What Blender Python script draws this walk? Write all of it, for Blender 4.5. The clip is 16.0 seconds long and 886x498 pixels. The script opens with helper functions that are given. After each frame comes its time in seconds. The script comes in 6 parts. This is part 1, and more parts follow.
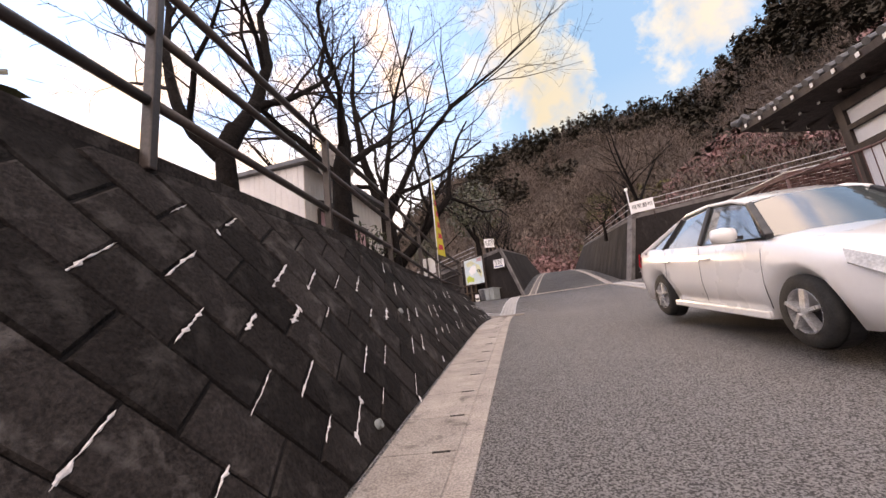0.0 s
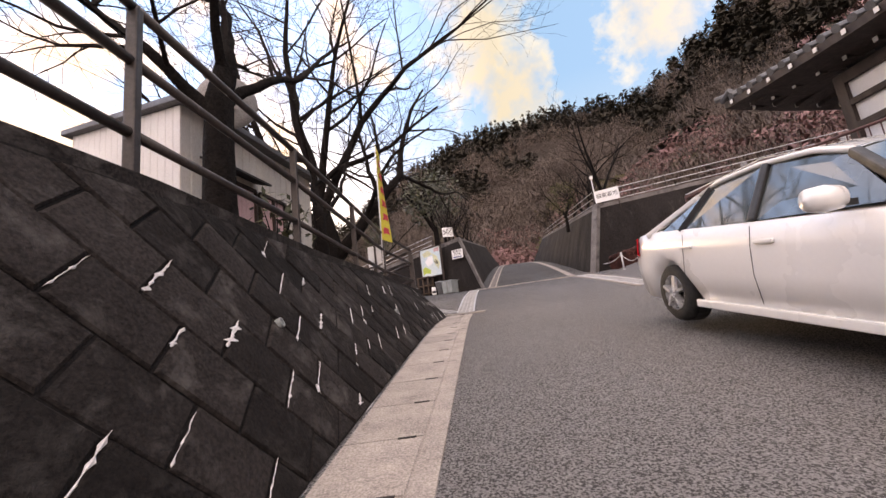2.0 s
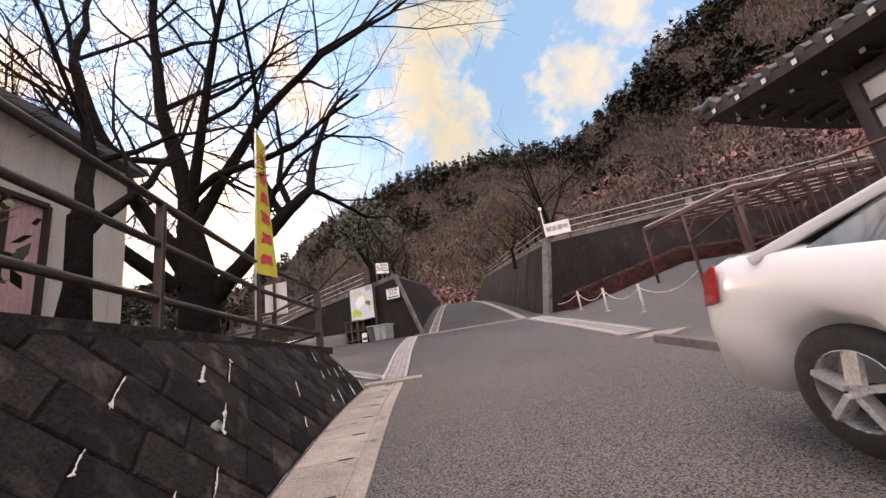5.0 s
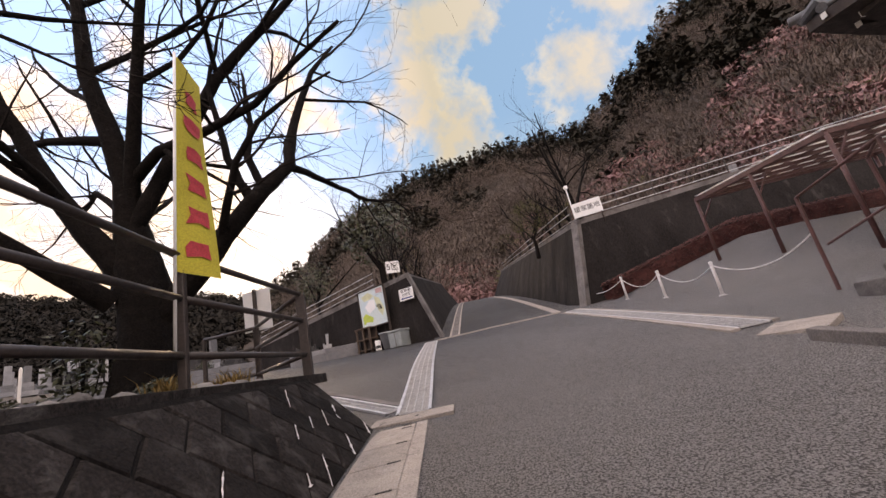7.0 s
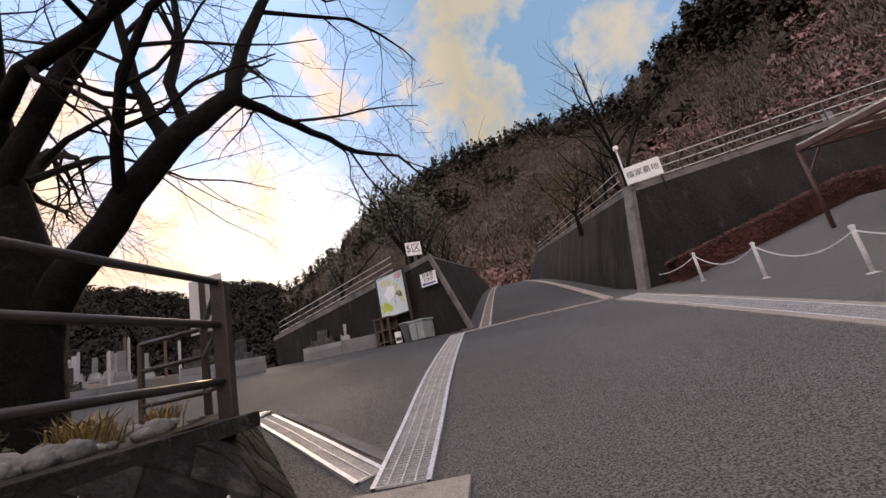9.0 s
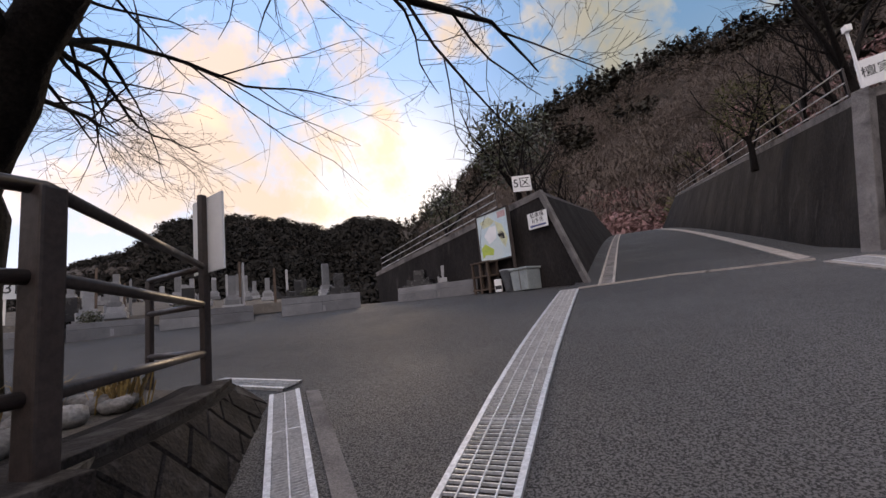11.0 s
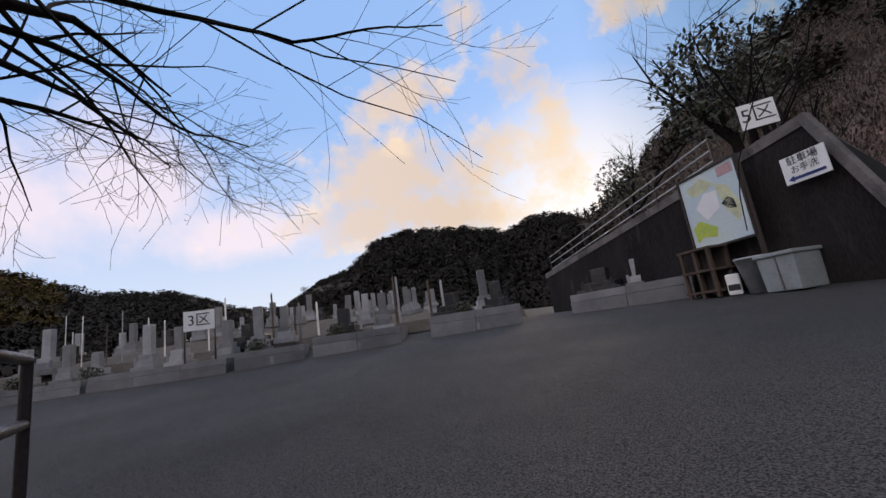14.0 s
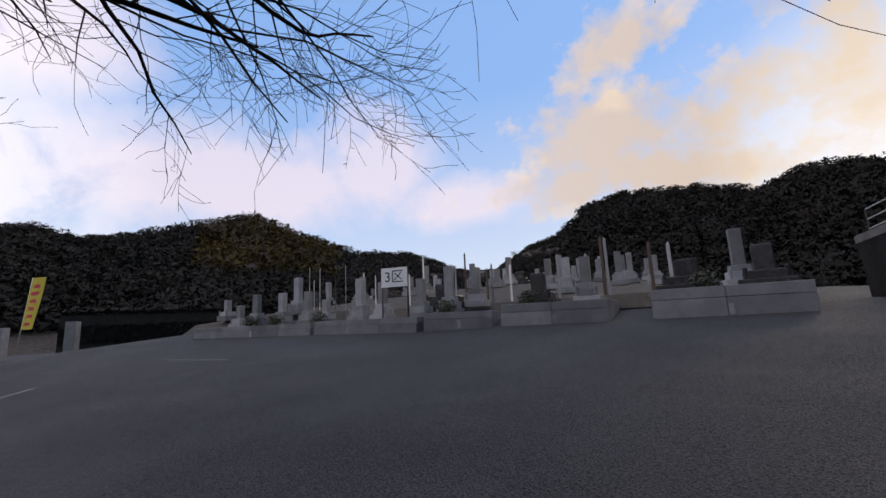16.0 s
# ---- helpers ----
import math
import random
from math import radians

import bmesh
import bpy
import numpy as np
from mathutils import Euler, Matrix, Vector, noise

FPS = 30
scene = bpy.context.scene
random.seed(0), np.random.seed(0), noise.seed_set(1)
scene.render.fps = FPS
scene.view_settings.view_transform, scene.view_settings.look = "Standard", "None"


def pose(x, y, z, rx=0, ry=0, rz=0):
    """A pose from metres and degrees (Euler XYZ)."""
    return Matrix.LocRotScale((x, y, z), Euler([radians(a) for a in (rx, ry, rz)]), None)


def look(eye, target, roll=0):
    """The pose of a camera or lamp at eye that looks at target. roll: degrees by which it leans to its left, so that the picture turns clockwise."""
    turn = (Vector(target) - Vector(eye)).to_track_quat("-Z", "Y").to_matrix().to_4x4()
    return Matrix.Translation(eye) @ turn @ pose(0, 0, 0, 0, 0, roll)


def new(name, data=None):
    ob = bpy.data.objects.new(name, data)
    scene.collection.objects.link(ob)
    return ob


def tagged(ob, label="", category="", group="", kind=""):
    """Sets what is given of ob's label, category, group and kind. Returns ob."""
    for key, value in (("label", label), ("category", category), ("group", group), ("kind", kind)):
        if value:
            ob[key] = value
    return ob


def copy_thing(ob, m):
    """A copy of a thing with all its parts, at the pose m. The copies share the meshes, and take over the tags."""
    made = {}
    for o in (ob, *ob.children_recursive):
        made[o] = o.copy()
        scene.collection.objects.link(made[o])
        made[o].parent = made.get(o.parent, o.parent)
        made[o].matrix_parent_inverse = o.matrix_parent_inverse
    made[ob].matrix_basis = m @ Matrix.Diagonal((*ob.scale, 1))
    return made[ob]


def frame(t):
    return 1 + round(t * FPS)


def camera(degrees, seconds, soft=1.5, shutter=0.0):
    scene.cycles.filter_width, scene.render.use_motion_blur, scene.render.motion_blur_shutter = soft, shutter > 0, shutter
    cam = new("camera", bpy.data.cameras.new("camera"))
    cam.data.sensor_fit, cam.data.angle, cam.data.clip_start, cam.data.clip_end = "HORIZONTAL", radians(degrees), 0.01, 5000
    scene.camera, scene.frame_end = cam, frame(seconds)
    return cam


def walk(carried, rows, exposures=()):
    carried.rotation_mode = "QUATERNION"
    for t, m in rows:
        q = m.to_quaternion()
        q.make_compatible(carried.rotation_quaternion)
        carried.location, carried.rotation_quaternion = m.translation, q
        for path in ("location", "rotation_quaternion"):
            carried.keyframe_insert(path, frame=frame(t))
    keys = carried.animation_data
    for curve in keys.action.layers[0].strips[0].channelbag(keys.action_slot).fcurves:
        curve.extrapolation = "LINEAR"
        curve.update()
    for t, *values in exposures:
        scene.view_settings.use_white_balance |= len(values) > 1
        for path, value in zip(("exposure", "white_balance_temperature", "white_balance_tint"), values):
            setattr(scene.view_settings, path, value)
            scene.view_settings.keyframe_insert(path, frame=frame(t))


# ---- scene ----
cam = camera(95.4, 16.0)
PATH = [
    (0, (1.099, 0.63, 1.486), (0.952, 2.576, 1.922), -6.6),
    (0.5, (1.107, 1.141, 1.577), (1.08, 3.105, 1.954), -6.7),
    (1, (1.164, 1.623, 1.63), (1.29, 3.569, 2.073), -8.4),
    (1.5, (1.174, 2.077, 1.662), (1.229, 4.031, 2.087), -4.3),
    (2, (1.234, 2.498, 1.706), (1.28, 4.462, 2.079), -7.0),
    (2.5, (1.277, 2.942, 1.786), (1.122, 4.914, 2.078), -8.9),
    (3, (1.32, 3.47, 1.874), (1.424, 5.424, 2.289), -8.0),
    (3.5, (1.448, 3.954, 1.956), (1.593, 5.882, 2.47), -7.6),
    (4, (1.541, 4.386, 2.027), (1.758, 6.311, 2.523), -7.9),
    (6.5, (1.794, 6.826, 2.45), (2.216, 8.695, 3.023), -9.6),
    (7, (1.801, 7.398, 2.515), (2.099, 9.306, 3.037), -12.3),
    (7.5, (1.844, 7.913, 2.545), (2.142, 9.838, 2.997), -9.6),
    (8, (1.987, 8.493, 2.618), (2.287, 10.412, 3.095), -10.8),
    (10.5, (2.52, 11.338, 3.074), (2.193, 13.268, 3.484), -9.2),
    (11, (2.486, 11.912, 3.114), (2.017, 13.833, 3.409), -6.4),
    (11.5, (2.519, 12.44, 3.154), (1.951, 14.344, 3.382), -5.1),
    (12, (2.491, 12.924, 3.207), (1.88, 14.811, 3.469), -5.9),
    (12.5, (2.484, 13.525, 3.297), (1.84, 15.381, 3.671), -7.4),
    (13, (2.267, 14.057, 3.383), (1.394, 15.827, 3.71), -9.7),
    (13.5, (2.046, 14.597, 3.449), (1.089, 16.313, 3.822), -8.3),
    (14, (1.772, 15.1, 3.577), (0.536, 16.62, 3.978), -8.4),
    (14.5, (1.461, 15.492, 3.645), (0.12, 16.916, 4.06), -6.9),
    (15, (1.043, 15.898, 3.722), (-0.493, 17.135, 4.051), -7.5),
    (15.5, (0.63, 16.202, 3.738), (-1.058, 17.224, 4.064), -4.7),
    (16, (0.294, 16.642, 3.715), (-1.546, 17.35, 4.047), -2.7),
]
EXPOSURES = [(0.0, 1.5, 9200, 22), (4.0, 1.45, 9200, 22), (7.0, 1.12, 9100, 21), (10.5, 0.6, 8000, 18), (12.0, 0.4, 7400, 14), (13.0, 0.22, 7300, 14), (14.5, 0.15, 7150, 14), (16.0, 0.05, 6850, 13)]
walk(cam, [(t, look(eye, target, roll)) for t, eye, target, roll in PATH], EXPOSURES)

# ---- daylight: dusk sky with lit clouds, the sun low behind the far ridge ----
SUN_AZ, SUN_EL = -19.0, 17.0          # degrees from +y towards +x, above the horizon
world = bpy.data.worlds.new("dusk_sky")
scene.world = world
world.use_nodes = True


class Nodes:
    """Short-hand for building a node tree."""

    def __init__(self, tree):
        self.tree = tree

    def add(self, kind, operation=""):
        n = self.tree.nodes.new(kind)
        if operation:
            n.operation = operation
        return n

    def link(self, a, b):
        self.tree.links.new(a, b)

    def noise(self, vec, scale, detail=4.0, rough=0.55, dist=0.0):
        n = self.add("ShaderNodeTexNoise")
        n.inputs["Scale"].default_value = scale
        n.inputs["Detail"].default_value = detail
        n.inputs["Roughness"].default_value = rough
        n.inputs["Distortion"].default_value = dist
        self.link(vec, n.inputs["Vector"])
        return n.outputs["Fac"]

    def ramp(self, fac, stops):
        n = self.add("ShaderNodeValToRGB")
        e = n.color_ramp.elements
        while len(e) < len(stops):
            e.new(0.5)
        for el, (p, c) in zip(e, stops):
            el.position = p
            el.color = (c, c, c, 1) if isinstance(c, (int, float)) else (*c, 1)
        self.link(fac, n.inputs["Fac"])
        return n.outputs["Color"]

    def mix(self, fac, a, b, blend="MIX"):
        n = self.add("ShaderNodeMix")
        n.data_type, n.blend_type = "RGBA", blend
        for sock, val in ((n.inputs[0], fac), (n.inputs[6], a), (n.inputs[7], b)):
            if isinstance(val, bpy.types.NodeSocket):
                self.link(val, sock)
            elif isinstance(val, (int, float)):
                sock.default_value = val
            else:
                sock.default_value = (*val, 1)
        return n.outputs[2]

    def math(self, op, a, b=0.0, clamp=False):
        n = self.add("ShaderNodeMath", op)
        n.use_clamp = clamp
        for sock, val in ((n.inputs[0], a), (n.inputs[1], b)):
            if isinstance(val, bpy.types.NodeSocket):
                self.link(val, sock)
            else:
                sock.default_value = val
        return n.outputs[0]


SKY_STRENGTH = 0.13
wt = Nodes(world.node_tree)
world.node_tree.nodes.clear()
sky = wt.add("ShaderNodeTexSky")
sky.sky_type, sky.sun_disc = "NISHITA", False
sky.sun_elevation, sky.sun_rotation = radians(SUN_EL), radians(SUN_AZ)
sky.altitude, sky.air_density, sky.dust_density, sky.ozone_density = 200, 1.0, 0.6, 2.0
tc = wt.add("ShaderNodeTexCoord")
sep = wt.add("ShaderNodeSeparateXYZ")
wt.link(tc.outputs["Generated"], sep.inputs[0])
# direction as degrees from +y towards +x, and degrees above the horizon
AZ = wt.math("MULTIPLY", wt.math("ARCTAN2", sep.outputs[0], sep.outputs[1]), 57.2958)
EL = wt.math("MULTIPLY", wt.math("ARCSINE", sep.outputs[2]), 57.2958)
billow = wt.noise(tc.outputs["Generated"], 5.5, 8.0, 0.6, 0.35)
wisp = wt.noise(tc.outputs["Generated"], 17.0, 6.0, 0.6)
ragged = wt.math("ADD", wt.math("MULTIPLY", wt.math("SUBTRACT", billow, 0.5), 3.6), wt.math("MULTIPLY", wt.math("SUBTRACT", wisp, 0.5), 2.6))


def bank(lobes):
    """Cloud density of a bank made of lobes (azimuth, elevation, half width, half height), in degrees."""
    total_ = None
    for a_, e_, w_, h_ in lobes:
        u = wt.math("DIVIDE", wt.math("SUBTRACT", AZ, a_), w_)
        v = wt.math("DIVIDE", wt.math("SUBTRACT", EL, e_), h_)
        r = wt.math("SUBTRACT", 1.0, wt.math("SQRT", wt.math("ADD", wt.math("MULTIPLY", u, u), wt.math("MULTIPLY", v, v))))
        total_ = r if total_ is None else wt.math("MAXIMUM", total_, r)
    return total_


# cumulus over the ridge towards the low sun, the tall cloud over the hill, and the thin veil over the valley
heaps = bank([(-20.5, 23, 5, 10), (-31, 21, 12, 7.5), (-46, 22, 14, 8.5), (-42, 16.5, 27, 5), (-24, 34, 7, 5.5), (-42.5, 32.5, 8, 4.2), (-11, 40, 4, 4), (10, 38, 7.5, 11), (14.5, 30, 6, 7), (18, 45, 13, 6), (36, 33, 8, 8), (42, 37, 8, 7), (-8, 36, 5, 4), (-30, 41, 5, 4)])
veil = bank([(-78, 22, 11, 10), (-98, 18, 26, 8), (-66, 16, 14, 5), (-117, 31, 12, 8)])
cloud = wt.ramp(wt.math("ADD", heaps, wt.math("MULTIPLY", ragged, 0.75)), [(0.06, 0.0), (0.38, 0.5), (0.85, 1.0)])
thin = wt.ramp(wt.math("ADD", veil, wt.math("MULTIPLY", ragged, 0.25)), [(0.0, 0.0), (0.6, 0.8)])
# unseen sky overhead and behind: brighter broken cloud added to light the scene
away = wt.math("MAXIMUM", wt.ramp(wt.math("DIVIDE", EL, 90.0), [(0.52, 0.0), (0.66, 1.0)]), wt.ramp(wt.math("ADD", wt.math("MULTIPLY", sep.outputs[1], -0.5), 0.5), [(0.62, 0.0), (0.8, 1.0)]))
broken = wt.math("MULTIPLY", away, wt.ramp(billow, [(0.36, 0.0), (0.52, 1.0)]))
toward = wt.add("ShaderNodeVectorMath", "DOT_PRODUCT")
wt.link(tc.outputs["Generated"], toward.inputs[0])
toward.inputs[1].default_value = (math.sin(radians(SUN_AZ)) * math.cos(radians(SUN_EL)), math.cos(radians(SUN_AZ)) * math.cos(radians(SUN_EL)), math.sin(radians(SUN_EL)))
near = wt.ramp(toward.outputs["Value"], [(0.5, 0.0), (0.85, 0.6), (1.0, 1.0)])
core = wt.ramp(toward.outputs["Value"], [(0.965, 0.0), (1.0, 1.0)])
thick = wt.ramp(wt.math("ADD", wt.math("MULTIPLY", heaps, 0.5), wt.noise(tc.outputs["Generated"], 9.0, 5.0, 0.55)), [(0.45, 0.0), (0.72, 1.0)])
lit = wt.mix(near, (7.2, 6.7, 6.9), (6.6, 5.2, 3.5))
dull = wt.mix(near, (4.9, 4.7, 5.2), (4.7, 4.0, 3.5))
cloud_col = wt.mix(wt.math("MULTIPLY", thick, 0.75), lit, dull)
# paler towards the horizon, and dimmer over the hill, away from the evening glow
haze = wt.ramp(wt.math("DIVIDE", EL, 90.0), [(0.05, 1.0), (0.34, 0.0)])
blue = wt.mix(wt.math("MULTIPLY", haze, 0.8), (2.1, 3.9, 7.5), wt.mix(near, (5.6, 6.3, 7.6), (5.8, 6.0, 6.4)))
clear = wt.mix(0.85, sky.outputs["Color"], blue)
clear = wt.mix(wt.math("MULTIPLY", thin, 0.8), clear, (7.2, 6.3, 6.9))
total = wt.mix(wt.math("MULTIPLY", cloud, 0.94), clear, cloud_col)
total = wt.mix(broken, total, wt.mix(thick, (8.8, 8.5, 9.0), (6.7, 6.7, 7.3)))
total = wt.mix(wt.math("MULTIPLY", core, 0.35), total, (9.0, 8.0, 6.3))
dim = wt.ramp(wt.math("ADD", wt.math("DIVIDE", AZ, 180.0), 0.5), [(0.42, (1, 1, 1)), (0.57, (0.42, 0.5, 0.47)), (0.8, (0.5, 0.56, 0.54))])
dim = wt.mix(away, dim, (1.0, 1.0, 1.0))
total = wt.mix(1.0, total, dim, "MULTIPLY")
bg = wt.add("ShaderNodeBackground")
wt.link(total, bg.inputs["Color"])
bg.inputs["Strength"].default_value = SKY_STRENGTH
wout = wt.add("ShaderNodeOutputWorld")
wt.link(bg.outputs[0], wout.inputs["Surface"])

sun = new("sun", bpy.data.lights.new("sun", "SUN"))
sun.data.energy, sun.data.angle, sun.data.color = 0.5, radians(14), (1.0, 0.82, 0.6)
sd = Vector((math.sin(radians(SUN_AZ)) * math.cos(radians(SUN_EL)), math.cos(radians(SUN_AZ)) * math.cos(radians(SUN_EL)), math.sin(radians(SUN_EL))))
sun.matrix_world = look(sd * 100, (0, 0, 0))

# ---- materials ----
MATS = {}


def material(name, col, col2=None, rough=0.8, metal=0.0, scale=6.0, fine=60.0, fine_amt=0.25, bump=0.3, bump_scale=None, spread=(0.35, 0.65), third=None, third_at=(0.62, 0.7), third_scale=2.0, rand=0.0, coat=0.0, spec=0.5, island=False, stretch=None, sharp=0.14, tint=False):
    """A surface with two scales of variation, grain and relief, in world-size units."""
    m = bpy.data.materials.new(name)
    m.use_nodes = True
    m.node_tree.nodes.clear()
    n = Nodes(m.node_tree)
    out = n.add("ShaderNodeOutputMaterial")
    b = n.add("ShaderNodeBsdfPrincipled")
    n.link(b.outputs[0], out.inputs["Surface"])
    geo = n.add("ShaderNodeNewGeometry")
    vec = geo.outputs["Position"]
    if stretch:
        mp = n.add("ShaderNodeMapping")
        mp.inputs["Scale"].default_value = stretch
        n.link(vec, mp.inputs["Vector"])
        vec = mp.outputs[0]
    col2 = col2 or tuple(c * 0.7 for c in col)
    big = n.ramp(n.noise(vec, scale, 5.0, 0.6), [(spread[0], 0.0), (spread[1], 1.0)])
    c = n.mix(big, col, col2)
    grain = n.ramp(n.noise(vec, fine, 3.0, 0.6), [(0.5 - sharp, 0.0), (0.5 + sharp, 1.0)])
    c = n.mix(fine_amt, c, n.mix(grain, tuple(v * 0.3 for v in col), tuple(min(1, v * 1.9) for v in col)))
    if third:
        spot = n.ramp(n.noise(vec, third_scale, 6.0, 0.65, 0.4), [(third_at[0], 0.0), (third_at[1], 1.0)])
        c = n.mix(spot, c, third)
    if rand:
        src = None
        if tint:
            at_ = n.add("ShaderNodeAttribute")
            at_.attribute_name = "tint"
            src = at_.outputs["Fac"]
        src = src or geo.outputs["Random Per Island"] if island else n.add("ShaderNodeObjectInfo").outputs["Random"]
        k = n.math("ADD", n.math("MULTIPLY", src, 2 * rand), 1.0 - rand)
        comb3 = n.add("ShaderNodeCombineXYZ")
        for i in range(3):
            n.link(k, comb3.inputs[i])
        c = n.mix(1.0, c, comb3.outputs[0], "MULTIPLY")
    n.link(c, b.inputs["Base Color"])
    rr = n.math("ADD", n.math("MULTIPLY", big, 0.15), rough - 0.07, clamp=True)
    n.link(rr, b.inputs["Roughness"])
    b.inputs["Metallic"].default_value = metal
    b.inputs["Specular IOR Level"].default_value = spec
    if coat:
        b.inputs["Coat Weight"].default_value = coat
        b.inputs["Coat Roughness"].default_value = 0.06
    if bump:
        bp = n.add("ShaderNodeBump")
        bp.inputs["Strength"].default_value = bump
        bp.inputs["Distance"].default_value = 0.02
        n.link(n.math("ADD", n.noise(vec, bump_scale or fine, 4.0, 0.7), n.math("MULTIPLY", big, 0.6)), bp.inputs["Height"])
        n.link(bp.outputs[0], b.inputs["Normal"])
    MATS[name] = m
    return m


def glass(name, tint, rough=0.03):
    m = bpy.data.materials.new(name)
    m.use_nodes = True
    b = m.node_tree.nodes["Principled BSDF"]
    b.inputs["Base Color"].default_value = (*tint, 1)
    b.inputs["Roughness"].default_value = rough
    b.inputs["IOR"].default_value = 1.5
    b.inputs["Transmission Weight"].default_value = 0.85
    MATS[name] = m
    return m


ASPHALT = material("asphalt", (0.115, 0.112, 0.112), (0.08, 0.078, 0.078), rough=0.75, scale=0.5, fine=70, fine_amt=0.9, bump=1.0, bump_scale=48, third=(0.3, 0.295, 0.29), third_at=(0.56, 0.62), third_scale=85.0, sharp=0.05, spec=0.42)
# painted shading: asphalt multiplied paler low down, darker uphill and to the left
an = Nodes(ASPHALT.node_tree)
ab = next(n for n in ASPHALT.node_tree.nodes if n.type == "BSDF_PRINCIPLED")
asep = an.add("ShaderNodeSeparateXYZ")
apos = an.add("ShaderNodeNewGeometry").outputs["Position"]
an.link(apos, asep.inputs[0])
# worn: position and noise alone; coat: the shading multiplier read from it
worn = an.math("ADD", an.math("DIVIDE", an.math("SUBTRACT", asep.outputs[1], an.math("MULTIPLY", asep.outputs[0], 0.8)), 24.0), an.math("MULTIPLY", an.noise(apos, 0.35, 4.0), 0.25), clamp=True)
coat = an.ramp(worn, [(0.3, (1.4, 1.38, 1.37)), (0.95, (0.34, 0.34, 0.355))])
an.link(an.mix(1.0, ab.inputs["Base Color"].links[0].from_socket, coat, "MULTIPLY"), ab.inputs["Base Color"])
for n_ in ASPHALT.node_tree.nodes:
    if n_.type == "BUMP":
        n_.inputs["Distance"].default_value = 0.05
BLOCK_DARK = material("dark_block", (0.023, 0.0193, 0.0183), (0.011, 0.0093, 0.0088), rough=0.85, scale=2.2, fine=55, fine_amt=0.4, bump=0.9, bump_scale=24, third=(0.085, 0.078, 0.074), third_at=(0.52, 0.78), third_scale=4.5, rand=0.5, spec=0.12)
JOINT_DARK = material("dark_mortar", (0.016, 0.014, 0.0135), rough=0.95, scale=8, bump=0.5, spec=0.12)
LIME = material("lime_bloom", (0.75, 0.72, 0.72), (0.55, 0.52, 0.52), rough=0.9, scale=20, bump=0.5)
BLOCK_PALE = material("pale_block", (0.24, 0.21, 0.19), (0.15, 0.135, 0.125), rough=0.85, scale=3, fine=70, fine_amt=0.3, bump=0.5, bump_scale=30, third=(0.09, 0.08, 0.075), third_at=(0.6, 0.75), third_scale=1.5, rand=0.22)
CONCRETE = material("gutter_concrete", (0.36, 0.32, 0.29), (0.22, 0.195, 0.18), rough=0.88, scale=3.5, fine=80, fine_amt=0.35, bump=0.5, bump_scale=60, third=(0.12, 0.11, 0.1), third_at=(0.58, 0.7), third_scale=4.0, rand=0.12)
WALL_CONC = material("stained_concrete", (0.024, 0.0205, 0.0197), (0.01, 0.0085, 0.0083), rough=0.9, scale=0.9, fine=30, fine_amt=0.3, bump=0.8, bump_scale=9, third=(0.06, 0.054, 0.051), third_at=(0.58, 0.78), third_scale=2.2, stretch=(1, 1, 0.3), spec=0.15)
EDGE_CONC = material("edge_concrete", (0.17, 0.155, 0.15), (0.09, 0.082, 0.08), rough=0.9, scale=2.5, fine=60, bump=0.5, third=(0.04, 0.036, 0.035), third_at=(0.5, 0.7), third_scale=1.8)
STEEL_GALV = material("galvanised_steel", (0.62, 0.62, 0.63), (0.46, 0.46, 0.48), rough=0.42, metal=0.4, scale=6, fine=40, bump=0.1)
RAIL_BROWN = material("brown_painted_steel", (0.045, 0.033, 0.03), (0.03, 0.022, 0.02), rough=0.42, scale=8, fine=40, bump=0.1, third=(0.1, 0.07, 0.06), third_at=(0.66, 0.76), third_scale=9)
RAIL_RED = material("red_brown_steel", (0.11, 0.045, 0.04), (0.06, 0.028, 0.026), rough=0.55, scale=5, fine=40, bump=0.15)
BARK = material("cherry_bark", (0.013, 0.0105, 0.0095), (0.007, 0.006, 0.0055), rough=0.95, scale=9, fine=40, fine_amt=0.4, bump=1.0, bump_scale=22, third=(0.032, 0.029, 0.027), third_at=(0.62, 0.75), third_scale=5, spec=0.12)
TWIG = material("twig_bark", (0.022, 0.017, 0.016), (0.014, 0.011, 0.01), rough=0.9, scale=3, bump=0.2, spec=0.12)
SOIL = material("garden_soil", (0.075, 0.062, 0.05), (0.04, 0.033, 0.028), rough=0.97, scale=2.2, fine=40, fine_amt=0.5, bump=1.0, bump_scale=18, third=(0.16, 0.14, 0.11), third_at=(0.58, 0.68), third_scale=6)
ROCK = material("field_stone", (0.26, 0.245, 0.235), (0.13, 0.12, 0.115), rough=0.85, scale=4, fine=40, bump=0.7, bump_scale=14, rand=0.35)
HILLSOIL = material("hill_floor", (0.06, 0.046, 0.037), (0.035, 0.027, 0.022), rough=1.0, scale=0.12, fine=1.2, fine_amt=0.4, bump=0.0)
CONIFER = material("conifer_foliage", (0.06, 0.053, 0.042), (0.034, 0.03, 0.024), rough=1.0, scale=0.05, fine=2, bump=0, rand=0.28, tint=True, spec=0.1)
BAREWOOD = material("bare_twig_wood", (0.13, 0.103, 0.088), (0.076, 0.059, 0.051), rough=1.0, scale=0.06, fine=2, bump=0, rand=0.28, tint=True, spec=0.1)
PLUMWOOD = material("plum_blossom", (0.3, 0.175, 0.17), (0.18, 0.11, 0.105), rough=1.0, scale=0.2, fine=3, bump=0, rand=0.45, tint=True, spec=0.1)
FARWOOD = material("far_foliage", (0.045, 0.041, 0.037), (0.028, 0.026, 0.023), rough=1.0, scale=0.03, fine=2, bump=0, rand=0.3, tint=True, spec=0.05)
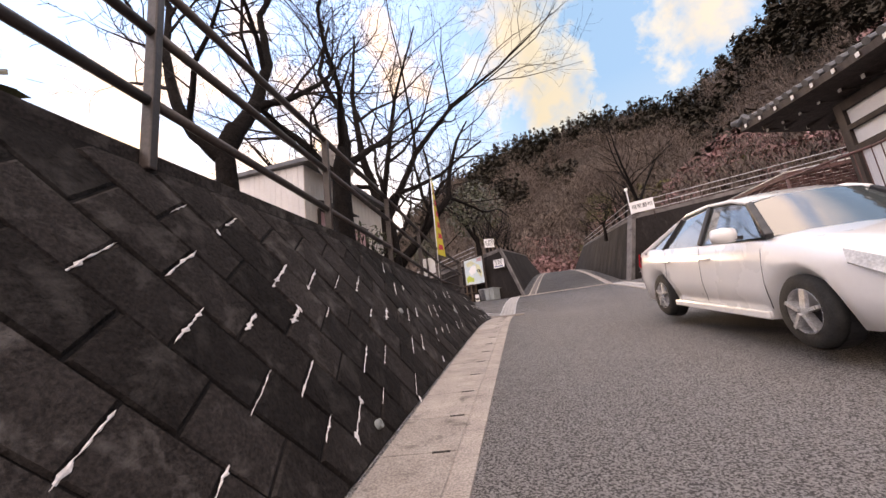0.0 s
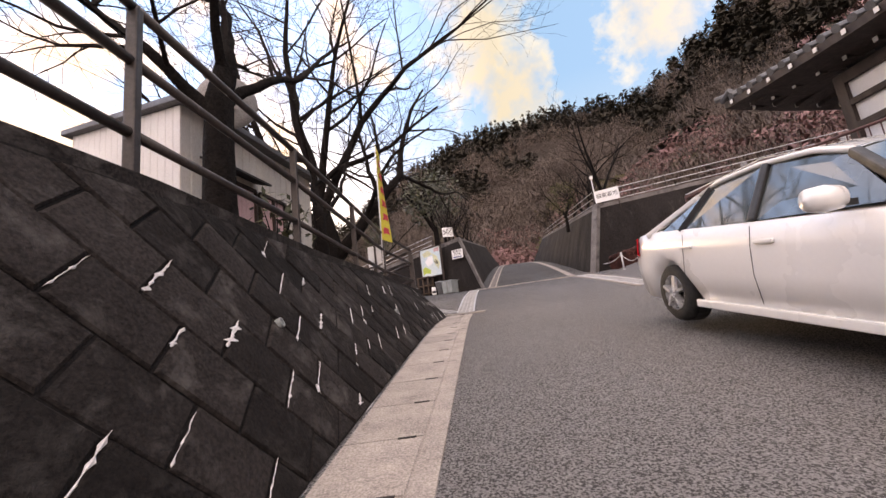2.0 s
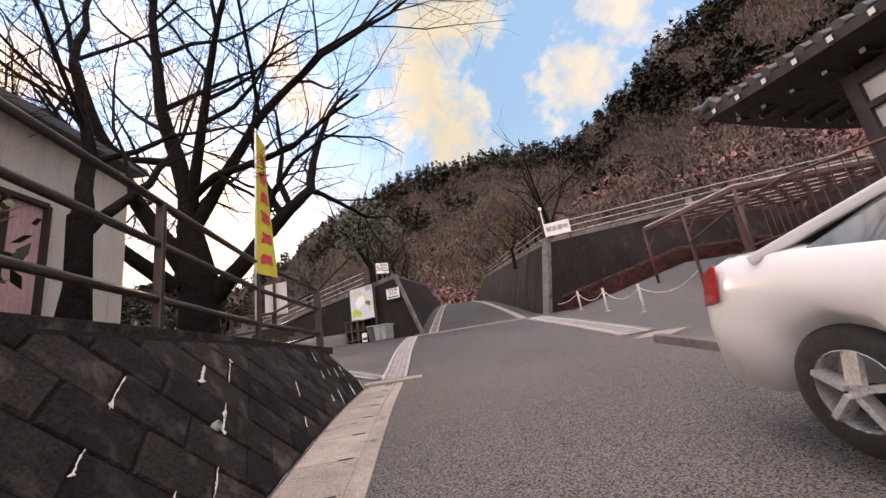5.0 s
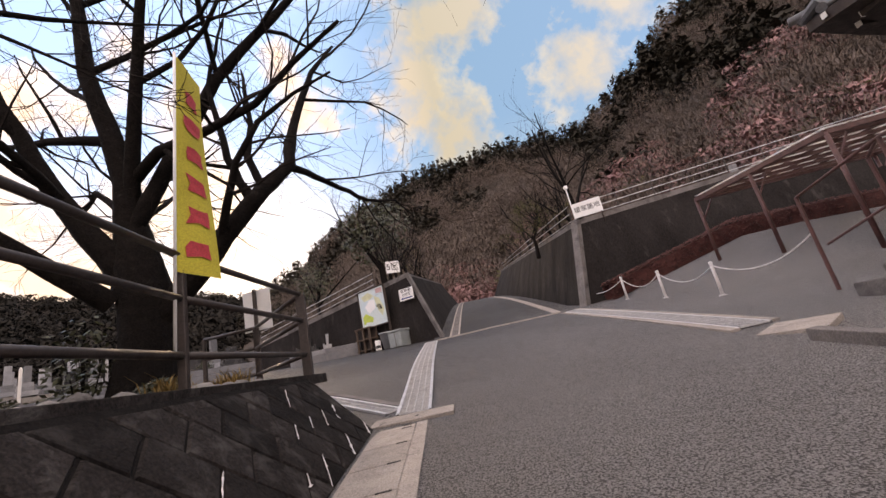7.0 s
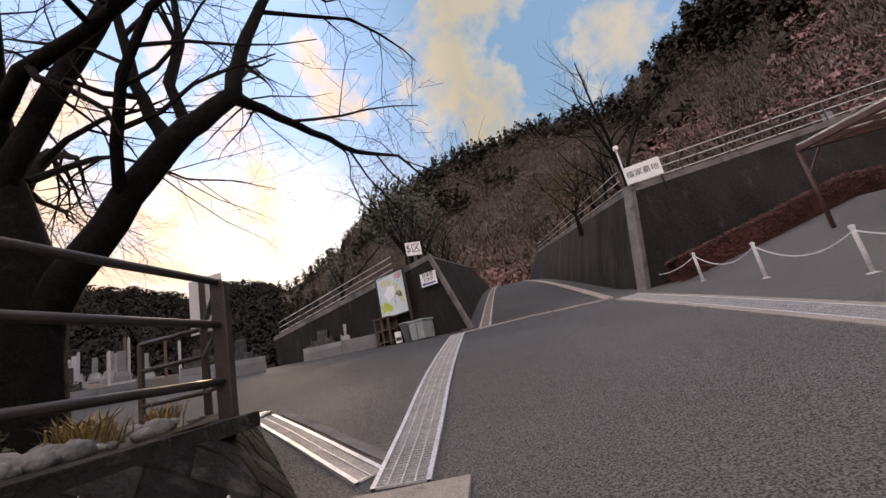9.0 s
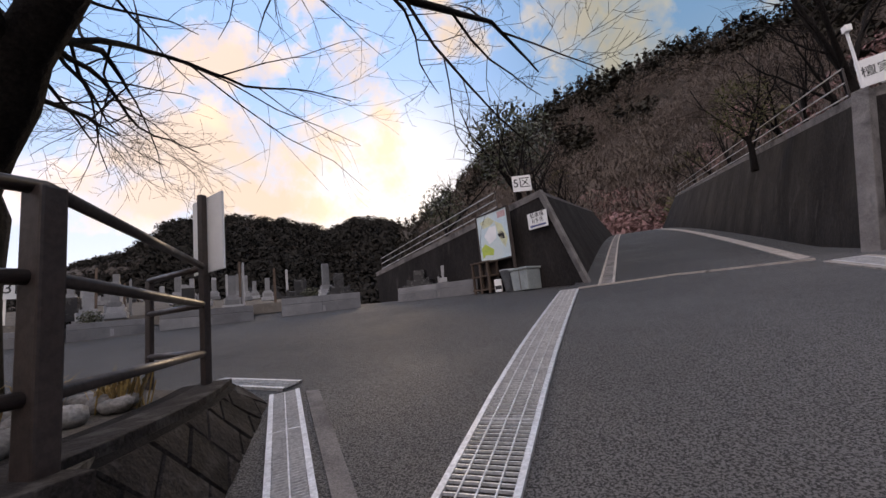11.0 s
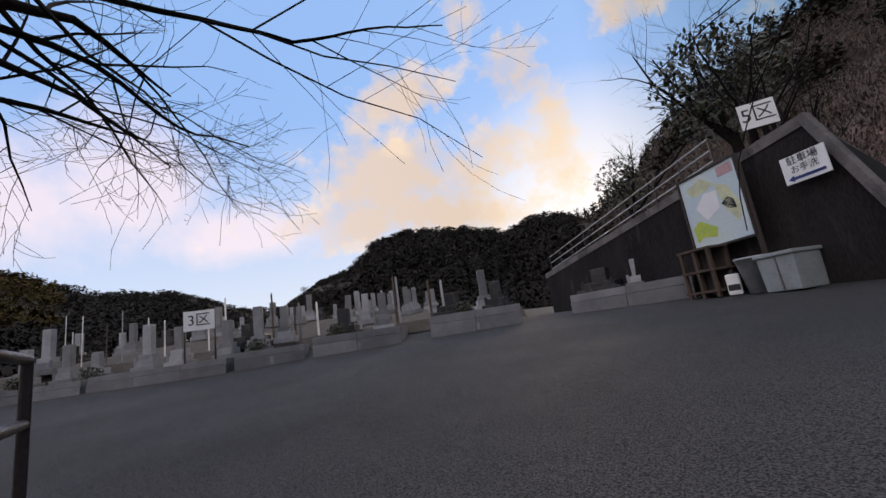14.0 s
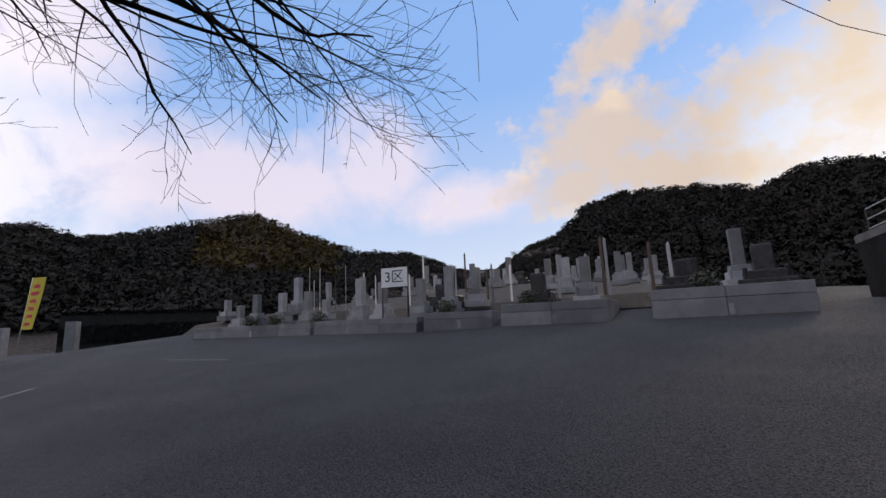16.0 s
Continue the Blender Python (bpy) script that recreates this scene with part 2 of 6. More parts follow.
GREENWOOD = material("olive_foliage", (0.1, 0.092, 0.04), (0.05, 0.05, 0.025), rough=1.0, scale=0.2, fine=3, bump=0, rand=0.5, tint=True, spec=0.1)
# low sun on the far slope is painted into this gold leaf colour
SUNPAINT_WOOD = material("sun_painted_foliage", (0.12, 0.085, 0.03), (0.05, 0.04, 0.018), rough=1.0, scale=0.02, fine=2, bump=0, rand=0.28, tint=True, spec=0.1)
HEDGE_RED = material("red_hedge_leaf", (0.085, 0.022, 0.018), (0.04, 0.014, 0.012), rough=0.8, scale=3, fine=30, bump=0, rand=0.5, island=True)
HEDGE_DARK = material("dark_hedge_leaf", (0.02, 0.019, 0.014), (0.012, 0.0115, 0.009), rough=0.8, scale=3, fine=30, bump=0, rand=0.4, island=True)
LEAF = material("evergreen_leaf", (0.05, 0.055, 0.025), (0.03, 0.032, 0.015), rough=0.5, scale=4, bump=0, rand=0.5, island=True)
STRAW = material("dry_grass", (0.3, 0.2, 0.07), (0.2, 0.13, 0.05), rough=0.9, scale=8, bump=0, rand=0.4, island=True)
GRANITE = material("grey_granite", (0.27, 0.27, 0.28), (0.17, 0.17, 0.18), rough=0.55, scale=3, fine=120, fine_amt=0.3, bump=0.15, rand=0.45)
GRANITE_DK = material("black_granite", (0.03, 0.03, 0.033), (0.02, 0.02, 0.022), rough=0.25, scale=3, fine=120, bump=0.05)
KERBSTONE = material("grave_kerb_stone", (0.19, 0.19, 0.2), (0.12, 0.12, 0.13), rough=0.7, scale=2, fine=90, bump=0.25, rand=0.2)
WOOD_DK = material("dark_temple_wood", (0.035, 0.021, 0.016), (0.02, 0.013, 0.01), rough=0.65, scale=2, fine=40, bump=0.3, stretch=(4, 4, 0.5))
WOOD_OLD = material("weathered_plank", (0.1, 0.068, 0.05), (0.055, 0.037, 0.027), rough=0.85, scale=4, fine=40, bump=0.4, stretch=(4, 4, 0.6))
PLASTER = material("white_plaster", (0.8, 0.77, 0.73), (0.72, 0.69, 0.65), rough=0.9, scale=1.5, fine=60, fine_amt=0.08, bump=0.1)
PAPER = material("curtain_white", (0.78, 0.76, 0.76), (0.6, 0.58, 0.6), rough=0.9, scale=6, bump=0.2, stretch=(8, 8, 0.3))
ROOFTILE = material("roof_tile", (0.1, 0.1, 0.105), (0.06, 0.06, 0.062), rough=0.5, scale=3, fine=50, bump=0.3, rand=0.2)
SIDING = material("house_siding", (0.64, 0.59, 0.54), (0.5, 0.46, 0.41), rough=0.85, scale=0.8, fine=50, fine_amt=0.12, bump=0.15, stretch=(2, 2, 0.6))
SIDING_LT = material("pale_siding", (0.78, 0.76, 0.75), (0.68, 0.66, 0.65), rough=0.8, scale=0.8, fine=50, fine_amt=0.1, bump=0.1)
CURTAIN = material("pink_curtain", (0.6, 0.38, 0.38), (0.45, 0.28, 0.28), rough=0.9, scale=5, bump=0.3, stretch=(6, 6, 0.3))
# near-black fill that paints the shade inside slots and drains; also the awning colour
DARK_FILL = material("dark_fill", (0.03, 0.027, 0.026), rough=0.9, scale=3, bump=0)
SIGNWHITE = material("sign_white", (0.87, 0.87, 0.87), (0.8, 0.8, 0.8), rough=0.5, scale=3, fine=40, fine_amt=0.04, bump=0)
SIGNINK = material("sign_ink", (0.025, 0.025, 0.03), rough=0.6, scale=4, bump=0)
SIGNBLUE = material("sign_blue", (0.05, 0.09, 0.32), rough=0.6, scale=4, bump=0)
SIGNRED = material("sign_red", (0.6, 0.06, 0.07), (0.5, 0.04, 0.05), rough=0.7, scale=4, bump=0)
MAPGROUND = material("map_pale", (0.62, 0.72, 0.7), (0.5, 0.66, 0.74), rough=0.5, scale=1.2, bump=0)
MAPGREEN = material("map_green", (0.5, 0.6, 0.08), (0.35, 0.5, 0.1), rough=0.5, scale=4, bump=0)
MAPYELLOW = material("map_yellow", (0.72, 0.74, 0.45), rough=0.5, scale=4, bump=0)
FLAGYELLOW = material("flag_yellow", (0.66, 0.52, 0.06), (0.55, 0.42, 0.05), rough=0.8, scale=2, fine=80, bump=0.1)
CARWHITE = material("white_car_paint", (0.82, 0.81, 0.8), (0.8, 0.79, 0.78), rough=0.3, scale=1, fine=30, fine_amt=0.02, bump=0, coat=1.0)
TYRE = material("tyre_rubber", (0.02, 0.02, 0.02), rough=0.8, scale=10, bump=0.2)
ALLOY = material("alloy_wheel", (0.72, 0.72, 0.73), rough=0.3, metal=0.55, scale=5, bump=0)
BLACKPL = material("black_plastic", (0.02, 0.02, 0.022), rough=0.5, scale=10, bump=0)
CHROME = material("chrome", (0.75, 0.75, 0.76), rough=0.12, metal=1.0, scale=5, bump=0)
LAMPRED = material("tail_lamp_red", (0.55, 0.02, 0.03), rough=0.15, scale=5, bump=0, coat=1.0)
LAMPCLEAR = material("head_lamp_clear", (0.7, 0.72, 0.72), (0.5, 0.52, 0.54), rough=0.12, scale=12, bump=0, coat=1.0)
PLASTICPALE = material("pale_plastic", (0.3, 0.33, 0.33), (0.22, 0.25, 0.25), rough=0.5, scale=3, fine=30, fine_amt=0.1, bump=0.05)
BAGWHITE = material("grey_sheet", (0.4, 0.42, 0.45), (0.28, 0.3, 0.33), rough=0.5, scale=7, bump=0.6, bump_scale=9)
ROPEWHITE = material("white_chain", (0.7, 0.67, 0.66), rough=0.6, scale=10, bump=0.1)
POLYCARB = glass("polycarbonate_sheet", (0.96, 0.92, 0.88), 0.6)
WINGLASS = glass("window_glass", (0.5, 0.6, 0.58))
CARGLASS = material("tinted_car_glass", (0.075, 0.09, 0.092), rough=0.04, scale=1, fine=5, fine_amt=0.0, bump=0, spec=1.0, coat=1.0)
MIRRORBACK = material("mirror_back_grey", (0.36, 0.34, 0.33), (0.28, 0.27, 0.26), rough=0.6, scale=5, bump=0.1)


# ---- mesh helpers ----
class Geo:
    """Collects vertices and faces for one mesh."""

    def __init__(self):
        self.v, self.f = [], []

    def add(self, vs, fs):
        o = len(self.v)
        self.v += [tuple(p) for p in vs]
        self.f += [tuple(i + o for i in face) for face in fs]
        return self

    def box(self, c, s, m=None):
        """A box with centre c and full size s, turned by the matrix m about the origin of its own frame."""
        x, y, z = (k / 2 for k in s)
        vs = [Vector((c[0] + i * x, c[1] + j * y, c[2] + k * z)) for i in (-1, 1) for j in (-1, 1) for k in (-1, 1)]
        if m is not None:
            vs = [m @ p for p in vs]
        return self.add(vs, [(0, 1, 3, 2), (4, 6, 7, 5), (0, 4, 5, 1), (2, 3, 7, 6), (0, 2, 6, 4), (1, 5, 7, 3)])

    def bar(self, a, b, w, h):
        """A bar of w by h section from a to b."""
        a, b = Vector(a), Vector(b)
        d = (b - a)
        q = d.to_track_quat("Y", "Z").to_matrix().to_4x4()
        return self.box((0, d.length / 2, 0), (w, d.length, h), Matrix.Translation(a) @ q)

    def tube(self, pts, radii, n=8, cap=True):
        pts = [Vector(p) for p in pts]
        rings, side = [], None
        for i, p in enumerate(pts):
            d = (pts[min(i + 1, len(pts) - 1)] - pts[max(i - 1, 0)])
            d = d.normalized() if d.length > 1e-9 else Vector((0, 0, 1))
            if side is None:
                side = d.orthogonal().normalized()
            side = (side - d * side.dot(d))
            side = side.normalized() if side.length > 1e-6 else d.orthogonal().normalized()
            other = d.cross(side)
            r = radii[i] if isinstance(radii, (list, tuple)) else radii
            rings.append([p + (side * math.cos(a) + other * math.sin(a)) * r for a in (2 * math.pi * k / n for k in range(n))])
        vs = [p for ring in rings for p in ring]
        fs = [(i * n + k, i * n + (k + 1) % n, (i + 1) * n + (k + 1) % n, (i + 1) * n + k) for i in range(len(pts) - 1) for k in range(n)]
        if cap:
            fs += [tuple(range(n))[::-1], tuple((len(pts) - 1) * n + k for k in range(n))]
        return self.add(vs, fs)

    def prism(self, poly, back):
        """A polygon of 3D points, thickened by the vector back."""
        n, back = len(poly), Vector(back)
        vs = [Vector(p) for p in poly] + [Vector(p) + back for p in poly]
        fs = [tuple(range(n)), tuple(range(2 * n - 1, n - 1, -1))] + [(i, n + i, n + (i + 1) % n, (i + 1) % n) for i in range(n)]
        return self.add(vs, fs)

    def grid(self, rows):
        """A sheet through rows of points."""
        n = len(rows[0])
        vs = [p for row in rows for p in row]
        return self.add(vs, [(i * n + k, i * n + k + 1, (i + 1) * n + k + 1, (i + 1) * n + k) for i in range(len(rows) - 1) for k in range(n - 1)])

    def lathe(self, profile, n=16, m=None):
        """Turns (radius, z) pairs about z."""
        vs = [Vector((r * math.cos(2 * math.pi * k / n), r * math.sin(2 * math.pi * k / n), z)) for r, z in profile for k in range(n)]
        if m is not None:
            vs = [m @ p for p in vs]
        fs = [(i * n + k, i * n + (k + 1) % n, (i + 1) * n + (k + 1) % n, (i + 1) * n + k) for i in range(len(profile) - 1) for k in range(n)]
        return self.add(vs, fs)


def mesh_of(name, g, mat, smooth=False, bevel=0.0, fix=True):
    me = bpy.data.meshes.new(name)
    me.from_pydata([tuple(p) for p in g.v], [], g.f)
    if fix or bevel:
        bm = bmesh.new()
        bm.from_mesh(me)
        bmesh.ops.recalc_face_normals(bm, faces=bm.faces)
        if bevel:
            bmesh.ops.bevel(bm, geom=[e for e in bm.edges if len(e.link_faces) == 2 and e.calc_face_angle(0) > 0.6], offset=bevel, segments=2, affect="EDGES", profile=0.6)
        bm.to_mesh(me)
        bm.free()
    me.materials.append(mat)
    if smooth:
        me.polygons.foreach_set("use_smooth", [True] * len(me.polygons))
    return me


def part(name, g, mat, parent=None, label="", smooth=False, bevel=0.0, fix=True):
    ob = new(name, mesh_of(name, g, mat, smooth, bevel, fix))
    if parent is not None:
        ob.parent = parent
        ob.matrix_parent_inverse = parent.matrix_basis.inverted()
    if label:
        ob["label"] = label
    return ob


def thing(name, at, label, category, group=""):
    ob = new(name)
    ob.matrix_basis = Matrix.Translation(at)
    return tagged(ob, label, category, group)


def structure(ob, label, category):
    return tagged(ob, label, category, kind="structure")


# ---- the lie of the land ----
def ground_z(x, y):
    """Height of the paved slope."""
    x, yc = min(max(x, -18.0), 14.0), min(max(y, -12.0), 27.0)
    z = 0.36966 - 0.03266 * x + 0.15392 * yc + 0.003285 * x * x + 0.001293 * x * yc - 0.00124 * yc * yc
    z -= 0.17 * math.exp(-((x - 2.0) ** 2 + (yc - 12.9) ** 2) / 5.0)
    z += 0.22 * max(0.0, min(x, 14) - 9.4) * min(max((yc - 12.0) / 5.0, 0), 1)
    return z


def gutter_x(y):
    return 0.958 + 0.109 * (y - 4.486)


TOP = 2.67                                    # level of the garden terrace and its wall


def lerp(a, b, k):
    return a + (b - a) * k


def wall_foot(y):
    x = gutter_x(y) - 0.46
    return Vector((x, y, ground_z(x + 0.3, y)))


def wall_top(y):
    x = float(np.interp(y, (-6, 2, 4.6, 7, 9, 10.5, 13.05), (-1.9, -0.75, -0.26, -0.05, 0.27, 0.42, 0.75)))
    return Vector((x, y + 0.0 * y, TOP))


WALL_Y0, WALL_Y1 = -5.0, 12.45
CORNER_TOP = Vector((0.78, 13.1, TOP))


# ---- ground ----
def ground_sheet():
    xs = [-900, -400, -160, -80, -45, -30] + [-22 + i * 0.9 for i in range(48)] + [24, 32, 45, 80, 160, 400, 900]
    ys = [-900, -400, -150, -60, -30] + [-16 + i * 0.9 for i in range(49)] + [31, 38, 50, 80, 150, 400, 900]
    g = Geo()
    g.grid([[Vector((x, y, ground_z(x, y))) for x in xs] for y in ys])
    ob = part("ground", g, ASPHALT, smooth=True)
    return structure(ob, "worn grey asphalt sloping up between the walls", "ground")


ground_sheet()


def terrace():
    """The garden ground behind the block wall."""
    g = Geo()
    rows = []
    for i in range(30):
        y = lerp(-6, 15.3, i / 29)
        x1 = wall_top(min(y, 13.0)).x - 0.12 if y < 13.2 else lerp(0.45, -0.75, (y - 13.2) / 2.1)
        row = []
        for k in range(22):
            x = lerp(x1, float(np.interp(y, (10.0, 15.3), (-7.0, -2.1))), (k / 21) ** 1.3)
            row.append(Vector((x, y, TOP - 0.03 + 0.09 * noise.noise((x * 1.1, y * 1.1, 3)) * min(1, k / 3))))
        rows.append(row)
    g.grid(rows)
    border = [r[0] for r in rows] + list(rows[-1][1:]) + [r[-1] for r in rows[::-1]][1:] + list(rows[0][::-1])[1:]
    for a, b in zip(border, border[1:]):
        g.add([a, b, Vector((b.x, b.y, 0.0)), Vector((a.x, a.y, 0.0))], [(0, 1, 2, 3)])
    ob = part("terrace", g, SOIL, smooth=False, fix=False)
    return structure(ob, "raised bed of dark garden soil behind the block wall", "garden ground")


terrace()


# ---- block walls ----
def clip(poly, a, b, c):
    """The part of a 2D polygon where a*x + b*y <= c."""
    out = []
    for i, p in enumerate(poly):
        q = poly[(i + 1) % len(poly)]
        dp, dq = a * p[0] + b * p[1] - c, a * q[0] + b * q[1] - c
        if dp <= 0:
            out.append(p)
        if dp * dq < 0:
            k = dp / (dp - dq)
            out.append((lerp(p[0], q[0], k), lerp(p[1], q[1], k)))
    return out


def area2(poly):
    return 0.5 * abs(sum(p[0] * q[1] - q[0] * p[1] for p, q in zip(poly, poly[1:] + poly[:1])))


def diamond_cells(s0, s1, v1, a, b, tilt):
    """Rectangles of a by b, laid like leaning courses at the given tilt, that cover [s0, s1] by [0, v1]."""
    ca, sa = math.cos(radians(tilt)), math.sin(radians(tilt))
    reach = (s1 - s0) + v1 + 2
    mid = ((s0 + s1) / 2, v1 / 2)
    na, nb = int(reach / a) + 2, int(reach / b) + 2
    for j in range(-nb, nb):
        for i in range(-na, na):
            p0, q0 = (i + 0.5 * (j % 2)) * a, j * b
            corners = [(p0, q0), (p0 + a, q0), (p0 + a, q0 + b), (p0, q0 + b)]
            yield [(mid[0] + p * ca - q * sa, mid[1] + p * sa + q * ca) for p, q in corners]


def block_wall(name, foot, top, s0, s1, a, b, tilt, mats, label, depth=0.6, joint=0.006, proud=0.013, lime=0, inward=(-1, 0, 0), skip=0.25):
    """A battered wall of leaning blocks between a foot line and a top line; each block is a piece of its own."""
    length = lambda s: (top(s) - foot(s)).length

    def place(s, v, lift=0.0):
        s = min(max(s, s0), s1)
        f, t = foot(s), top(s)
        d = (f - t).normalized()
        along = (foot(min(s + 0.1, s1)) - foot(max(s - 0.1, s0))).normalized()
        n = d.cross(along).normalized()
        if n.dot(Vector(inward)) > 0:
            n = -n
        return t + d * v + n * lift

    g = Geo()
    ss = list(np.linspace(s0, s1, 40))
    rows = [[place(s, v * length(s), -0.004) for v in (0, 0.33, 0.66, 1.0)] for s in ss]
    g.grid(rows)
    back = Vector(inward) * depth
    g.grid([[r[0], r[0] + back] for r in rows])
    for r in (rows[0], rows[-1]):
        g.add([r[0], r[-1], r[-1] + back, r[0] + back], [(0, 1, 2, 3)])
    wall = part(name, g, mats[1])
    structure(wall, label, "retaining wall")
    vmax = max(length(s) for s in ss)
    spots = []
    made = 0
    for cell in diamond_cells(s0, s1, vmax, a, b, tilt):
        cx = sum(p[0] for p in cell) / 4
        if cx < s0 - 0.4 or cx > s1 + 0.4:
            continue
        sc = min(max(cx, s0 + 0.05), s1 - 0.05)
        slope = (length(sc + 0.05) - length(sc - 0.05)) / 0.1
        poly = [(lerp(p[0], cx, joint * 2.2), p[1]) for p in cell]
        poly = clip(poly, 0, -1, -0.10)
        poly = clip(poly, -slope, 1, length(sc) - slope * sc - 0.01) if poly else poly
        poly = clip(poly, -1, 0, -s0) if poly else poly
        poly = clip(poly, 1, 0, s1) if poly else poly
        if len(poly) < 3 or area2(poly) < skip * 0.02:
            continue
        mx, my = sum(p[0] for p in poly) / len(poly), sum(p[1] for p in poly) / len(poly)
        rnd = random.Random(int(mx * 1000) * 7919 + int(my * 1000))
        size = math.sqrt(area2(poly))
        k0, k1 = max(0.5, 1 - joint / size * 1.6), max(0.4, 1 - (joint + 0.011) / size * 1.8)
        lift = proud * (0.6 + 0.8 * rnd.random())
        base = [place(lerp(mx, p[0], k0), lerp(my, p[1], k0), 0.0) for p in poly]
        face = [place(lerp(mx, p[0], k1), lerp(my, p[1], k1), lift * (0.85 + 0.3 * rnd.random())) for p in poly]
        n = len(poly)
        mid = place(mx, my, lift * 1.25)
        bg_ = Geo().add(base + face + [mid], [(i, (i + 1) % n, n + (i + 1) % n, n + i) for i in range(n)] + [(n + i, n + (i + 1) % n, 2 * n) for i in range(n)])
        part("block", bg_, mats[0], wall)
        made += 1
        for i in range(n):
            p, q = poly[i], poly[(i + 1) % n]
            if math.hypot(p[0] - q[0], p[1] - q[1]) > 0.2:
                spots.append((p, q, my / max(vmax, 0.1)))
    # white lime bloom that runs out of some joints
    rnd = random.Random(5)
    g = Geo()
    cap_ = [s for s in spots if (s[0][0] - s[1][0]) * (s[0][1] - s[1][1]) < 0 and s[2] > 0.12]
    for p, q, _ in rnd.sample(cap_, min(lime, len(cap_))):
        if p[1] > q[1]:
            p, q = q, p
        k0 = rnd.random() * 0.25 - 0.08
        k1 = k0 + 0.45 + 0.7 * rnd.random()
        n = 15
        jog = 0.0
        left, right = [], []
        w0 = rnd.uniform(0.0025, 0.007) * (2.2 if rnd.random() < 0.25 else 1.0)
        blobs = {rnd.randrange(2, n - 1) for _ in range(2)}
        for i in range(n):
            k = lerp(k0, min(k1, 1.12), i / (n - 1))
            jog = 0.7 * jog + rnd.gauss(0, 0.003)
            s_, v_ = lerp(p[0], q[0], k) + jog, lerp(p[1], q[1], k)
            w = w0 * (0.3 + 1.2 * rnd.random()) * (2.6 if i in blobs else 1.0) * (0.15 if i in (0, n - 1) else 1)
            left.append(place(s_ - w, v_, proud * 0.9 + 0.004))
            right.append(place(s_ + w, v_ + 0.3 * w, proud * 0.9 + 0.004))
        g.grid([left, [(l + r) / 2 + Vector((0.003, 0, 0.002)) for l, r in zip(left, right)], right])
        if rnd.random() < 0.22:                # a wider splash where joints meet
            c_, r_ = (p if rnd.random() < 0.3 else q), rnd.uniform(0.014, 0.034)
            ring = [place(c_[0] + r_ * rnd.uniform(0.15, 1.1) * math.cos(a_), c_[1] + r_ * rnd.uniform(0.4, 1.6) * math.sin(a_), proud + 0.006) for a_ in np.linspace(0, 2 * math.pi, 12)[:-1]]
            g.add(ring + [place(c_[0], c_[1], proud + 0.01)], [(i, (i + 1) % 11, 11) for i in range(11)])
    if lime:
        part("lime_streak", g, LIME, wall, "white lime bloom run out of the joints")
    return wall, place


left_wall, left_place = block_wall("wall_left", wall_foot, wall_top, WALL_Y0, WALL_Y1, 0.43, 0.31, 52, (BLOCK_DARK, JOINT_DARK), "dark stained leaning block retaining wall with white lime streaks", lime=140)


def end_foot(s):
    a, b = wall_foot(WALL_Y1), Vector((-0.2, 15.35, ground_z(-0.2, 15.35) - 0.02))
    return a.lerp(b, s)


def end_top(s):
    return wall_top(WALL_Y1).lerp(Vector((-0.62, 15.3, TOP)), s) + Vector((0.10, 0.12, 0)) * math.sin(math.pi * s) * 1.2


sc_end = (end_foot(1) - end_foot(0)).length
block_wall("wall_left_end", lambda s: end_foot(s / sc_end), lambda s: end_top(s / sc_end), 0.0, sc_end, 0.43, 0.31, 48, (BLOCK_DARK, JOINT_DARK), "dark block wall return tapering into the pavement", depth=0.4, inward=(-0.85, -0.5, 0))


def coping(name, line, w, h, mat, label, inset=0.0, side=(-1, 0, 0)):
    g = Geo()
    s = Vector(side)
    rows = []
    for p in line:
        a, b = p - s * inset, p + s * w
        rows.append([a - Vector((0, 0, h)), a + Vector((0, 0, 0.012)), b + Vector((0, 0, 0.012)), b - Vector((0, 0, h))])
    g.grid(rows)
    g.add(rows[0], [(0, 1, 2, 3)]).add(rows[-1], [(0, 1, 2, 3)])
    return structure(part(name, g, mat, bevel=0.008), label, "wall coping")


coping("coping", [wall_top(y) for y in np.linspace(WALL_Y0, WALL_Y1, 30)] + [CORNER_TOP], 0.22, 0.1, BLOCK_DARK, "dark weathered concrete coping on the block wall", 0.03)
coping("coping_end", [end_top(k / 10) for k in range(11)], 0.25, 0.1, BLOCK_DARK, "dark weathered concrete coping on the wall return", 0.03, (-0.85, -0.5, 0))


def weep_pipes():
    for s, k in ((5.08, 0.53), (1.6, 0.42), (8.2, 0.6), (3.4, 0.93)):
        f, t = wall_foot(s), wall_top(s)
        p = t.lerp(f, k)
        n = Vector((0.9, 0, 0.4)).normalized()
        p += n * 0.03
        g = Geo()
        m = Matrix.Translation(p) @ n.to_track_quat("Z", "Y").to_matrix().to_4x4()
        g.lathe([(0.032, -0.05), (0.032, 0.012), (0.024, 0.012), (0.024, -0.05)], 14, m)
        part("weep_pipe", g, PLASTICPALE, left_wall, "pale plastic weep pipe")


weep_pipes()


# right-hand wall under the temple house
def stone_foot(y):
    x = 7.0 + 0.06 * (y - 5)
    return Vector((x, y, ground_z(x, y)))


def stone_top(y):
    return Vector((7.82 + 0.01 * (y - 8), min(y, 10.85), 2.74))


stone_wall, stone_place = block_wall("wall_right", stone_foot, stone_top, -4.0, 11.0, 0.46, 0.34, 50, (BLOCK_PALE, EDGE_CONC), "pale grey leaning block retaining wall below the temple house", inward=(1, 0, 0), joint=0.014, depth=0.5)


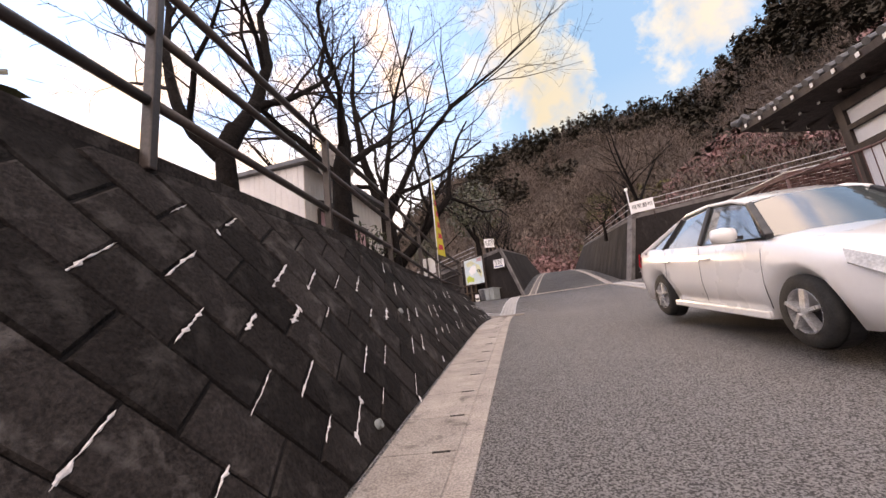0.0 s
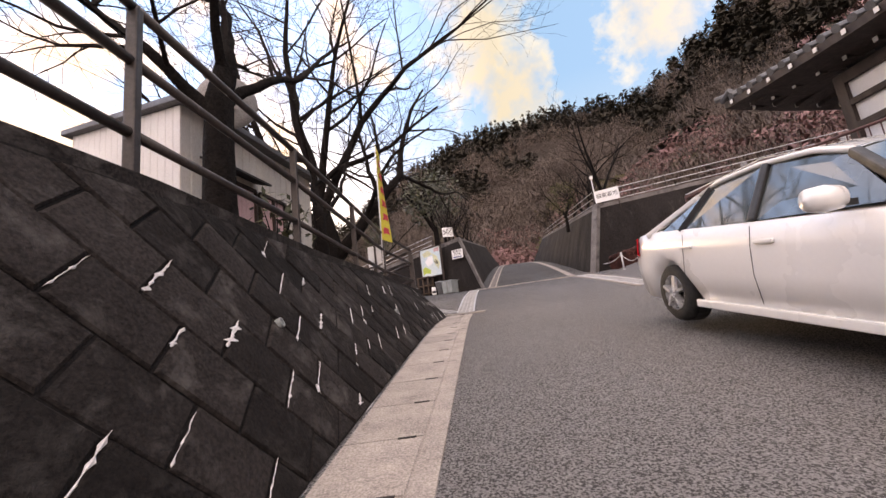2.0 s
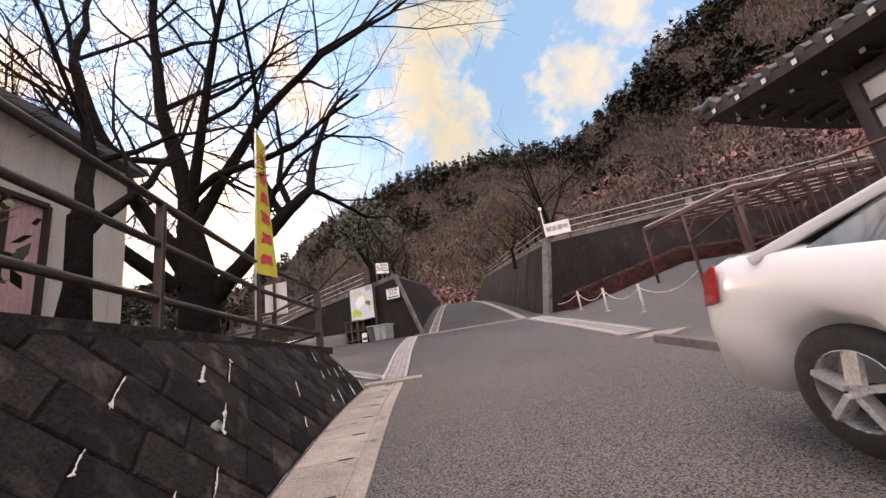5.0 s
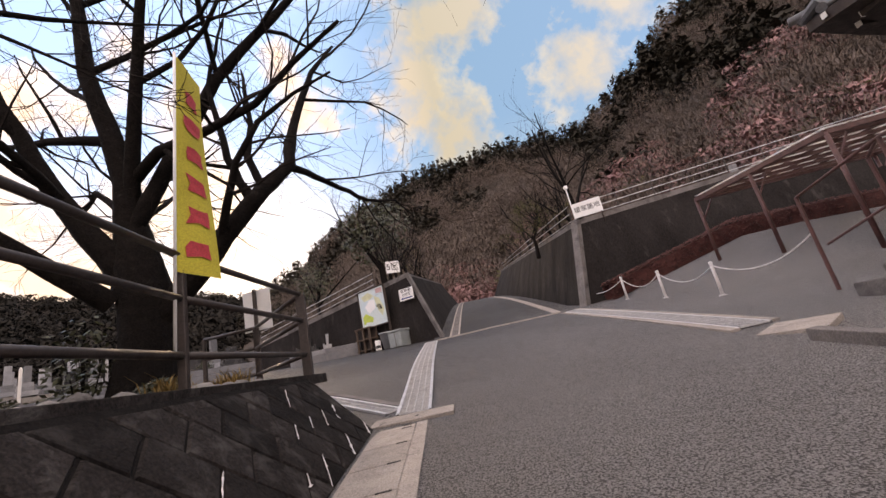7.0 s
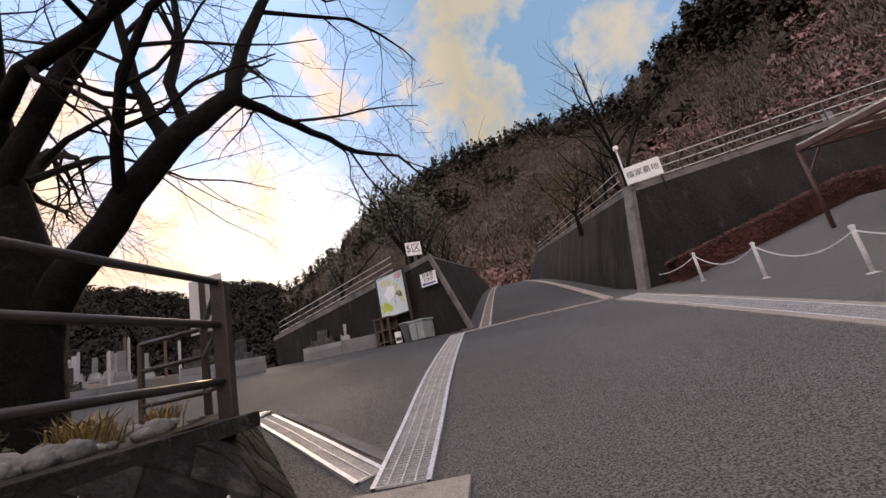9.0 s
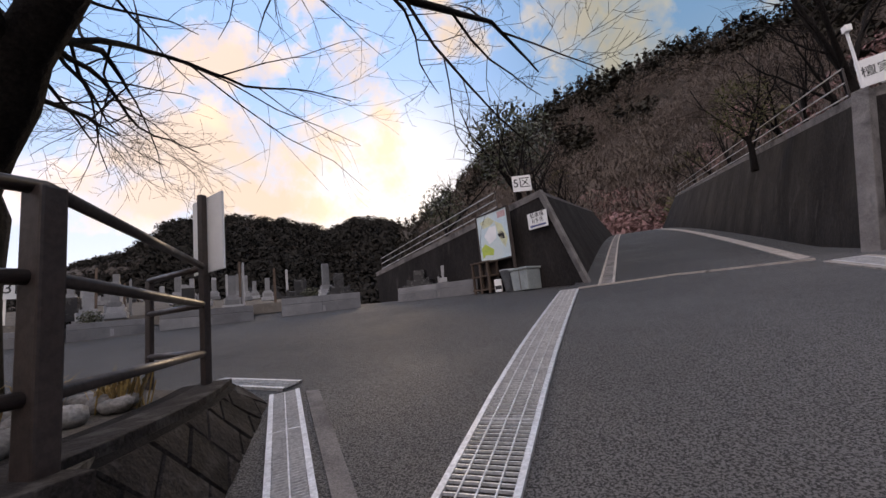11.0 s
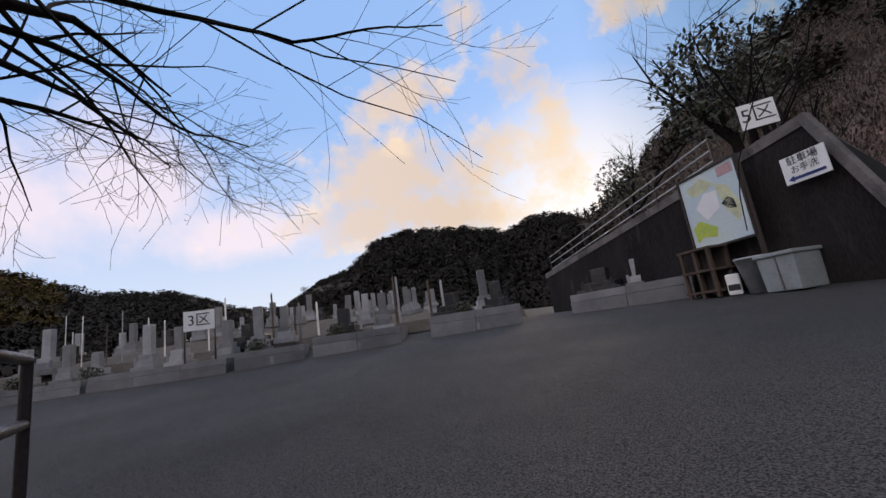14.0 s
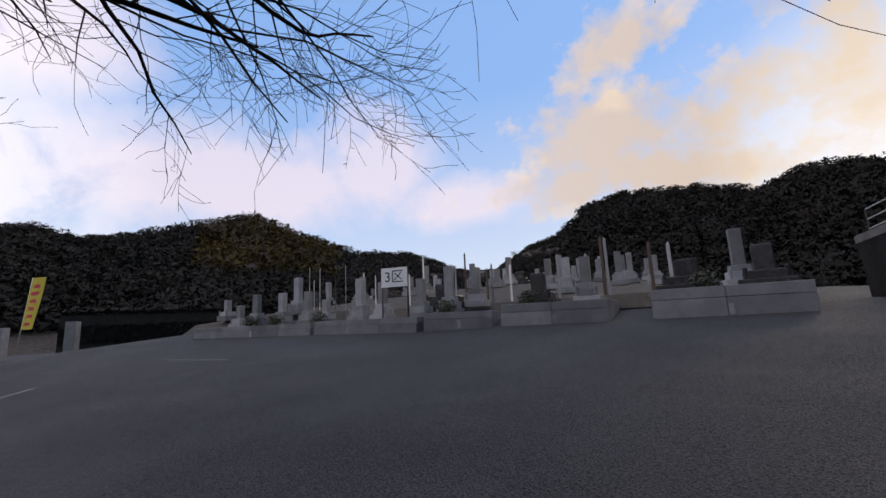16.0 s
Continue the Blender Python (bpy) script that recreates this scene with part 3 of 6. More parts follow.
def platform():
    g = Geo()
    g.prism([(7.85, -4, 2.76), (7.85, 10.85, 2.76), (10.5, 13.2, 2.76), (26, 14.5, 2.76), (26, -4, 2.76)], (0, 0, -2.6))
    return structure(part("platform", g, EDGE_CONC, bevel=0.02), "concrete paved platform carrying the temple house", "platform")


platform()


# ---- gutter, kerb, drains ----
def gutter():
    base = Geo()
    ys = np.linspace(-5, 12.35, 60)
    zz = lambda y, dx: ground_z(gutter_x(y) + dx, y)
    base.grid([[Vector((gutter_x(y) + dx, y, zz(y, 0.1) + h)) for dx, h in ((-0.5, 0.006), (0.03, 0.006), (0.05, 0.014), (0.17, 0.014), (0.175, -0.05))] for y in ys])
    ob = structure(part("gutter", base, CONCRETE), "pale worn concrete roadside gutter with cover slabs", "gutter")
    y = -4.6
    while y < 12.2:
        g = Geo()
        a, b = y + 0.006, min(y + 0.594, 12.3)
        rows = []
        for k in range(4):
            yy = lerp(a, b, k / 3)
            rows.append([Vector((gutter_x(yy) + dx, yy, zz(yy, 0.1) + h)) for dx, h in ((-0.44, 0.0), (-0.43, 0.018), (0.03, 0.018), (0.04, 0.0))])
        g.grid(rows)
        g.add([r for r in rows[0]], [(0, 1, 2, 3)]).add([r for r in rows[-1]], [(0, 1, 2, 3)])
        part("cover_slab", g, CONCRETE, ob)
        # slot shade painted as a dark bar on the slab
        s = Geo()
        xx = gutter_x(b) - 0.06
        s.box((xx, b + 0.002, zz(b, 0.1) + 0.0195), (0.11, 0.022, 0.006))
        part("lifting_slot", s, DARK_FILL, ob, "dark bar painting the shade of a lifting slot between two cover slabs")
        y += 0.6
    return ob


gutter()


def slab():
    g = Geo()
    z = ground_z(1.85, 12.6)
    m = Matrix.Translation((1.83, 12.62, z + 0.012)) @ pose(0, 0, 0, 3.5, 0, -8)
    g.box((0, 0, 0), (1.0, 0.42, 0.05), m)
    ob = part("drain_slab", g, CONCRETE, bevel=0.012)
    structure(ob, "flat concrete junction slab at the end of the gutter", "concrete slab")
    # flat dark disc paints the shade of the hole
    h = Geo()
    h.lathe([(0.0, 0.028), (0.026, 0.028), (0.026, 0.02)], 12, m @ Matrix.Translation((0.05, -0.03, 0)))
    part("lifting_hole", h, DARK_FILL, ob)


slab()


def grating(name, a, b, width, label, panel=1.0, rods=3, pitch=0.03):
    """A run of steel drain grating: a frame, and panels of cross bars on lengthwise rods."""
    a, b = Vector((*a, 0)), Vector((*b, 0))
    d = (b - a)
    L = d.length
    d.normalize()
    side = Vector((d.y, -d.x, 0))
    root = thing(name, (a.x, a.y, ground_z(a.x, a.y)), label, "drain grating", "drain gratings")

    def at(s, u, h):
        p = a + d * s + side * u
        return Vector((p.x, p.y, ground_z(p.x, p.y) + h))

    # no channel is dug: a dark sheet at ground level paints its shade
    shade_sheet = Geo()
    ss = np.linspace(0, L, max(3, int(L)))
    shade_sheet.grid([[at(s, u, 0.006) for u in (-width / 2, width / 2)] for s in ss])
    part("channel", shade_sheet, DARK_FILL, root, "flat dark sheet painting the shade of the drain channel")
    for u in (-1, 1):
        g = Geo()
        rows = [[at(s, u * (width / 2 + du), h) for du, h in ((-0.018, 0.004), (-0.018, 0.03), (0.022, 0.03), (0.022, 0.0))] for s in ss]
        g.grid(rows)
        part("side_frame", g, STEEL_GALV, root)
    s = 0.0
    while s < L - 0.1:
        e = min(s + panel, L)
        g = Geo()
        k = s + 0.012
        while k < e - 0.01:
            p, q = at(k, -width / 2 + 0.02, 0.02), at(k, width / 2 - 0.02, 0.02)
            g.bar(p, q, pitch * 0.2, 0.016)
            k += pitch
        for r in range(rods):
            u = lerp(-width / 2, width / 2, (r + 1) / (rods + 1))
            g.bar(at(s + 0.008, u, 0.026), at(e - 0.008, u, 0.026), 0.009, 0.012)
        for kk in (s + 0.008, e - 0.008):
            g.bar(at(kk, -width / 2 + 0.02, 0.024), at(kk, width / 2 - 0.02, 0.024), 0.012, 0.018)
        part("grate_panel", g, STEEL_GALV, root, fix=False)
        s = e
    return root


grating("drain_grating", (1.845, 12.86), (3.02, 22.6), 0.41, "long galvanised steel drain grating set across the asphalt", pitch=0.05)
grating("drain_grating", (1.6, 13.12), (-0.2, 15.57), 0.24, "narrow galvanised steel drain grating round the wall foot", rods=1, pitch=0.032)
grating("drain_grating", (-0.26, 15.79), (-1.5, 16.05), 0.22, "short galvanised steel drain grating beside the railing", rods=1, pitch=0.032)
grating("drain_grating", (6.38, 12.3), (7.85, 20.9), 0.42, "wide galvanised steel drain grating along the pavement edge", rods=4, pitch=0.06)
WIDE_A, WIDE_B = (6.38, 12.3), (7.85, 20.9)


def strip(name, pts, w, h, mat, label, category):
    """A flat raised band along a line on the ground."""
    g = Geo()
    rows = []
    for i, p in enumerate(pts):
        p = Vector(p)
        d = Vector(pts[min(i + 1, len(pts) - 1)]) - Vector(pts[max(i - 1, 0)])
        s = Vector((d.y, -d.x, 0)).normalized() * w / 2
        rows.append([p - s - Vector((0, 0, 0.05)), p - s + Vector((0, 0, h)), p + s + Vector((0, 0, h)), p + s - Vector((0, 0, 0.05))])
    g.grid(rows)
    g.add(rows[0], [(0, 1, 2, 3)]).add(rows[-1], [(3, 2, 1, 0)])
    return structure(part(name, g, mat, bevel=min(0.012, h / 3)), label, category)


def on_ground(a, b, n, dz=0.0):
    return [(lerp(a[0], b[0], k / n), lerp(a[1], b[1], k / n), ground_z(lerp(a[0], b[0], k / n), lerp(a[1], b[1], k / n)) + dz) for k in range(n + 1)]


strip("kerb", [(5.2 + 0.068 * y, y, ground_z(5.2 + 0.068 * y, y)) for y in np.linspace(-5, 11.2, 30)], 0.16, 0.12, EDGE_CONC, "worn concrete kerb between road and pavement", "kerb")
g = Geo()
g.grid([[Vector((lerp(5.25 + 0.068 * y, 7.1 + 0.06 * (y - 5), k), y, ground_z(lerp(5.25 + 0.068 * y, 7.1 + 0.06 * (y - 5), k), y) + 0.1)) for k in (0, 0.5, 1)] for y in np.linspace(-5, 11.0, 24)])
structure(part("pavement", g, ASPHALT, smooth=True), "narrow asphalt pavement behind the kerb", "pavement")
strip("drain_line", on_ground((3.25, 22.82), (5.6, 22.8), 6) + on_ground((5.7, 22.65), (7.75, 21.6), 6), 0.2, 0.035, CONCRETE, "thin concrete drain line across the road", "drain line")
for o_ in (-0.3, 0.3):
    strip("drain_edge", on_ground((WIDE_A[0] + o_, WIDE_A[1]), (WIDE_B[0] + o_, WIDE_B[1]), 12), 0.14, 0.03, CONCRETE, "pale concrete edge beside the wide drain grating", "drain edge")
strip("drain_apron", on_ground((1.82, 13.3), (0.08, 15.62), 8), 0.13, 0.014, EDGE_CONC, "rough broken concrete edge beside the narrow grating", "concrete edge")
strip("drain_collar", on_ground((6.08, 11.62), (6.7, 11.95), 3), 0.75, 0.03, CONCRETE, "concrete collar at the end of the wide grating", "concrete slab")


# ---- the road that climbs on between two banks ----
def up_left(k):
    return Vector((lerp(3.75, 9.6, k), lerp(23.0, 53, k), lerp(3.27, 8.3, k) + 0.25 * math.sin(math.pi * k)))


def up_right(k):
    return Vector((lerp(7.95, 13.2, k), lerp(21.8, 53, k), lerp(3.25, 8.3, k) + 0.25 * math.sin(math.pi * k)))


g = Geo()
g.grid([[up_left(k).lerp(up_right(k), u) + Vector((0, 0, 0.01)) for u in (-0.15, 0, 0.5, 1.0, 1.15)] for k in np.linspace(0, 1, 24)] + [[Vector((lerp(8, 15, u), 75, 8.0)) for u in (0, 0.2, 0.5, 0.8, 1)]])
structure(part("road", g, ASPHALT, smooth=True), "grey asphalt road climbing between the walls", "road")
strip("side_gutter", [up_left(k) + Vector((0.2, 0, 0.012)) for k in np.linspace(0, 1, 20)], 0.3, 0.012, EDGE_CONC, "grey concrete side gutter along the climbing road", "gutter")
for o_ in (0.04, 0.38):
    strip("side_gutter_edge", [up_left(k) + Vector((o_, 0, 0.012)) for k in np.linspace(0, 1, 20)], 0.07, 0.03, CONCRETE, "pale raised edge of the side gutter", "gutter")
strip("side_gutter_far", [up_right(k) + Vector((-0.15, 0, 0.012)) for k in np.linspace(0, 1, 20)], 0.3, 0.015, CONCRETE, "pale concrete side gutter along the opposite edge", "gutter")


def solid_wall(name, foot, top, back, label, n=24, mat=None, edge=True):
    """A battered concrete wall; foot and top give points for k in 0..1, back the ground behind it."""
    g = Geo()
    ks = [i / n for i in range(n + 1)]
    rows = []
    for k in ks:
        f, t = foot(k) - Vector((0, 0, 0.4)), top(k)
        rows.append([f.lerp(t, u) for u in (0, 0.25, 0.5, 0.75, 1.0)] + [t + back, t + back - Vector((0, 0, 1.5))])
    g.grid(rows)
    g.add(rows[0], [tuple(range(7))]).add(rows[-1], [tuple(range(7))])
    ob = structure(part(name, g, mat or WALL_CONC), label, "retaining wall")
    if edge:
        e = Geo()
        er = []
        for k in ks:
            t = top(k)
            b = back.normalized()
            er.append([t - b * 0.04 - Vector((0, 0, 0.16)), t - b * 0.04 + Vector((0, 0, 0.05)), t + b * 0.3 + Vector((0, 0, 0.05)), t + b * 0.3 - Vector((0, 0, 0.1))])
        e.grid(er)
        part("cap", e, EDGE_CONC, ob, "grey concrete wall cap")
    return ob


# the wall behind the map board, and its flank along the climbing road
LW_F0, LW_T0 = Vector((3.62, 23.75, 3.35)), Vector((2.67, 24.6, 6.4))
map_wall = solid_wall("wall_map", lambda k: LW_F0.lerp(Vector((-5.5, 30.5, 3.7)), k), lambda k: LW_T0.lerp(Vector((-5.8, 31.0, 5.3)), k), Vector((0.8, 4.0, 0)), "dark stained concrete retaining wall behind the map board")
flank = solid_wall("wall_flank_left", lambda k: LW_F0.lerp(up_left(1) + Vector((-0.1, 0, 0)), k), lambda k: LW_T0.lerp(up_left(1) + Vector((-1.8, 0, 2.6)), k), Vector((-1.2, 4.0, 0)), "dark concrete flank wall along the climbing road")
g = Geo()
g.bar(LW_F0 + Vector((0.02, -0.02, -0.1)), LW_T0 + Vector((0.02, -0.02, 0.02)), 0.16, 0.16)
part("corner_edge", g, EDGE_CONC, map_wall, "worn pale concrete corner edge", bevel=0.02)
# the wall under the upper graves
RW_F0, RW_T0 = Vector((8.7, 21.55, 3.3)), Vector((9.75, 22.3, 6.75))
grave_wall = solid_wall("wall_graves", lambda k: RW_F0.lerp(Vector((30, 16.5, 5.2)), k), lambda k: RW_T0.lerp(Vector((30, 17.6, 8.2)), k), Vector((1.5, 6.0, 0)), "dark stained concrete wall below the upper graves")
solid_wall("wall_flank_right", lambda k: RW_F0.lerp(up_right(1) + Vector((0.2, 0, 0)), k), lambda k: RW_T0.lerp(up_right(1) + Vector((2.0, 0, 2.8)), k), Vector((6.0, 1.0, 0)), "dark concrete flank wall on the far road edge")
g = Geo()
g.bar(RW_F0 + Vector((-0.02, -0.02, -0.1)), RW_T0 + Vector((-0.02, -0.02, 0.02)), 0.3, 0.3)
part("corner_edge", g, EDGE_CONC, grave_wall, "worn pale concrete corner edge", bevel=0.03)


# ---- hills ----
RIDGE_AZ = (-180, -150, -130, -117, -114, -110, -105, -99, -93, -87, -80, -72, -68, -65, -61, -56, -52, -48, -43, -35, -29, -25, -18, -12, -7, -2, 3, 8, 13, 20, 29, 33, 37, 41, 47, 60, 80, 110, 145, 180)
RIDGE_EL = (9, 9, 10, 10.6, 12, 10.6, 11.7, 13.5, 14.7, 12.3, 10, 9.4, 7.6, 6.4, 6.4, 9.4, 10.7, 14, 15.2, 14.5, 12.9, 14.4, 13.2, 17.2, 20.8, 23.6, 26, 27.8, 27.6, 28.4, 27.5, 27, 29, 31, 34.5, 36, 30, 18, 11, 9)
MID = Vector((2.0, 9.0, 2.6))


def ridge_far(az):
    return float(np.interp(az, (-180, -130, -75, -61, -50, -22, -14, 10, 60, 110, 180), (260, 300, 330, 700, 330, 330, 190, 160, 120, 130, 260)))


def hill_foot(az):
    return float(np.interp(az, (-180, -130, -70, -40, -22, -12, 0, 12, 30, 60, 110, 180), (110, 120, 130, 130, 110, 64, 52, 60, 46, 40, 50, 110)))


def tree_height(az):
    return 5.5 if az > -20 else 4.0


def hill_point(az, s, rough=True):
    """A point on the hillside: s runs from the foot (0) to the ridge (1)."""
    R, r0 = ridge_far(az), hill_foot(az)
    el = float(np.interp(az, RIDGE_AZ, RIDGE_EL)) - math.degrees(math.atan(tree_height(az) / ridge_far(az)))
    r = lerp(r0, R, s)
    zr = math.tan(radians(el)) * R
    z0 = 1.0 if az < -20 else float(np.interp(az, (-20, 0, 12, 30, 70), (1.0, 5.0, 6.0, 4.0, 2.0)))
    z = lerp(z0, zr, (max(s, 0.0) ** 1.12 + min(s, 0.0)) if s <= 1 else 1 - (s - 1) * 1.5)
    a = radians(az)
    if rough and s < 0.97:
        z += (R / 160) * 4.0 * s * (1 - s) * noise.noise((az * 0.12, s * 5, 1.7)) * 3
    return Vector((MID.x + r * math.sin(a), MID.y + r * math.cos(a), MID.z + z))


def hill(name, az0, az1, label):
    g = Geo()
    n = int((az1 - az0) / 1.0)
    g.grid([[hill_point(lerp(az0, az1, i / n), s) for s in (-0.12, 0, 0.07, 0.15, 0.25, 0.35, 0.45, 0.55, 0.65, 0.75, 0.85, 0.93, 1.0, 1.2)] for i in range(n + 1)])
    return structure(part(name, g, HILLSOIL, smooth=True), label, "hill")


hill("hill_right", -22, 110, "steep wooded hillside in winter brown rising behind the graves")
hill("hill_centre", -62, -21, "dark wooded ridge beyond the cemetery")
hill("hill_left", -132, -61, "wooded hill with a sunlit slope beyond the cemetery")
hill("hill_behind", 108, 230, "dark wooded hills closing the valley")


def wood(name, spots, kind, tris, mat, label):
    """Many trees as one mesh of small leaf or twig faces, each crown shaded as a whole. spots: (place, height, width)."""
    rng = np.random.default_rng(len(spots) * 31 + tris)
    vs, ns, tints = [], [], []
    for p, h, w in spots:
        u = rng.random(tris)
        ang = rng.random(tris) * 2 * np.pi
        if kind == "cone":
            zz = u ** 1.4
            rad = (1 - zz) * (0.35 + 0.65 * rng.random(tris)) * w / 2
            zz = 0.12 + 0.9 * zz
        else:
            zz = 0.25 + 0.8 * u
            rad = np.sqrt(np.clip(1 - (2 * u - 1) ** 2, 0, 1)) * (0.45 + 0.6 * rng.random(tris)) * w / 2
        lump = 1 + 0.25 * np.sin(3 * ang + p[0]) * np.cos(5 * u + p[1])
        rad = rad * lump
        c = np.stack([p[0] + rad * np.cos(ang), p[1] + rad * np.sin(ang), p[2] + zz * h], -1)
        out = np.stack([np.cos(ang) * (0.3 + rad / (w / 2)), np.sin(ang) * (0.3 + rad / (w / 2)), (zz - 0.5) * 2.2 + 0.35], -1)
        out += rng.normal(size=(tris, 3)) * 0.25
        out /= np.linalg.norm(out, axis=1)[:, None]
        if kind == "twig":
            way = out + rng.normal(size=(tris, 3)) * 0.45 + np.array((0, 0, 0.5))
            way /= np.linalg.norm(way, axis=1)[:, None]
            side = np.cross(way, rng.normal(size=(tris, 3)))
            side /= np.linalg.norm(side, axis=1)[:, None]
            long_ = (0.05 + 0.15 * rng.random(tris))[:, None] * w
            v3 = np.stack([c - side * 0.008 * w, c + side * 0.008 * w, c + way * long_], 1)
        else:
            size = {"cone": 0.1, "round": 0.06, "fine": 0.027, "clump": 0.06}[kind] * w * (0.5 + rng.random(tris))[:, None, None]
            d = rng.normal(size=(tris, 3, 3))
            d[:, :, 2] *= 0.8
            v3 = c[:, None, :] + d * size
        flat = np.cross(v3[:, 1] - v3[:, 0], v3[:, 2] - v3[:, 0])
        turn = np.einsum("ij,ij->i", flat, out) < 0
        v3[turn] = v3[turn][:, ::-1]
        vs.append(v3)
        ns.append(np.repeat(out[:, None, :], 3, 1))
        tints.append(np.full(tris * 3, rng.random()))
    v = np.concatenate(vs).reshape(-1, 3)
    me = bpy.data.meshes.new(name)
    n = len(v) // 3
    me.vertices.add(len(v))
    me.vertices.foreach_set("co", v.astype(np.float32).ravel())
    me.loops.add(len(v))
    me.loops.foreach_set("vertex_index", np.arange(len(v), dtype=np.int32))
    me.polygons.add(n)
    me.polygons.foreach_set("loop_start", np.arange(0, len(v), 3, dtype=np.int32))
    me.update(calc_edges=True)
    me.polygons.foreach_set("use_smooth", np.ones(n, dtype=bool))
    me.attributes.new("tint", "FLOAT", "POINT").data.foreach_set("value", np.concatenate(tints).astype(np.float32))
    me.normals_split_custom_set_from_vertices(np.concatenate(ns).reshape(-1, 3).astype(np.float32))
    me.materials.append(mat)
    return tagged(new(name, me), label, "trees", kind="stuff")


def scatter(n, az0, az1, s0, s1, seed, keep, h, w):
    rnd = random.Random(seed)
    out = []
    while len(out) < n:
        az, s = rnd.uniform(az0, az1), rnd.uniform(s0, s1)
        if keep(az, s, noise.noise((az * 0.16, s * 5.5, 4.2))):
            p = hill_point(az, s)
            k = rnd.uniform(0.7, 1.35)
            out.append(((p.x, p.y, p.z - 0.8), h * k, w * k * rnd.uniform(0.8, 1.2)))
    return out


wood("conifer_wood", scatter(2600, -20, 75, 0.3, 1.0, 1, lambda a, s, n: n + (s - 0.62) * 1.1 + (0.25 if s > 0.93 else 0) > -0.05, 6.2, 3.4), "cone", 55, CONIFER, "dark evergreen wood on the upper hillside")
wood("bare_wood", scatter(3000, -16, 75, 0.0, 0.99, 2, lambda a, s, n: n + (s - 0.55) * 0.9 < 0.12, 5.0, 4.6), "twig", 220, BAREWOOD, "bare grey-brown winter wood on the hillside")
wood("plum_wood", scatter(70, 8, 16, -0.04, 0.10, 3, lambda a, s, n: True, 3.8, 4.2) + scatter(420, 30, 64, 0.03, 0.4, 4, lambda a, s, n: n > -0.1 + s * 0.6, 4.2, 4.8), "fine", 520, PLUMWOOD, "pink plum trees in blossom at the foot of the hill")
wood("olive_wood", scatter(120, -6, 60, 0.0, 0.3, 6, lambda a, s, n: n > 0.1, 3.6, 4.0), "round", 140, GREENWOOD, "olive green shrubs low on the hillside")
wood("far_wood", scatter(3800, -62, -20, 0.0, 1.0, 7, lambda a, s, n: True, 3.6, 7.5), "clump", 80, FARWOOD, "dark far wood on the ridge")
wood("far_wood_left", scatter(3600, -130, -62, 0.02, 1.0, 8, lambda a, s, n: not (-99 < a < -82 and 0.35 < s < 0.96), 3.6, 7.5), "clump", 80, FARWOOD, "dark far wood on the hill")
wood("sunlit_wood", scatter(900, -99, -82, 0.35, 0.96, 9, lambda a, s, n: True, 6.0, 5.0), "cone", 30, SUNPAINT_WOOD, "cedar wood on the far slope, sunlight painted in as brown-gold")


# ---- railing on the block wall ----
def railing(name, posts, foot, heights, label, post=0.07, r=0.031, mat=None, group="", square=True):
    root = thing(name, (posts[0][0], posts[0][1], foot), label, "railing", group)
    mat = mat or RAIL_BROWN
    for i, (x, y) in enumerate(posts):
        g = Geo()
        if square:
            w = post * (1.7 if i == len(posts) - 3 else 1.0)
            g.box((x, y, foot + heights[0] / 2 - 0.06), (w, w * 0.8, heights[0] + 0.12))
        else:
            g.tube([(x, y, foot - 0.1), (x, y, foot + heights[0])], post / 2, 10)
        part("post", g, mat, root, bevel=0.012 if square else 0.0)
    for h in heights:
        pts = [Vector((x, y, foot + h)) for x, y in posts]
        for a, b in zip(pts, pts[1:]):
            part("rail", Geo().tube([a, b], r, 10), mat, root, smooth=True)
    return root


railing("railing", [(-1.15, -3.8), (-1.0, -1.7), (-0.8, 0.4), (-0.58, 2.5), (-0.365, 4.59), (-0.161, 6.6), (0.01, 8.7), (0.178, 10.78), (0.602, 13.04), (-0.682, 15.11), (-1.66, 15.36)], TOP, (1.1, 0.74, 0.29), "dark brown three-bar steel railing along the terrace wall")


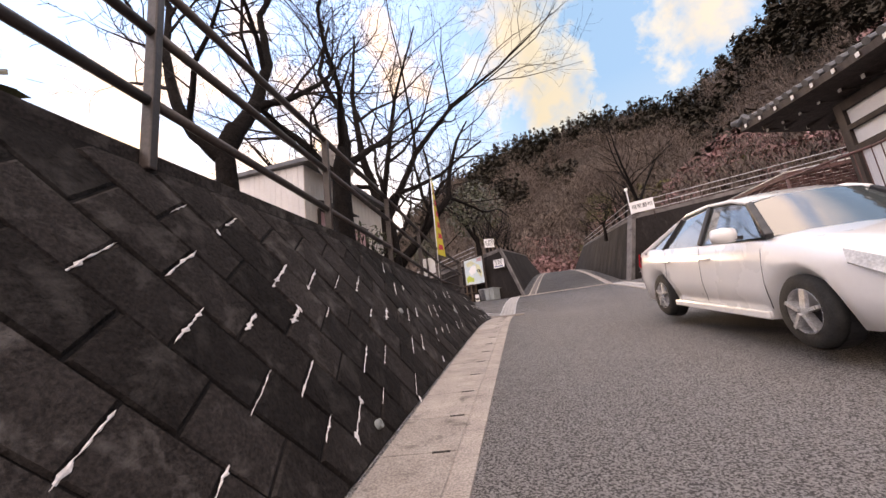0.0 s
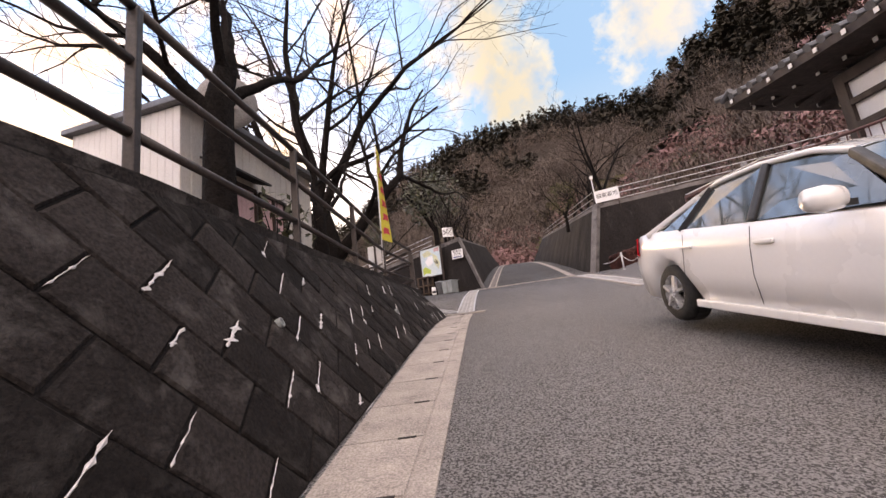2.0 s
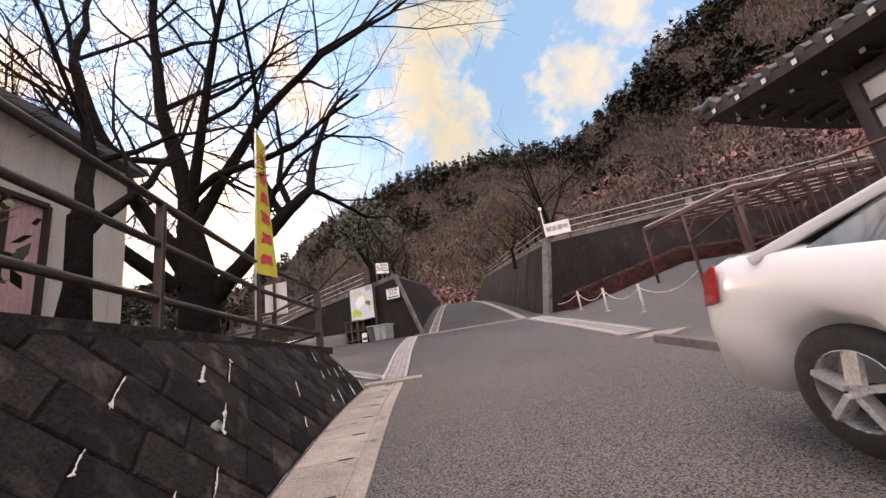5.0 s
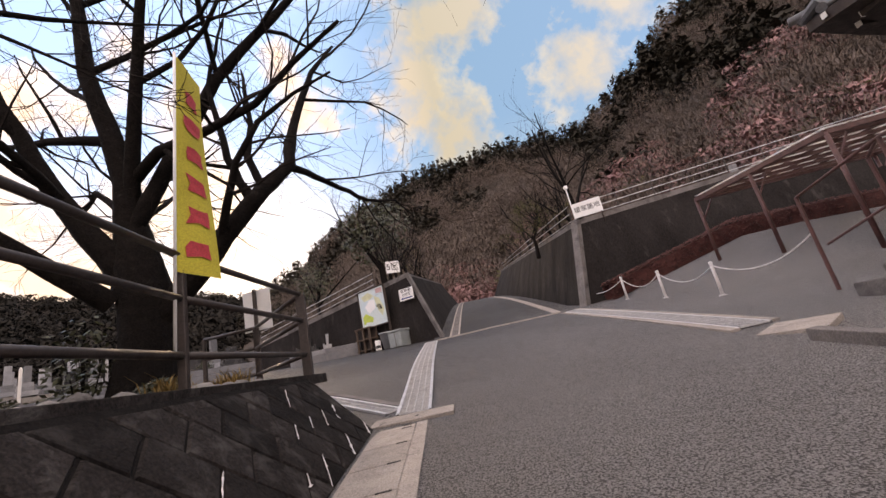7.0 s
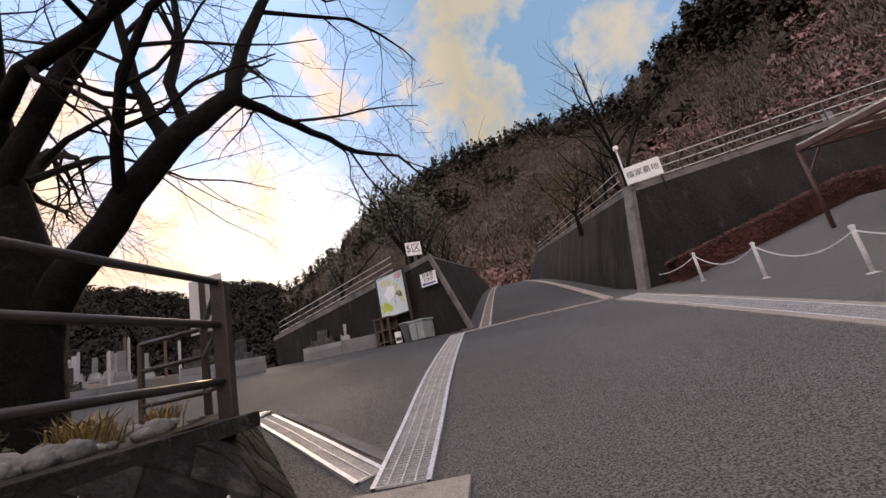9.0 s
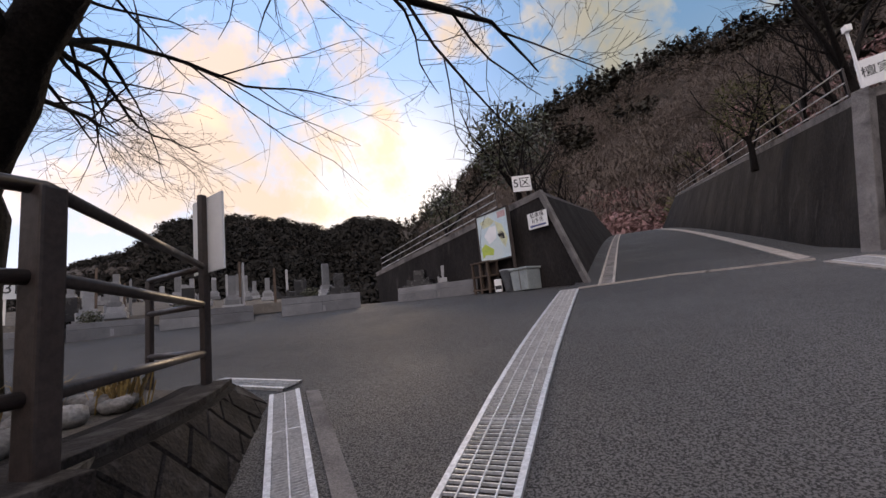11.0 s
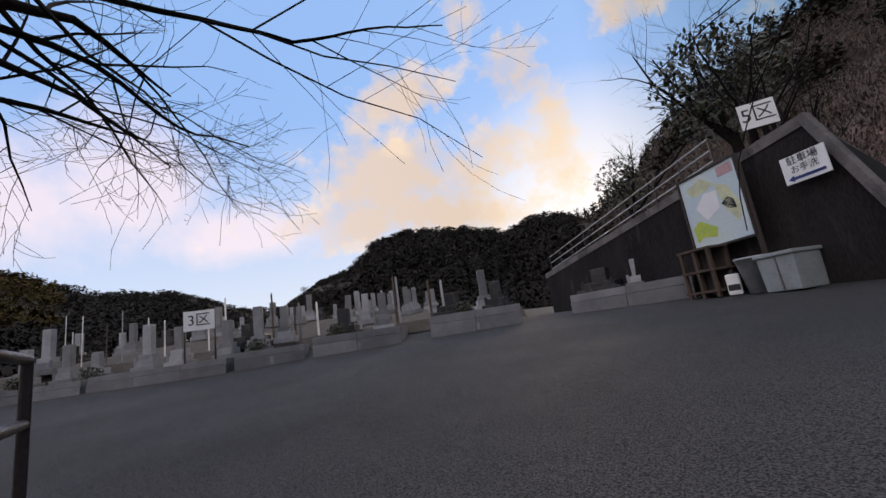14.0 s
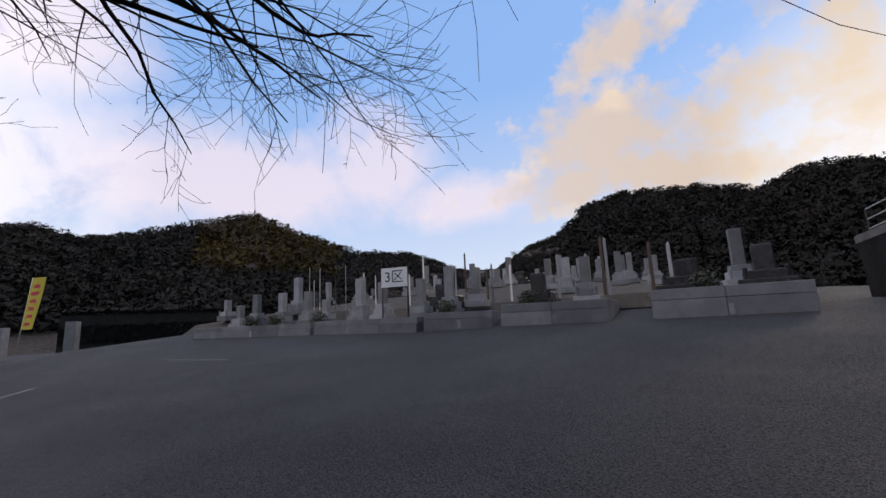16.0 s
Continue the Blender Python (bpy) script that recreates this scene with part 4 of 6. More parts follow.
# ---- bare trees ----
class Tree:
    def __init__(self, seed):
        self.rnd = random.Random(seed)
        self.limbs, self.twigs = Geo(), Geo()

    def branch(self, p, d, length, r, depth, droop=0.0):
        rnd = self.rnd
        n = 5 if depth > 1 else 4
        pts, rad = [Vector(p)], [r]
        d = Vector(d).normalized()
        for i in range(n):
            d = (d + Vector((rnd.gauss(0, 0.17), rnd.gauss(0, 0.17), rnd.gauss(0, 0.13) + 0.03 - droop))).normalized()
            pts.append(pts[-1] + d * length / n)
            rad.append(max(0.0028, r * (1 - 0.75 * (i + 1) / n)))
        self.keep(pts, rad, depth)

    def keep(self, pts, rad, depth, droop=0.0, kids=None):
        rnd = self.rnd
        thick = rad[0] > 0.03
        (self.limbs if thick else self.twigs).tube(pts, rad, 9 if rad[0] > 0.08 else (6 if thick else 4 if rad[0] > 0.01 else 3), cap=False)
        if depth <= 0:
            return
        total = sum((b - a).length for a, b in zip(pts, pts[1:]))
        count = kids or (6 if depth > 1 else 5)
        for k in range(count):
            f = lerp(0.22, 0.98, (k + rnd.random() * 0.8) / count) * (len(pts) - 1)
            i = min(int(f), len(pts) - 2)
            p = pts[i].lerp(pts[i + 1], f - i)
            r0 = lerp(rad[i], rad[i + 1], f - i)
            d = (pts[i + 1] - pts[i]).normalized()
            off = Vector((rnd.gauss(0, 1), rnd.gauss(0, 1), rnd.gauss(0.15, 0.8)))
            off = (off - d * off.dot(d)).normalized()
            self.branch(p, d * 0.75 + off * rnd.uniform(0.5, 1.0), total * rnd.uniform(0.38, 0.62) * (1.15 - 0.4 * f / len(pts)), max(0.0035, r0 * rnd.uniform(0.4, 0.6)), depth - 1, droop)

    def limb(self, pts, r0, r1, depth=3, kids=7, droop=0.0):
        """A main limb through given points, softened, with side branches."""
        pts = [Vector(p) for p in pts]
        fine = []
        for i in range(len(pts) - 1):
            a, b = pts[max(i - 1, 0)], pts[min(i + 2, len(pts) - 1)]
            for k in range(4):
                t = k / 4
                p = pts[i].lerp(pts[i + 1], t)
                p += ((pts[i + 1] - a) * (1 - t) - (b - pts[i]) * t) * 0.12 * t * (1 - t)
                p += Vector((self.rnd.gauss(0, 1), self.rnd.gauss(0, 1), self.rnd.gauss(0, 1))) * 0.012
                fine.append(p)
        fine.append(pts[-1])
        n = len(fine) - 1
        self.keep(fine, [lerp(r0, r1, (i / n) ** 0.8) for i in range(n + 1)], depth, droop, kids)

    def done(self, name, at, label, trunk):
        root = thing(name, at, label, "tree", "bare trees")
        g = Geo()
        pts = [Vector(p) for p in trunk[0]]
        g.tube(pts, trunk[1], 14, cap=False)
        for i, p in enumerate(g.v):
            q = Vector(p)
            c = min(pts, key=lambda s: (s - q).length)
            k = 1 + 0.22 * noise.noise(q * 3.1) + 0.1 * noise.noise(q * 9)
            g.v[i] = tuple(c + (q - c) * k)
        part("trunk", g, BARK, root, smooth=True)
        part("crown", self.limbs, BARK, root, smooth=True, fix=False)
        tagged(part("fine_growth", self.twigs, TWIG, root, "fine bare reddish twigs", fix=False), kind="stuff")
        return root


t = Tree(11)                                   # the large cherry at the corner of the terrace
A = Vector((-1.8, 13.72, TOP - 0.1))
t.limb([(-1.75, 13.8, 3.7), (-0.95, 13.6, 4.5), (-0.05, 13.55, 5.5), (0.48, 13.87, 6.23), (0.62, 14.15, 7.3), (1.0, 14.5, 8.6), (1.5, 14.9, 9.6)], 0.21, 0.03, 3, 8)
t.limb([(0.48, 13.89, 6.25), (1.0, 14.6, 6.2), (1.7, 15.2, 5.95), (2.3, 16.2, 6.3), (2.8, 17.4, 6.25)], 0.075, 0.012, 3, 7)
t.limb([(-0.05, 13.55, 5.5), (-0.35, 13.5, 6.3), (-0.55, 13.4, 7.6), (-0.3, 13.6, 9.2)], 0.09, 0.02, 3, 8)
t.limb([(-1.79, 13.52, 5.29), (-0.46, 13.52, 7.82), (1.00, 13.39, 9.41), (2.73, 13.25, 10.48), (4.73, 12.45, 11.67)], 0.138, 0.012, 3, 9)
t.limb([(-1.86, 13.65, 4.36), (-1.86, 13.52, 6.09), (-2.26, 13.25, 7.95), (-2.39, 12.99, 10.08), (-2.06, 12.59, 12.20)], 0.250, 0.03, 3, 9)
t.limb([(-1.92, 13.59, 4.62), (-2.66, 13.25, 5.95), (-3.25, 12.72, 7.68), (-3.79, 12.45, 10.08)], 0.213, 0.03, 3, 8)
t.limb([(-2.06, 13.52, 4.22), (-2.92, 12.59, 5.16), (-4.05, 11.66, 6.35), (-5.12, 10.59, 7.95)], 0.163, 0.02, 3, 8)
t.limb([(-1.79, 13.52, 5.82), (-1.26, 12.72, 7.68), (-0.73, 12.06, 9.28), (0.20, 11.12, 10.87)], 0.125, 0.02, 3, 8)
t.limb([(-1.85, 13.65, 4.5), (-1.95, 13.9, 5.5), (-2.25, 14.6, 6.4), (-2.75, 15.6, 7.0), (-3.4, 16.6, 6.9)], 0.15, 0.012, 3, 8, 0.05)
t.limb([(-1.98, 14.0, 5.6), (-3.0, 14.6, 6.6), (-4.0, 15.8, 6.9), (-4.8, 17.0, 6.6)], 0.08, 0.01, 3, 9, 0.06)
t.limb([(-1.85, 13.9, 5.6), (-1.95, 15.0, 6.5), (-2.4, 16.2, 7.2), (-2.17, 17.6, 7.43), (-1.52, 18.3, 7.57), (-0.78, 18.9, 7.45)], 0.05, 0.008, 2, 10, 0.03)
t.limb([(-2.25, 14.6, 6.4), (-3.0, 15.8, 6.75), (-3.5, 16.7, 6.55), (-2.9, 17.3, 6.2)], 0.045, 0.008, 2, 9, 0.05)
t.done("cherry_tree", tuple(A), "large bare dark-barked cherry tree in the garden bed", ([A, A + Vector((0.03, 0.02, 0.4)), A + Vector((0.08, 0.04, 1.0)), A + Vector((0.1, 0.02, 1.6)), A + Vector((0.03, -0.05, 2.2)), A + Vector((-0.04, -0.1, 2.9))], [0.52, 0.42, 0.36, 0.38, 0.33, 0.2]))

t = Tree(23)                                   # the knotted tree in front of the small house
B = Vector((-0.72, 6.15, TOP - 0.1))
t.limb([B + Vector((0, 0, 1.3)), B + Vector((0.1, 0.05, 2.0)), B + Vector((0.0, 0.2, 2.7)), B + Vector((-0.4, 0.4, 3.6)), B + Vector((-0.3, 0.7, 4.8))], 0.1, 0.02, 3, 8)
t.limb([B + Vector((0, 0, 1.5)), B + Vector((0.3, 0.5, 2.1)), B + Vector((0.5, 1.1, 2.5)), B + Vector((0.6, 1.8, 3.3)), B + Vector((0.9, 2.6, 4.2))], 0.07, 0.015, 3, 8)
t.limb([B + Vector((0, 0, 1.4)), B + Vector((-0.5, -0.3, 2.0)), B + Vector((-1.0, -0.3, 2.5)), B + Vector((-1.3, 0.1, 3.6))], 0.08, 0.015, 3, 8)
t.limb([B + Vector((0.05, 0.0, 1.9)), B + Vector((0.2, -0.5, 2.6)), B + Vector((0.1, -0.9, 3.6)), B + Vector((0.5, -1.0, 4.6))], 0.06, 0.012, 3, 7)
t.done("cherry_tree", tuple(B), "knotted bare cherry tree beside the small grey house", ([B, B + Vector((0.02, 0, 0.5)), B + Vector((-0.02, 0.03, 1.1)), B + Vector((0.02, 0, 1.6)), B + Vector((0.06, 0.03, 2.0))], [0.2, 0.15, 0.14, 0.13, 0.09]))

t = Tree(37)                                   # the forked tree nearest the start of the wall
C = Vector((-1.15, 4.0, TOP - 0.1))
t.limb([C + Vector((0, 0, 0.9)), C + Vector((0.15, 0.25, 1.5)), C + Vector((0.2, 0.5, 2.2)), C + Vector((0.05, 0.6, 3.0)), C + Vector((0.3, 0.8, 3.9))], 0.1, 0.02, 3, 8)
t.limb([C + Vector((0, 0, 0.8)), C + Vector((-0.3, -0.15, 1.2)), C + Vector((-0.55, -0.1, 1.9)), C + Vector((-0.7, 0.1, 2.8)), C + Vector((-1.0, 0.1, 3.6))], 0.08, 0.015, 3, 8)
t.limb([C + Vector((0.15, 0.25, 1.5)), C + Vector((0.5, 0.7, 1.9)), C + Vector((0.7, 1.2, 2.5)), C + Vector((0.9, 1.7, 3.3))], 0.05, 0.01, 3, 7)
t.done("cherry_tree", tuple(C), "forked bare cherry tree behind the railing", ([C, C + Vector((0.03, 0.03, 0.5)), C + Vector((0, 0, 0.95)), C + Vector((0.05, 0.08, 1.2))], [0.13, 0.1, 0.085, 0.065]))

t = Tree(41)                                   # slim tree at the end of the house
D = Vector((-0.45, 8.5, TOP - 0.1))
t.limb([D + Vector((0, 0, 1.0)), D + Vector((-0.1, 0.2, 1.7)), D + Vector((-0.3, 0.2, 2.6)), D + Vector((-0.4, 0.5, 3.8)), D + Vector((-0.2, 0.8, 5.2))], 0.07, 0.012, 3, 8)
t.limb([D + Vector((0, 0, 0.9)), D + Vector((0.25, 0.4, 1.5)), D + Vector((0.3, 0.9, 2.3)), D + Vector((0.4, 1.2, 3.4))], 0.05, 0.01, 3, 8)
t.done("cherry_tree", tuple(D), "slim bare tree at the end of the house", ([D, D + Vector((0.02, 0, 0.5)), D + Vector((0, 0, 1.05))], [0.13, 0.1, 0.08]))


# ---- small grey house on the terrace ----
def small_house():
    c, left, right = Vector((-1.75, 7.2, 0)), Vector((-3.9, 8.3, 0)), Vector((-1.1, 10.2, 0))
    u, v = (right - c).normalized(), (left - c).normalized()
    lu, lv = (right - c).length, (left - c).length + 0.4
    z0, z1 = TOP - 0.1, 4.86
    root = thing("small_house", (c.x, c.y, TOP), "small grey sided house with curtained window behind the railing", "house")

    def at(a, b, z, o=0.0):
        p = c + u * a + v * b
        return Vector((p.x, p.y, z))

    out = (u.cross(Vector((0, 0, 1)))).normalized()
    if out.dot(v) > 0:
        out = -out
    for name, pa, pb, mat, lab in (("front_wall", (0, 0), (lu, 0), SIDING, "grey-brown boarded wall"), ("end_wall", (0, 0), (0, lv), SIDING_LT, "pale sheet siding"), ("back_wall", (0, lv), (lu, lv), SIDING, ""), ("far_wall", (lu, 0), (lu, lv), SIDING, "")):
        g = Geo()
        a, b = at(*pa, z0), at(*pb, z0)
        n = max(4, int((b - a).length / 0.16))
        d = (b - a).normalized()
        nn = d.cross(Vector((0, 0, 1)))
        if name == "end_wall":
            nn = -u
        elif name == "front_wall":
            nn = out
        elif name == "back_wall":
            nn = v
        else:
            nn = u
        rows = []
        for i in range(n + 1):
            p = a.lerp(b, i / n)
            rise = 0.5 * (p - c).dot(v) / lv
            top = z1 + rise
            for dx, lift in ((-0.012, 0.0), (0.0, -0.012), (0.012, 0.0)):
                q = p + d * dx + nn * lift
                rows.append([q, Vector((q.x, q.y, top))])
        g.grid(rows)
        part(name, g, mat, root, lab)
    g = Geo()
    o = 0.22
    g.prism([at(-0.1, -o, z1 - 0.03), at(lu + 0.1, -o, z1 - 0.03), at(lu + 0.1, lv + o, z1 + 0.54), at(-0.1, lv + o, z1 + 0.54)], (0, 0, 0.09))
    part("roof", g, ROOFTILE, root, "thin dark sheet roof edge", bevel=0.01)
    # curtained window and dark door opening in the front wall
    for a0, a1, h0, h1, mat, lab in ((0.35, 1.35, 3.0, 4.1, CURTAIN, "drawn pink-grey curtain"), (1.45, 2.15, 3.0, 4.1, CURTAIN, "drawn pink-grey curtain")):
        w = part("window", Geo().prism([at(a0, 0, h0) + out * 0.03, at(a1, 0, h0) + out * 0.03, at(a1, 0, h1) + out * 0.03, at(a0, 0, h1) + out * 0.03], -out * 0.02), mat, root, lab)
        for p, q in (((a0, h0), (a1, h0)), ((a0, h1), (a1, h1)), ((a0, h0), (a0, h1)), ((a1, h0), (a1, h1)), (((a0 + a1) / 2, h0), ((a0 + a1) / 2, h1))):
            part("frame", Geo().bar(at(p[0], 0, p[1]) + out * 0.045, at(q[0], 0, q[1]) + out * 0.045, 0.05, 0.05), WOOD_DK, w, bevel=0.006)
    g = Geo()
    g.prism([at(0.3, 0, 4.25) + out * 0.0, at(1.4, 0, 4.25), at(1.4, 0, 4.25) + out * 0.3 - Vector((0, 0, 0.1)), at(0.3, 0, 4.25) + out * 0.3 - Vector((0, 0, 0.1))], (0, 0, 0.03))
    part("awning", g, DARK_FILL, root, "dark narrow awning over the window")


small_house()


def road_mirror():
    p = Vector((-1.05, 6.95, TOP - 0.05))
    root = thing("road_mirror", tuple(p), "round grey traffic mirror seen from behind on a pale pole", "mirror")
    part("pole", Geo().tube([p - Vector((0, 0, 0.1)), p + Vector((0, 0, 2.35))], 0.038, 12), SIGNWHITE, root, "pale painted pole", smooth=True)
    m = Matrix.Translation(p + Vector((-0.02, 0.08, 2.1))) @ pose(0, 0, 0, -82, 0, 28)
    part("mirror_back", Geo().lathe([(0.0, -0.06), (0.18, -0.055), (0.30, -0.03), (0.33, 0.0), (0.34, 0.02), (0.33, 0.035), (0.0, 0.06)], 32, m), MIRRORBACK, root, "round grey dished back", smooth=True)
    part("bracket", Geo().box((0, 0, -0.07), (0.09, 0.42, 0.05), m).box((0, 0.1, -0.09), (0.2, 0.05, 0.04), m).box((0, -0.1, -0.09), (0.2, 0.05, 0.04), m), MIRRORBACK, root, bevel=0.006)


road_mirror()


def banner(name, base, height, width, cloth_lo, mat, face, label, lean=(0, 0), inks=True, sway=0.05, twist=0.0):
    """A tall advertising flag on a thin pole, with unreadable painted strokes."""
    b = Vector(base)
    root = thing(name, tuple(b), label, "flag")
    top = b + Vector((lean[0], lean[1], height))
    part("pole", Geo().tube([b, top], 0.013, 8), SIGNWHITE, root, smooth=True)
    f = Vector((*face, 0)).normalized()
    n = 14
    rows = []
    for i in range(n + 1):
        k = i / n
        p = b.lerp(top, lerp(cloth_lo, 0.99, k))
        f = Vector((*face, 0)).normalized()
        f.rotate(Matrix.Rotation(radians(twist * k), 3, "Z"))
        rows.append([p + f * (width * s) + Vector((f.y, -f.x, 0)) * sway * math.sin(3 * k + 2.2 * s) * s for s in (0, 0.25, 0.5, 0.75, 1.0)])
    g = Geo().grid(rows)
    back = Geo().grid([[q + Vector((f.y, -f.x, 0)) * 0.004 for q in r] for r in rows])
    g.add(back.v, [tuple(reversed(x)) for x in back.f])
    part("cloth", g, mat, root, smooth=True, fix=False)
    if inks:
        rnd = random.Random(4)
        for i in range(1, n - 1, 2):
            for side in (-0.008, 0.014):
                a_, b_ = rows[i], rows[i + 1]
                rim = [a_[1], a_[2], a_[3], a_[3].lerp(b_[3], 0.5), b_[3], b_[2], b_[1], a_[1].lerp(b_[1], 0.5)]
                c = (a_[2] + b_[2]) / 2
                w = [c + (x - c) * rnd.uniform(0.7, 1.3) + Vector((f.y, -f.x, 0)) * side for x in rim]
                part("brush_character", Geo().add(w, [tuple(range(8))]), SIGNRED, root, "red brush lettering", fix=False)
    return root


banner("banner_flag", (0.17, 10.68, TOP + 0.3), 2.8, 0.45, 0.23, FLAGYELLOW, (0.3, 0.95), "yellow banner flag with red lettering tied to the railing", lean=(0.05, 0.05), twist=10)
banner("banner_flag", (-20.3, 6.9, 3.3), 2.7, 0.7, 0.25, FLAGYELLOW, (0.6, 0.8), "yellow banner flag with red lettering at the car park edge", lean=(0.15, 0.3))


def notice_board():
    p = Vector((-0.62, 15.03, TOP - 0.05))
    root = thing("notice_board", tuple(p), "white notice board seen from behind on a brown pole", "sign")
    part("pole", Geo().box(tuple(p + Vector((0, 0, 0.92))), (0.06, 0.06, 1.85)), RAIL_BROWN, root, bevel=0.008)
    m = Matrix.Translation(p + Vector((0.02, 0.05, 1.46))) @ pose(0, 0, 0, 0, 0, 160.7)
    part("panel", Geo().box((0, 0, 0), (0.56, 0.02, 0.74), m), SIGNWHITE, root, bevel=0.004)


notice_board()


# ---- garden bed: stones, dry grass, shrub ----
def stone(p, s, seed):
    rnd = random.Random(seed)
    bm = bmesh.new()
    bmesh.ops.create_icosphere(bm, subdivisions=2, radius=1.0)
    o = Vector((rnd.random() * 50, rnd.random() * 50, 0))
    for v in bm.verts:
        k = 1 + 0.35 * noise.noise(v.co * 1.2 + o) + 0.12 * noise.noise(v.co * 3 + o)
        v.co = Vector((v.co.x * s * k, v.co.y * s * k * rnd.uniform(0.98, 1.02), v.co.z * s * k * 0.7))
    me = bpy.data.meshes.new("garden_stone")
    bm.to_mesh(me)
    bm.free()
    me.materials.append(ROCK)
    me.polygons.foreach_set("use_smooth", [True] * len(me.polygons))
    ob = new("garden_stone", me)
    ob.matrix_basis = pose(p[0], p[1], p[2], 0, 0, rnd.uniform(0, 360))
    return tagged(ob, "rough grey field stone lying in the garden bed", "stone", "garden stones")


rnd = random.Random(77)
for i in range(64):
    y = rnd.uniform(9.8, 14.9)
    x0 = float(np.interp(y, (9.8, 13.0, 15.0), (0.05, 0.4, -0.7)))
    x = x0 - 0.3 - abs(rnd.gauss(0, 0.45))
    s = rnd.uniform(0.045, 0.13)
    stone((x, y, TOP + s * 0.25), s, i)


def tuft(p, n, h, seed, mat, name, label):
    rnd = random.Random(seed)
    g = Geo()
    for _ in range(n):
        a = rnd.uniform(0, 6.28)
        o = Vector((rnd.gauss(0, 0.07), rnd.gauss(0, 0.07), 0))
        d = Vector((math.cos(a), math.sin(a), 0))
        hh = h * rnd.uniform(0.5, 1.1)
        b = Vector(p) + o
        m_ = b + d * hh * 0.25 + Vector((0, 0, hh * 0.7))
        e = b + d * hh * 0.6 + Vector((0, 0, hh * rnd.uniform(0.6, 1)))
        s = Vector((-d.y, d.x, 0)) * 0.006
        g.add([b - s, b + s, m_ + s, m_ - s, e], [(0, 1, 2, 3), (3, 2, 4)])
    return tagged(part(name, g, mat, fix=False), label, "grass", "grass tufts")


for i, (x, y) in enumerate(((-0.35, 11.6), (-0.15, 12.6), (-1.0, 13.6), (-1.5, 14.3), (-0.8, 14.4), (-1.9, 13.3), (-0.5, 13.2))):
    tuft((x, y, TOP - 0.04), 130, 0.34, i, STRAW, "dry_grass", "tuft of yellow dry grass in the garden bed")


def shrub(name, p, r, h, n, mat, label, seed, leaf=0.05, stems=True):
    root = thing(name, p, label, "shrub")
    rnd = random.Random(seed)
    p = Vector(p)
    if stems:
        g = Geo()
        for _ in range(7):
            e = p + Vector((rnd.gauss(0, r * 0.4), rnd.gauss(0, r * 0.4), h * rnd.uniform(0.6, 0.95)))
            g.tube([p, p.lerp(e, 0.5) + Vector((rnd.gauss(0, 0.04), rnd.gauss(0, 0.04), 0)), e], [0.014, 0.01, 0.004], 5)
        part("stem", g, BARK, root)
    g = Geo()
    for _ in range(n):
        d = Vector((rnd.gauss(0, 1), rnd.gauss(0, 1), rnd.gauss(0, 1))).normalized() * (rnd.random() ** 0.4)
        k = 1 + 0.35 * noise.noise(d * 2.2 + Vector((seed, 0, 0)))
        c = p + Vector((d.x * r * k, d.y * r * k, h * 0.55 + d.z * h * 0.48 * k))
        a = Vector((rnd.gauss(0, 1), rnd.gauss(0, 1), rnd.gauss(0, 0.7))).normalized() * leaf * rnd.uniform(0.6, 1.3)
        b = a.orthogonal().normalized() * leaf * 0.4
        g.add([c - a, c + b, c + a, c - b], [(0, 1, 2, 3)])
    part("foliage", g, mat, root, fix=False)
    return root


shrub("evergreen_shrub", (-0.75, 7.75, TOP - 0.05), 0.45, 1.15, 150, LEAF, "sparse evergreen shrub in front of the small house", 3, 0.075)
shrub("evergreen_shrub", (-2.35, 13.4, TOP - 0.05), 0.4, 1.4, 350, LEAF, "dark evergreen shrub against the cherry trunk", 5, 0.06)
shrub("evergreen_shrub", (-2.0, 2.3, TOP - 0.05), 0.5, 1.0, 500, LEAF, "clipped dark evergreen shrub on the terrace", 6, 0.08)
shrub("clipped_shrub", (-0.9, 12.5, TOP - 0.1), 0.3, 0.4, 1200, LEAF, "low clipped dark shrub in the garden bed", 8, 0.04)
shrub("clipped_shrub", (-3.1, 13.0, TOP - 0.1), 0.5, 0.6, 1200, LEAF, "low clipped dark shrub in the garden bed", 9, 0.04)


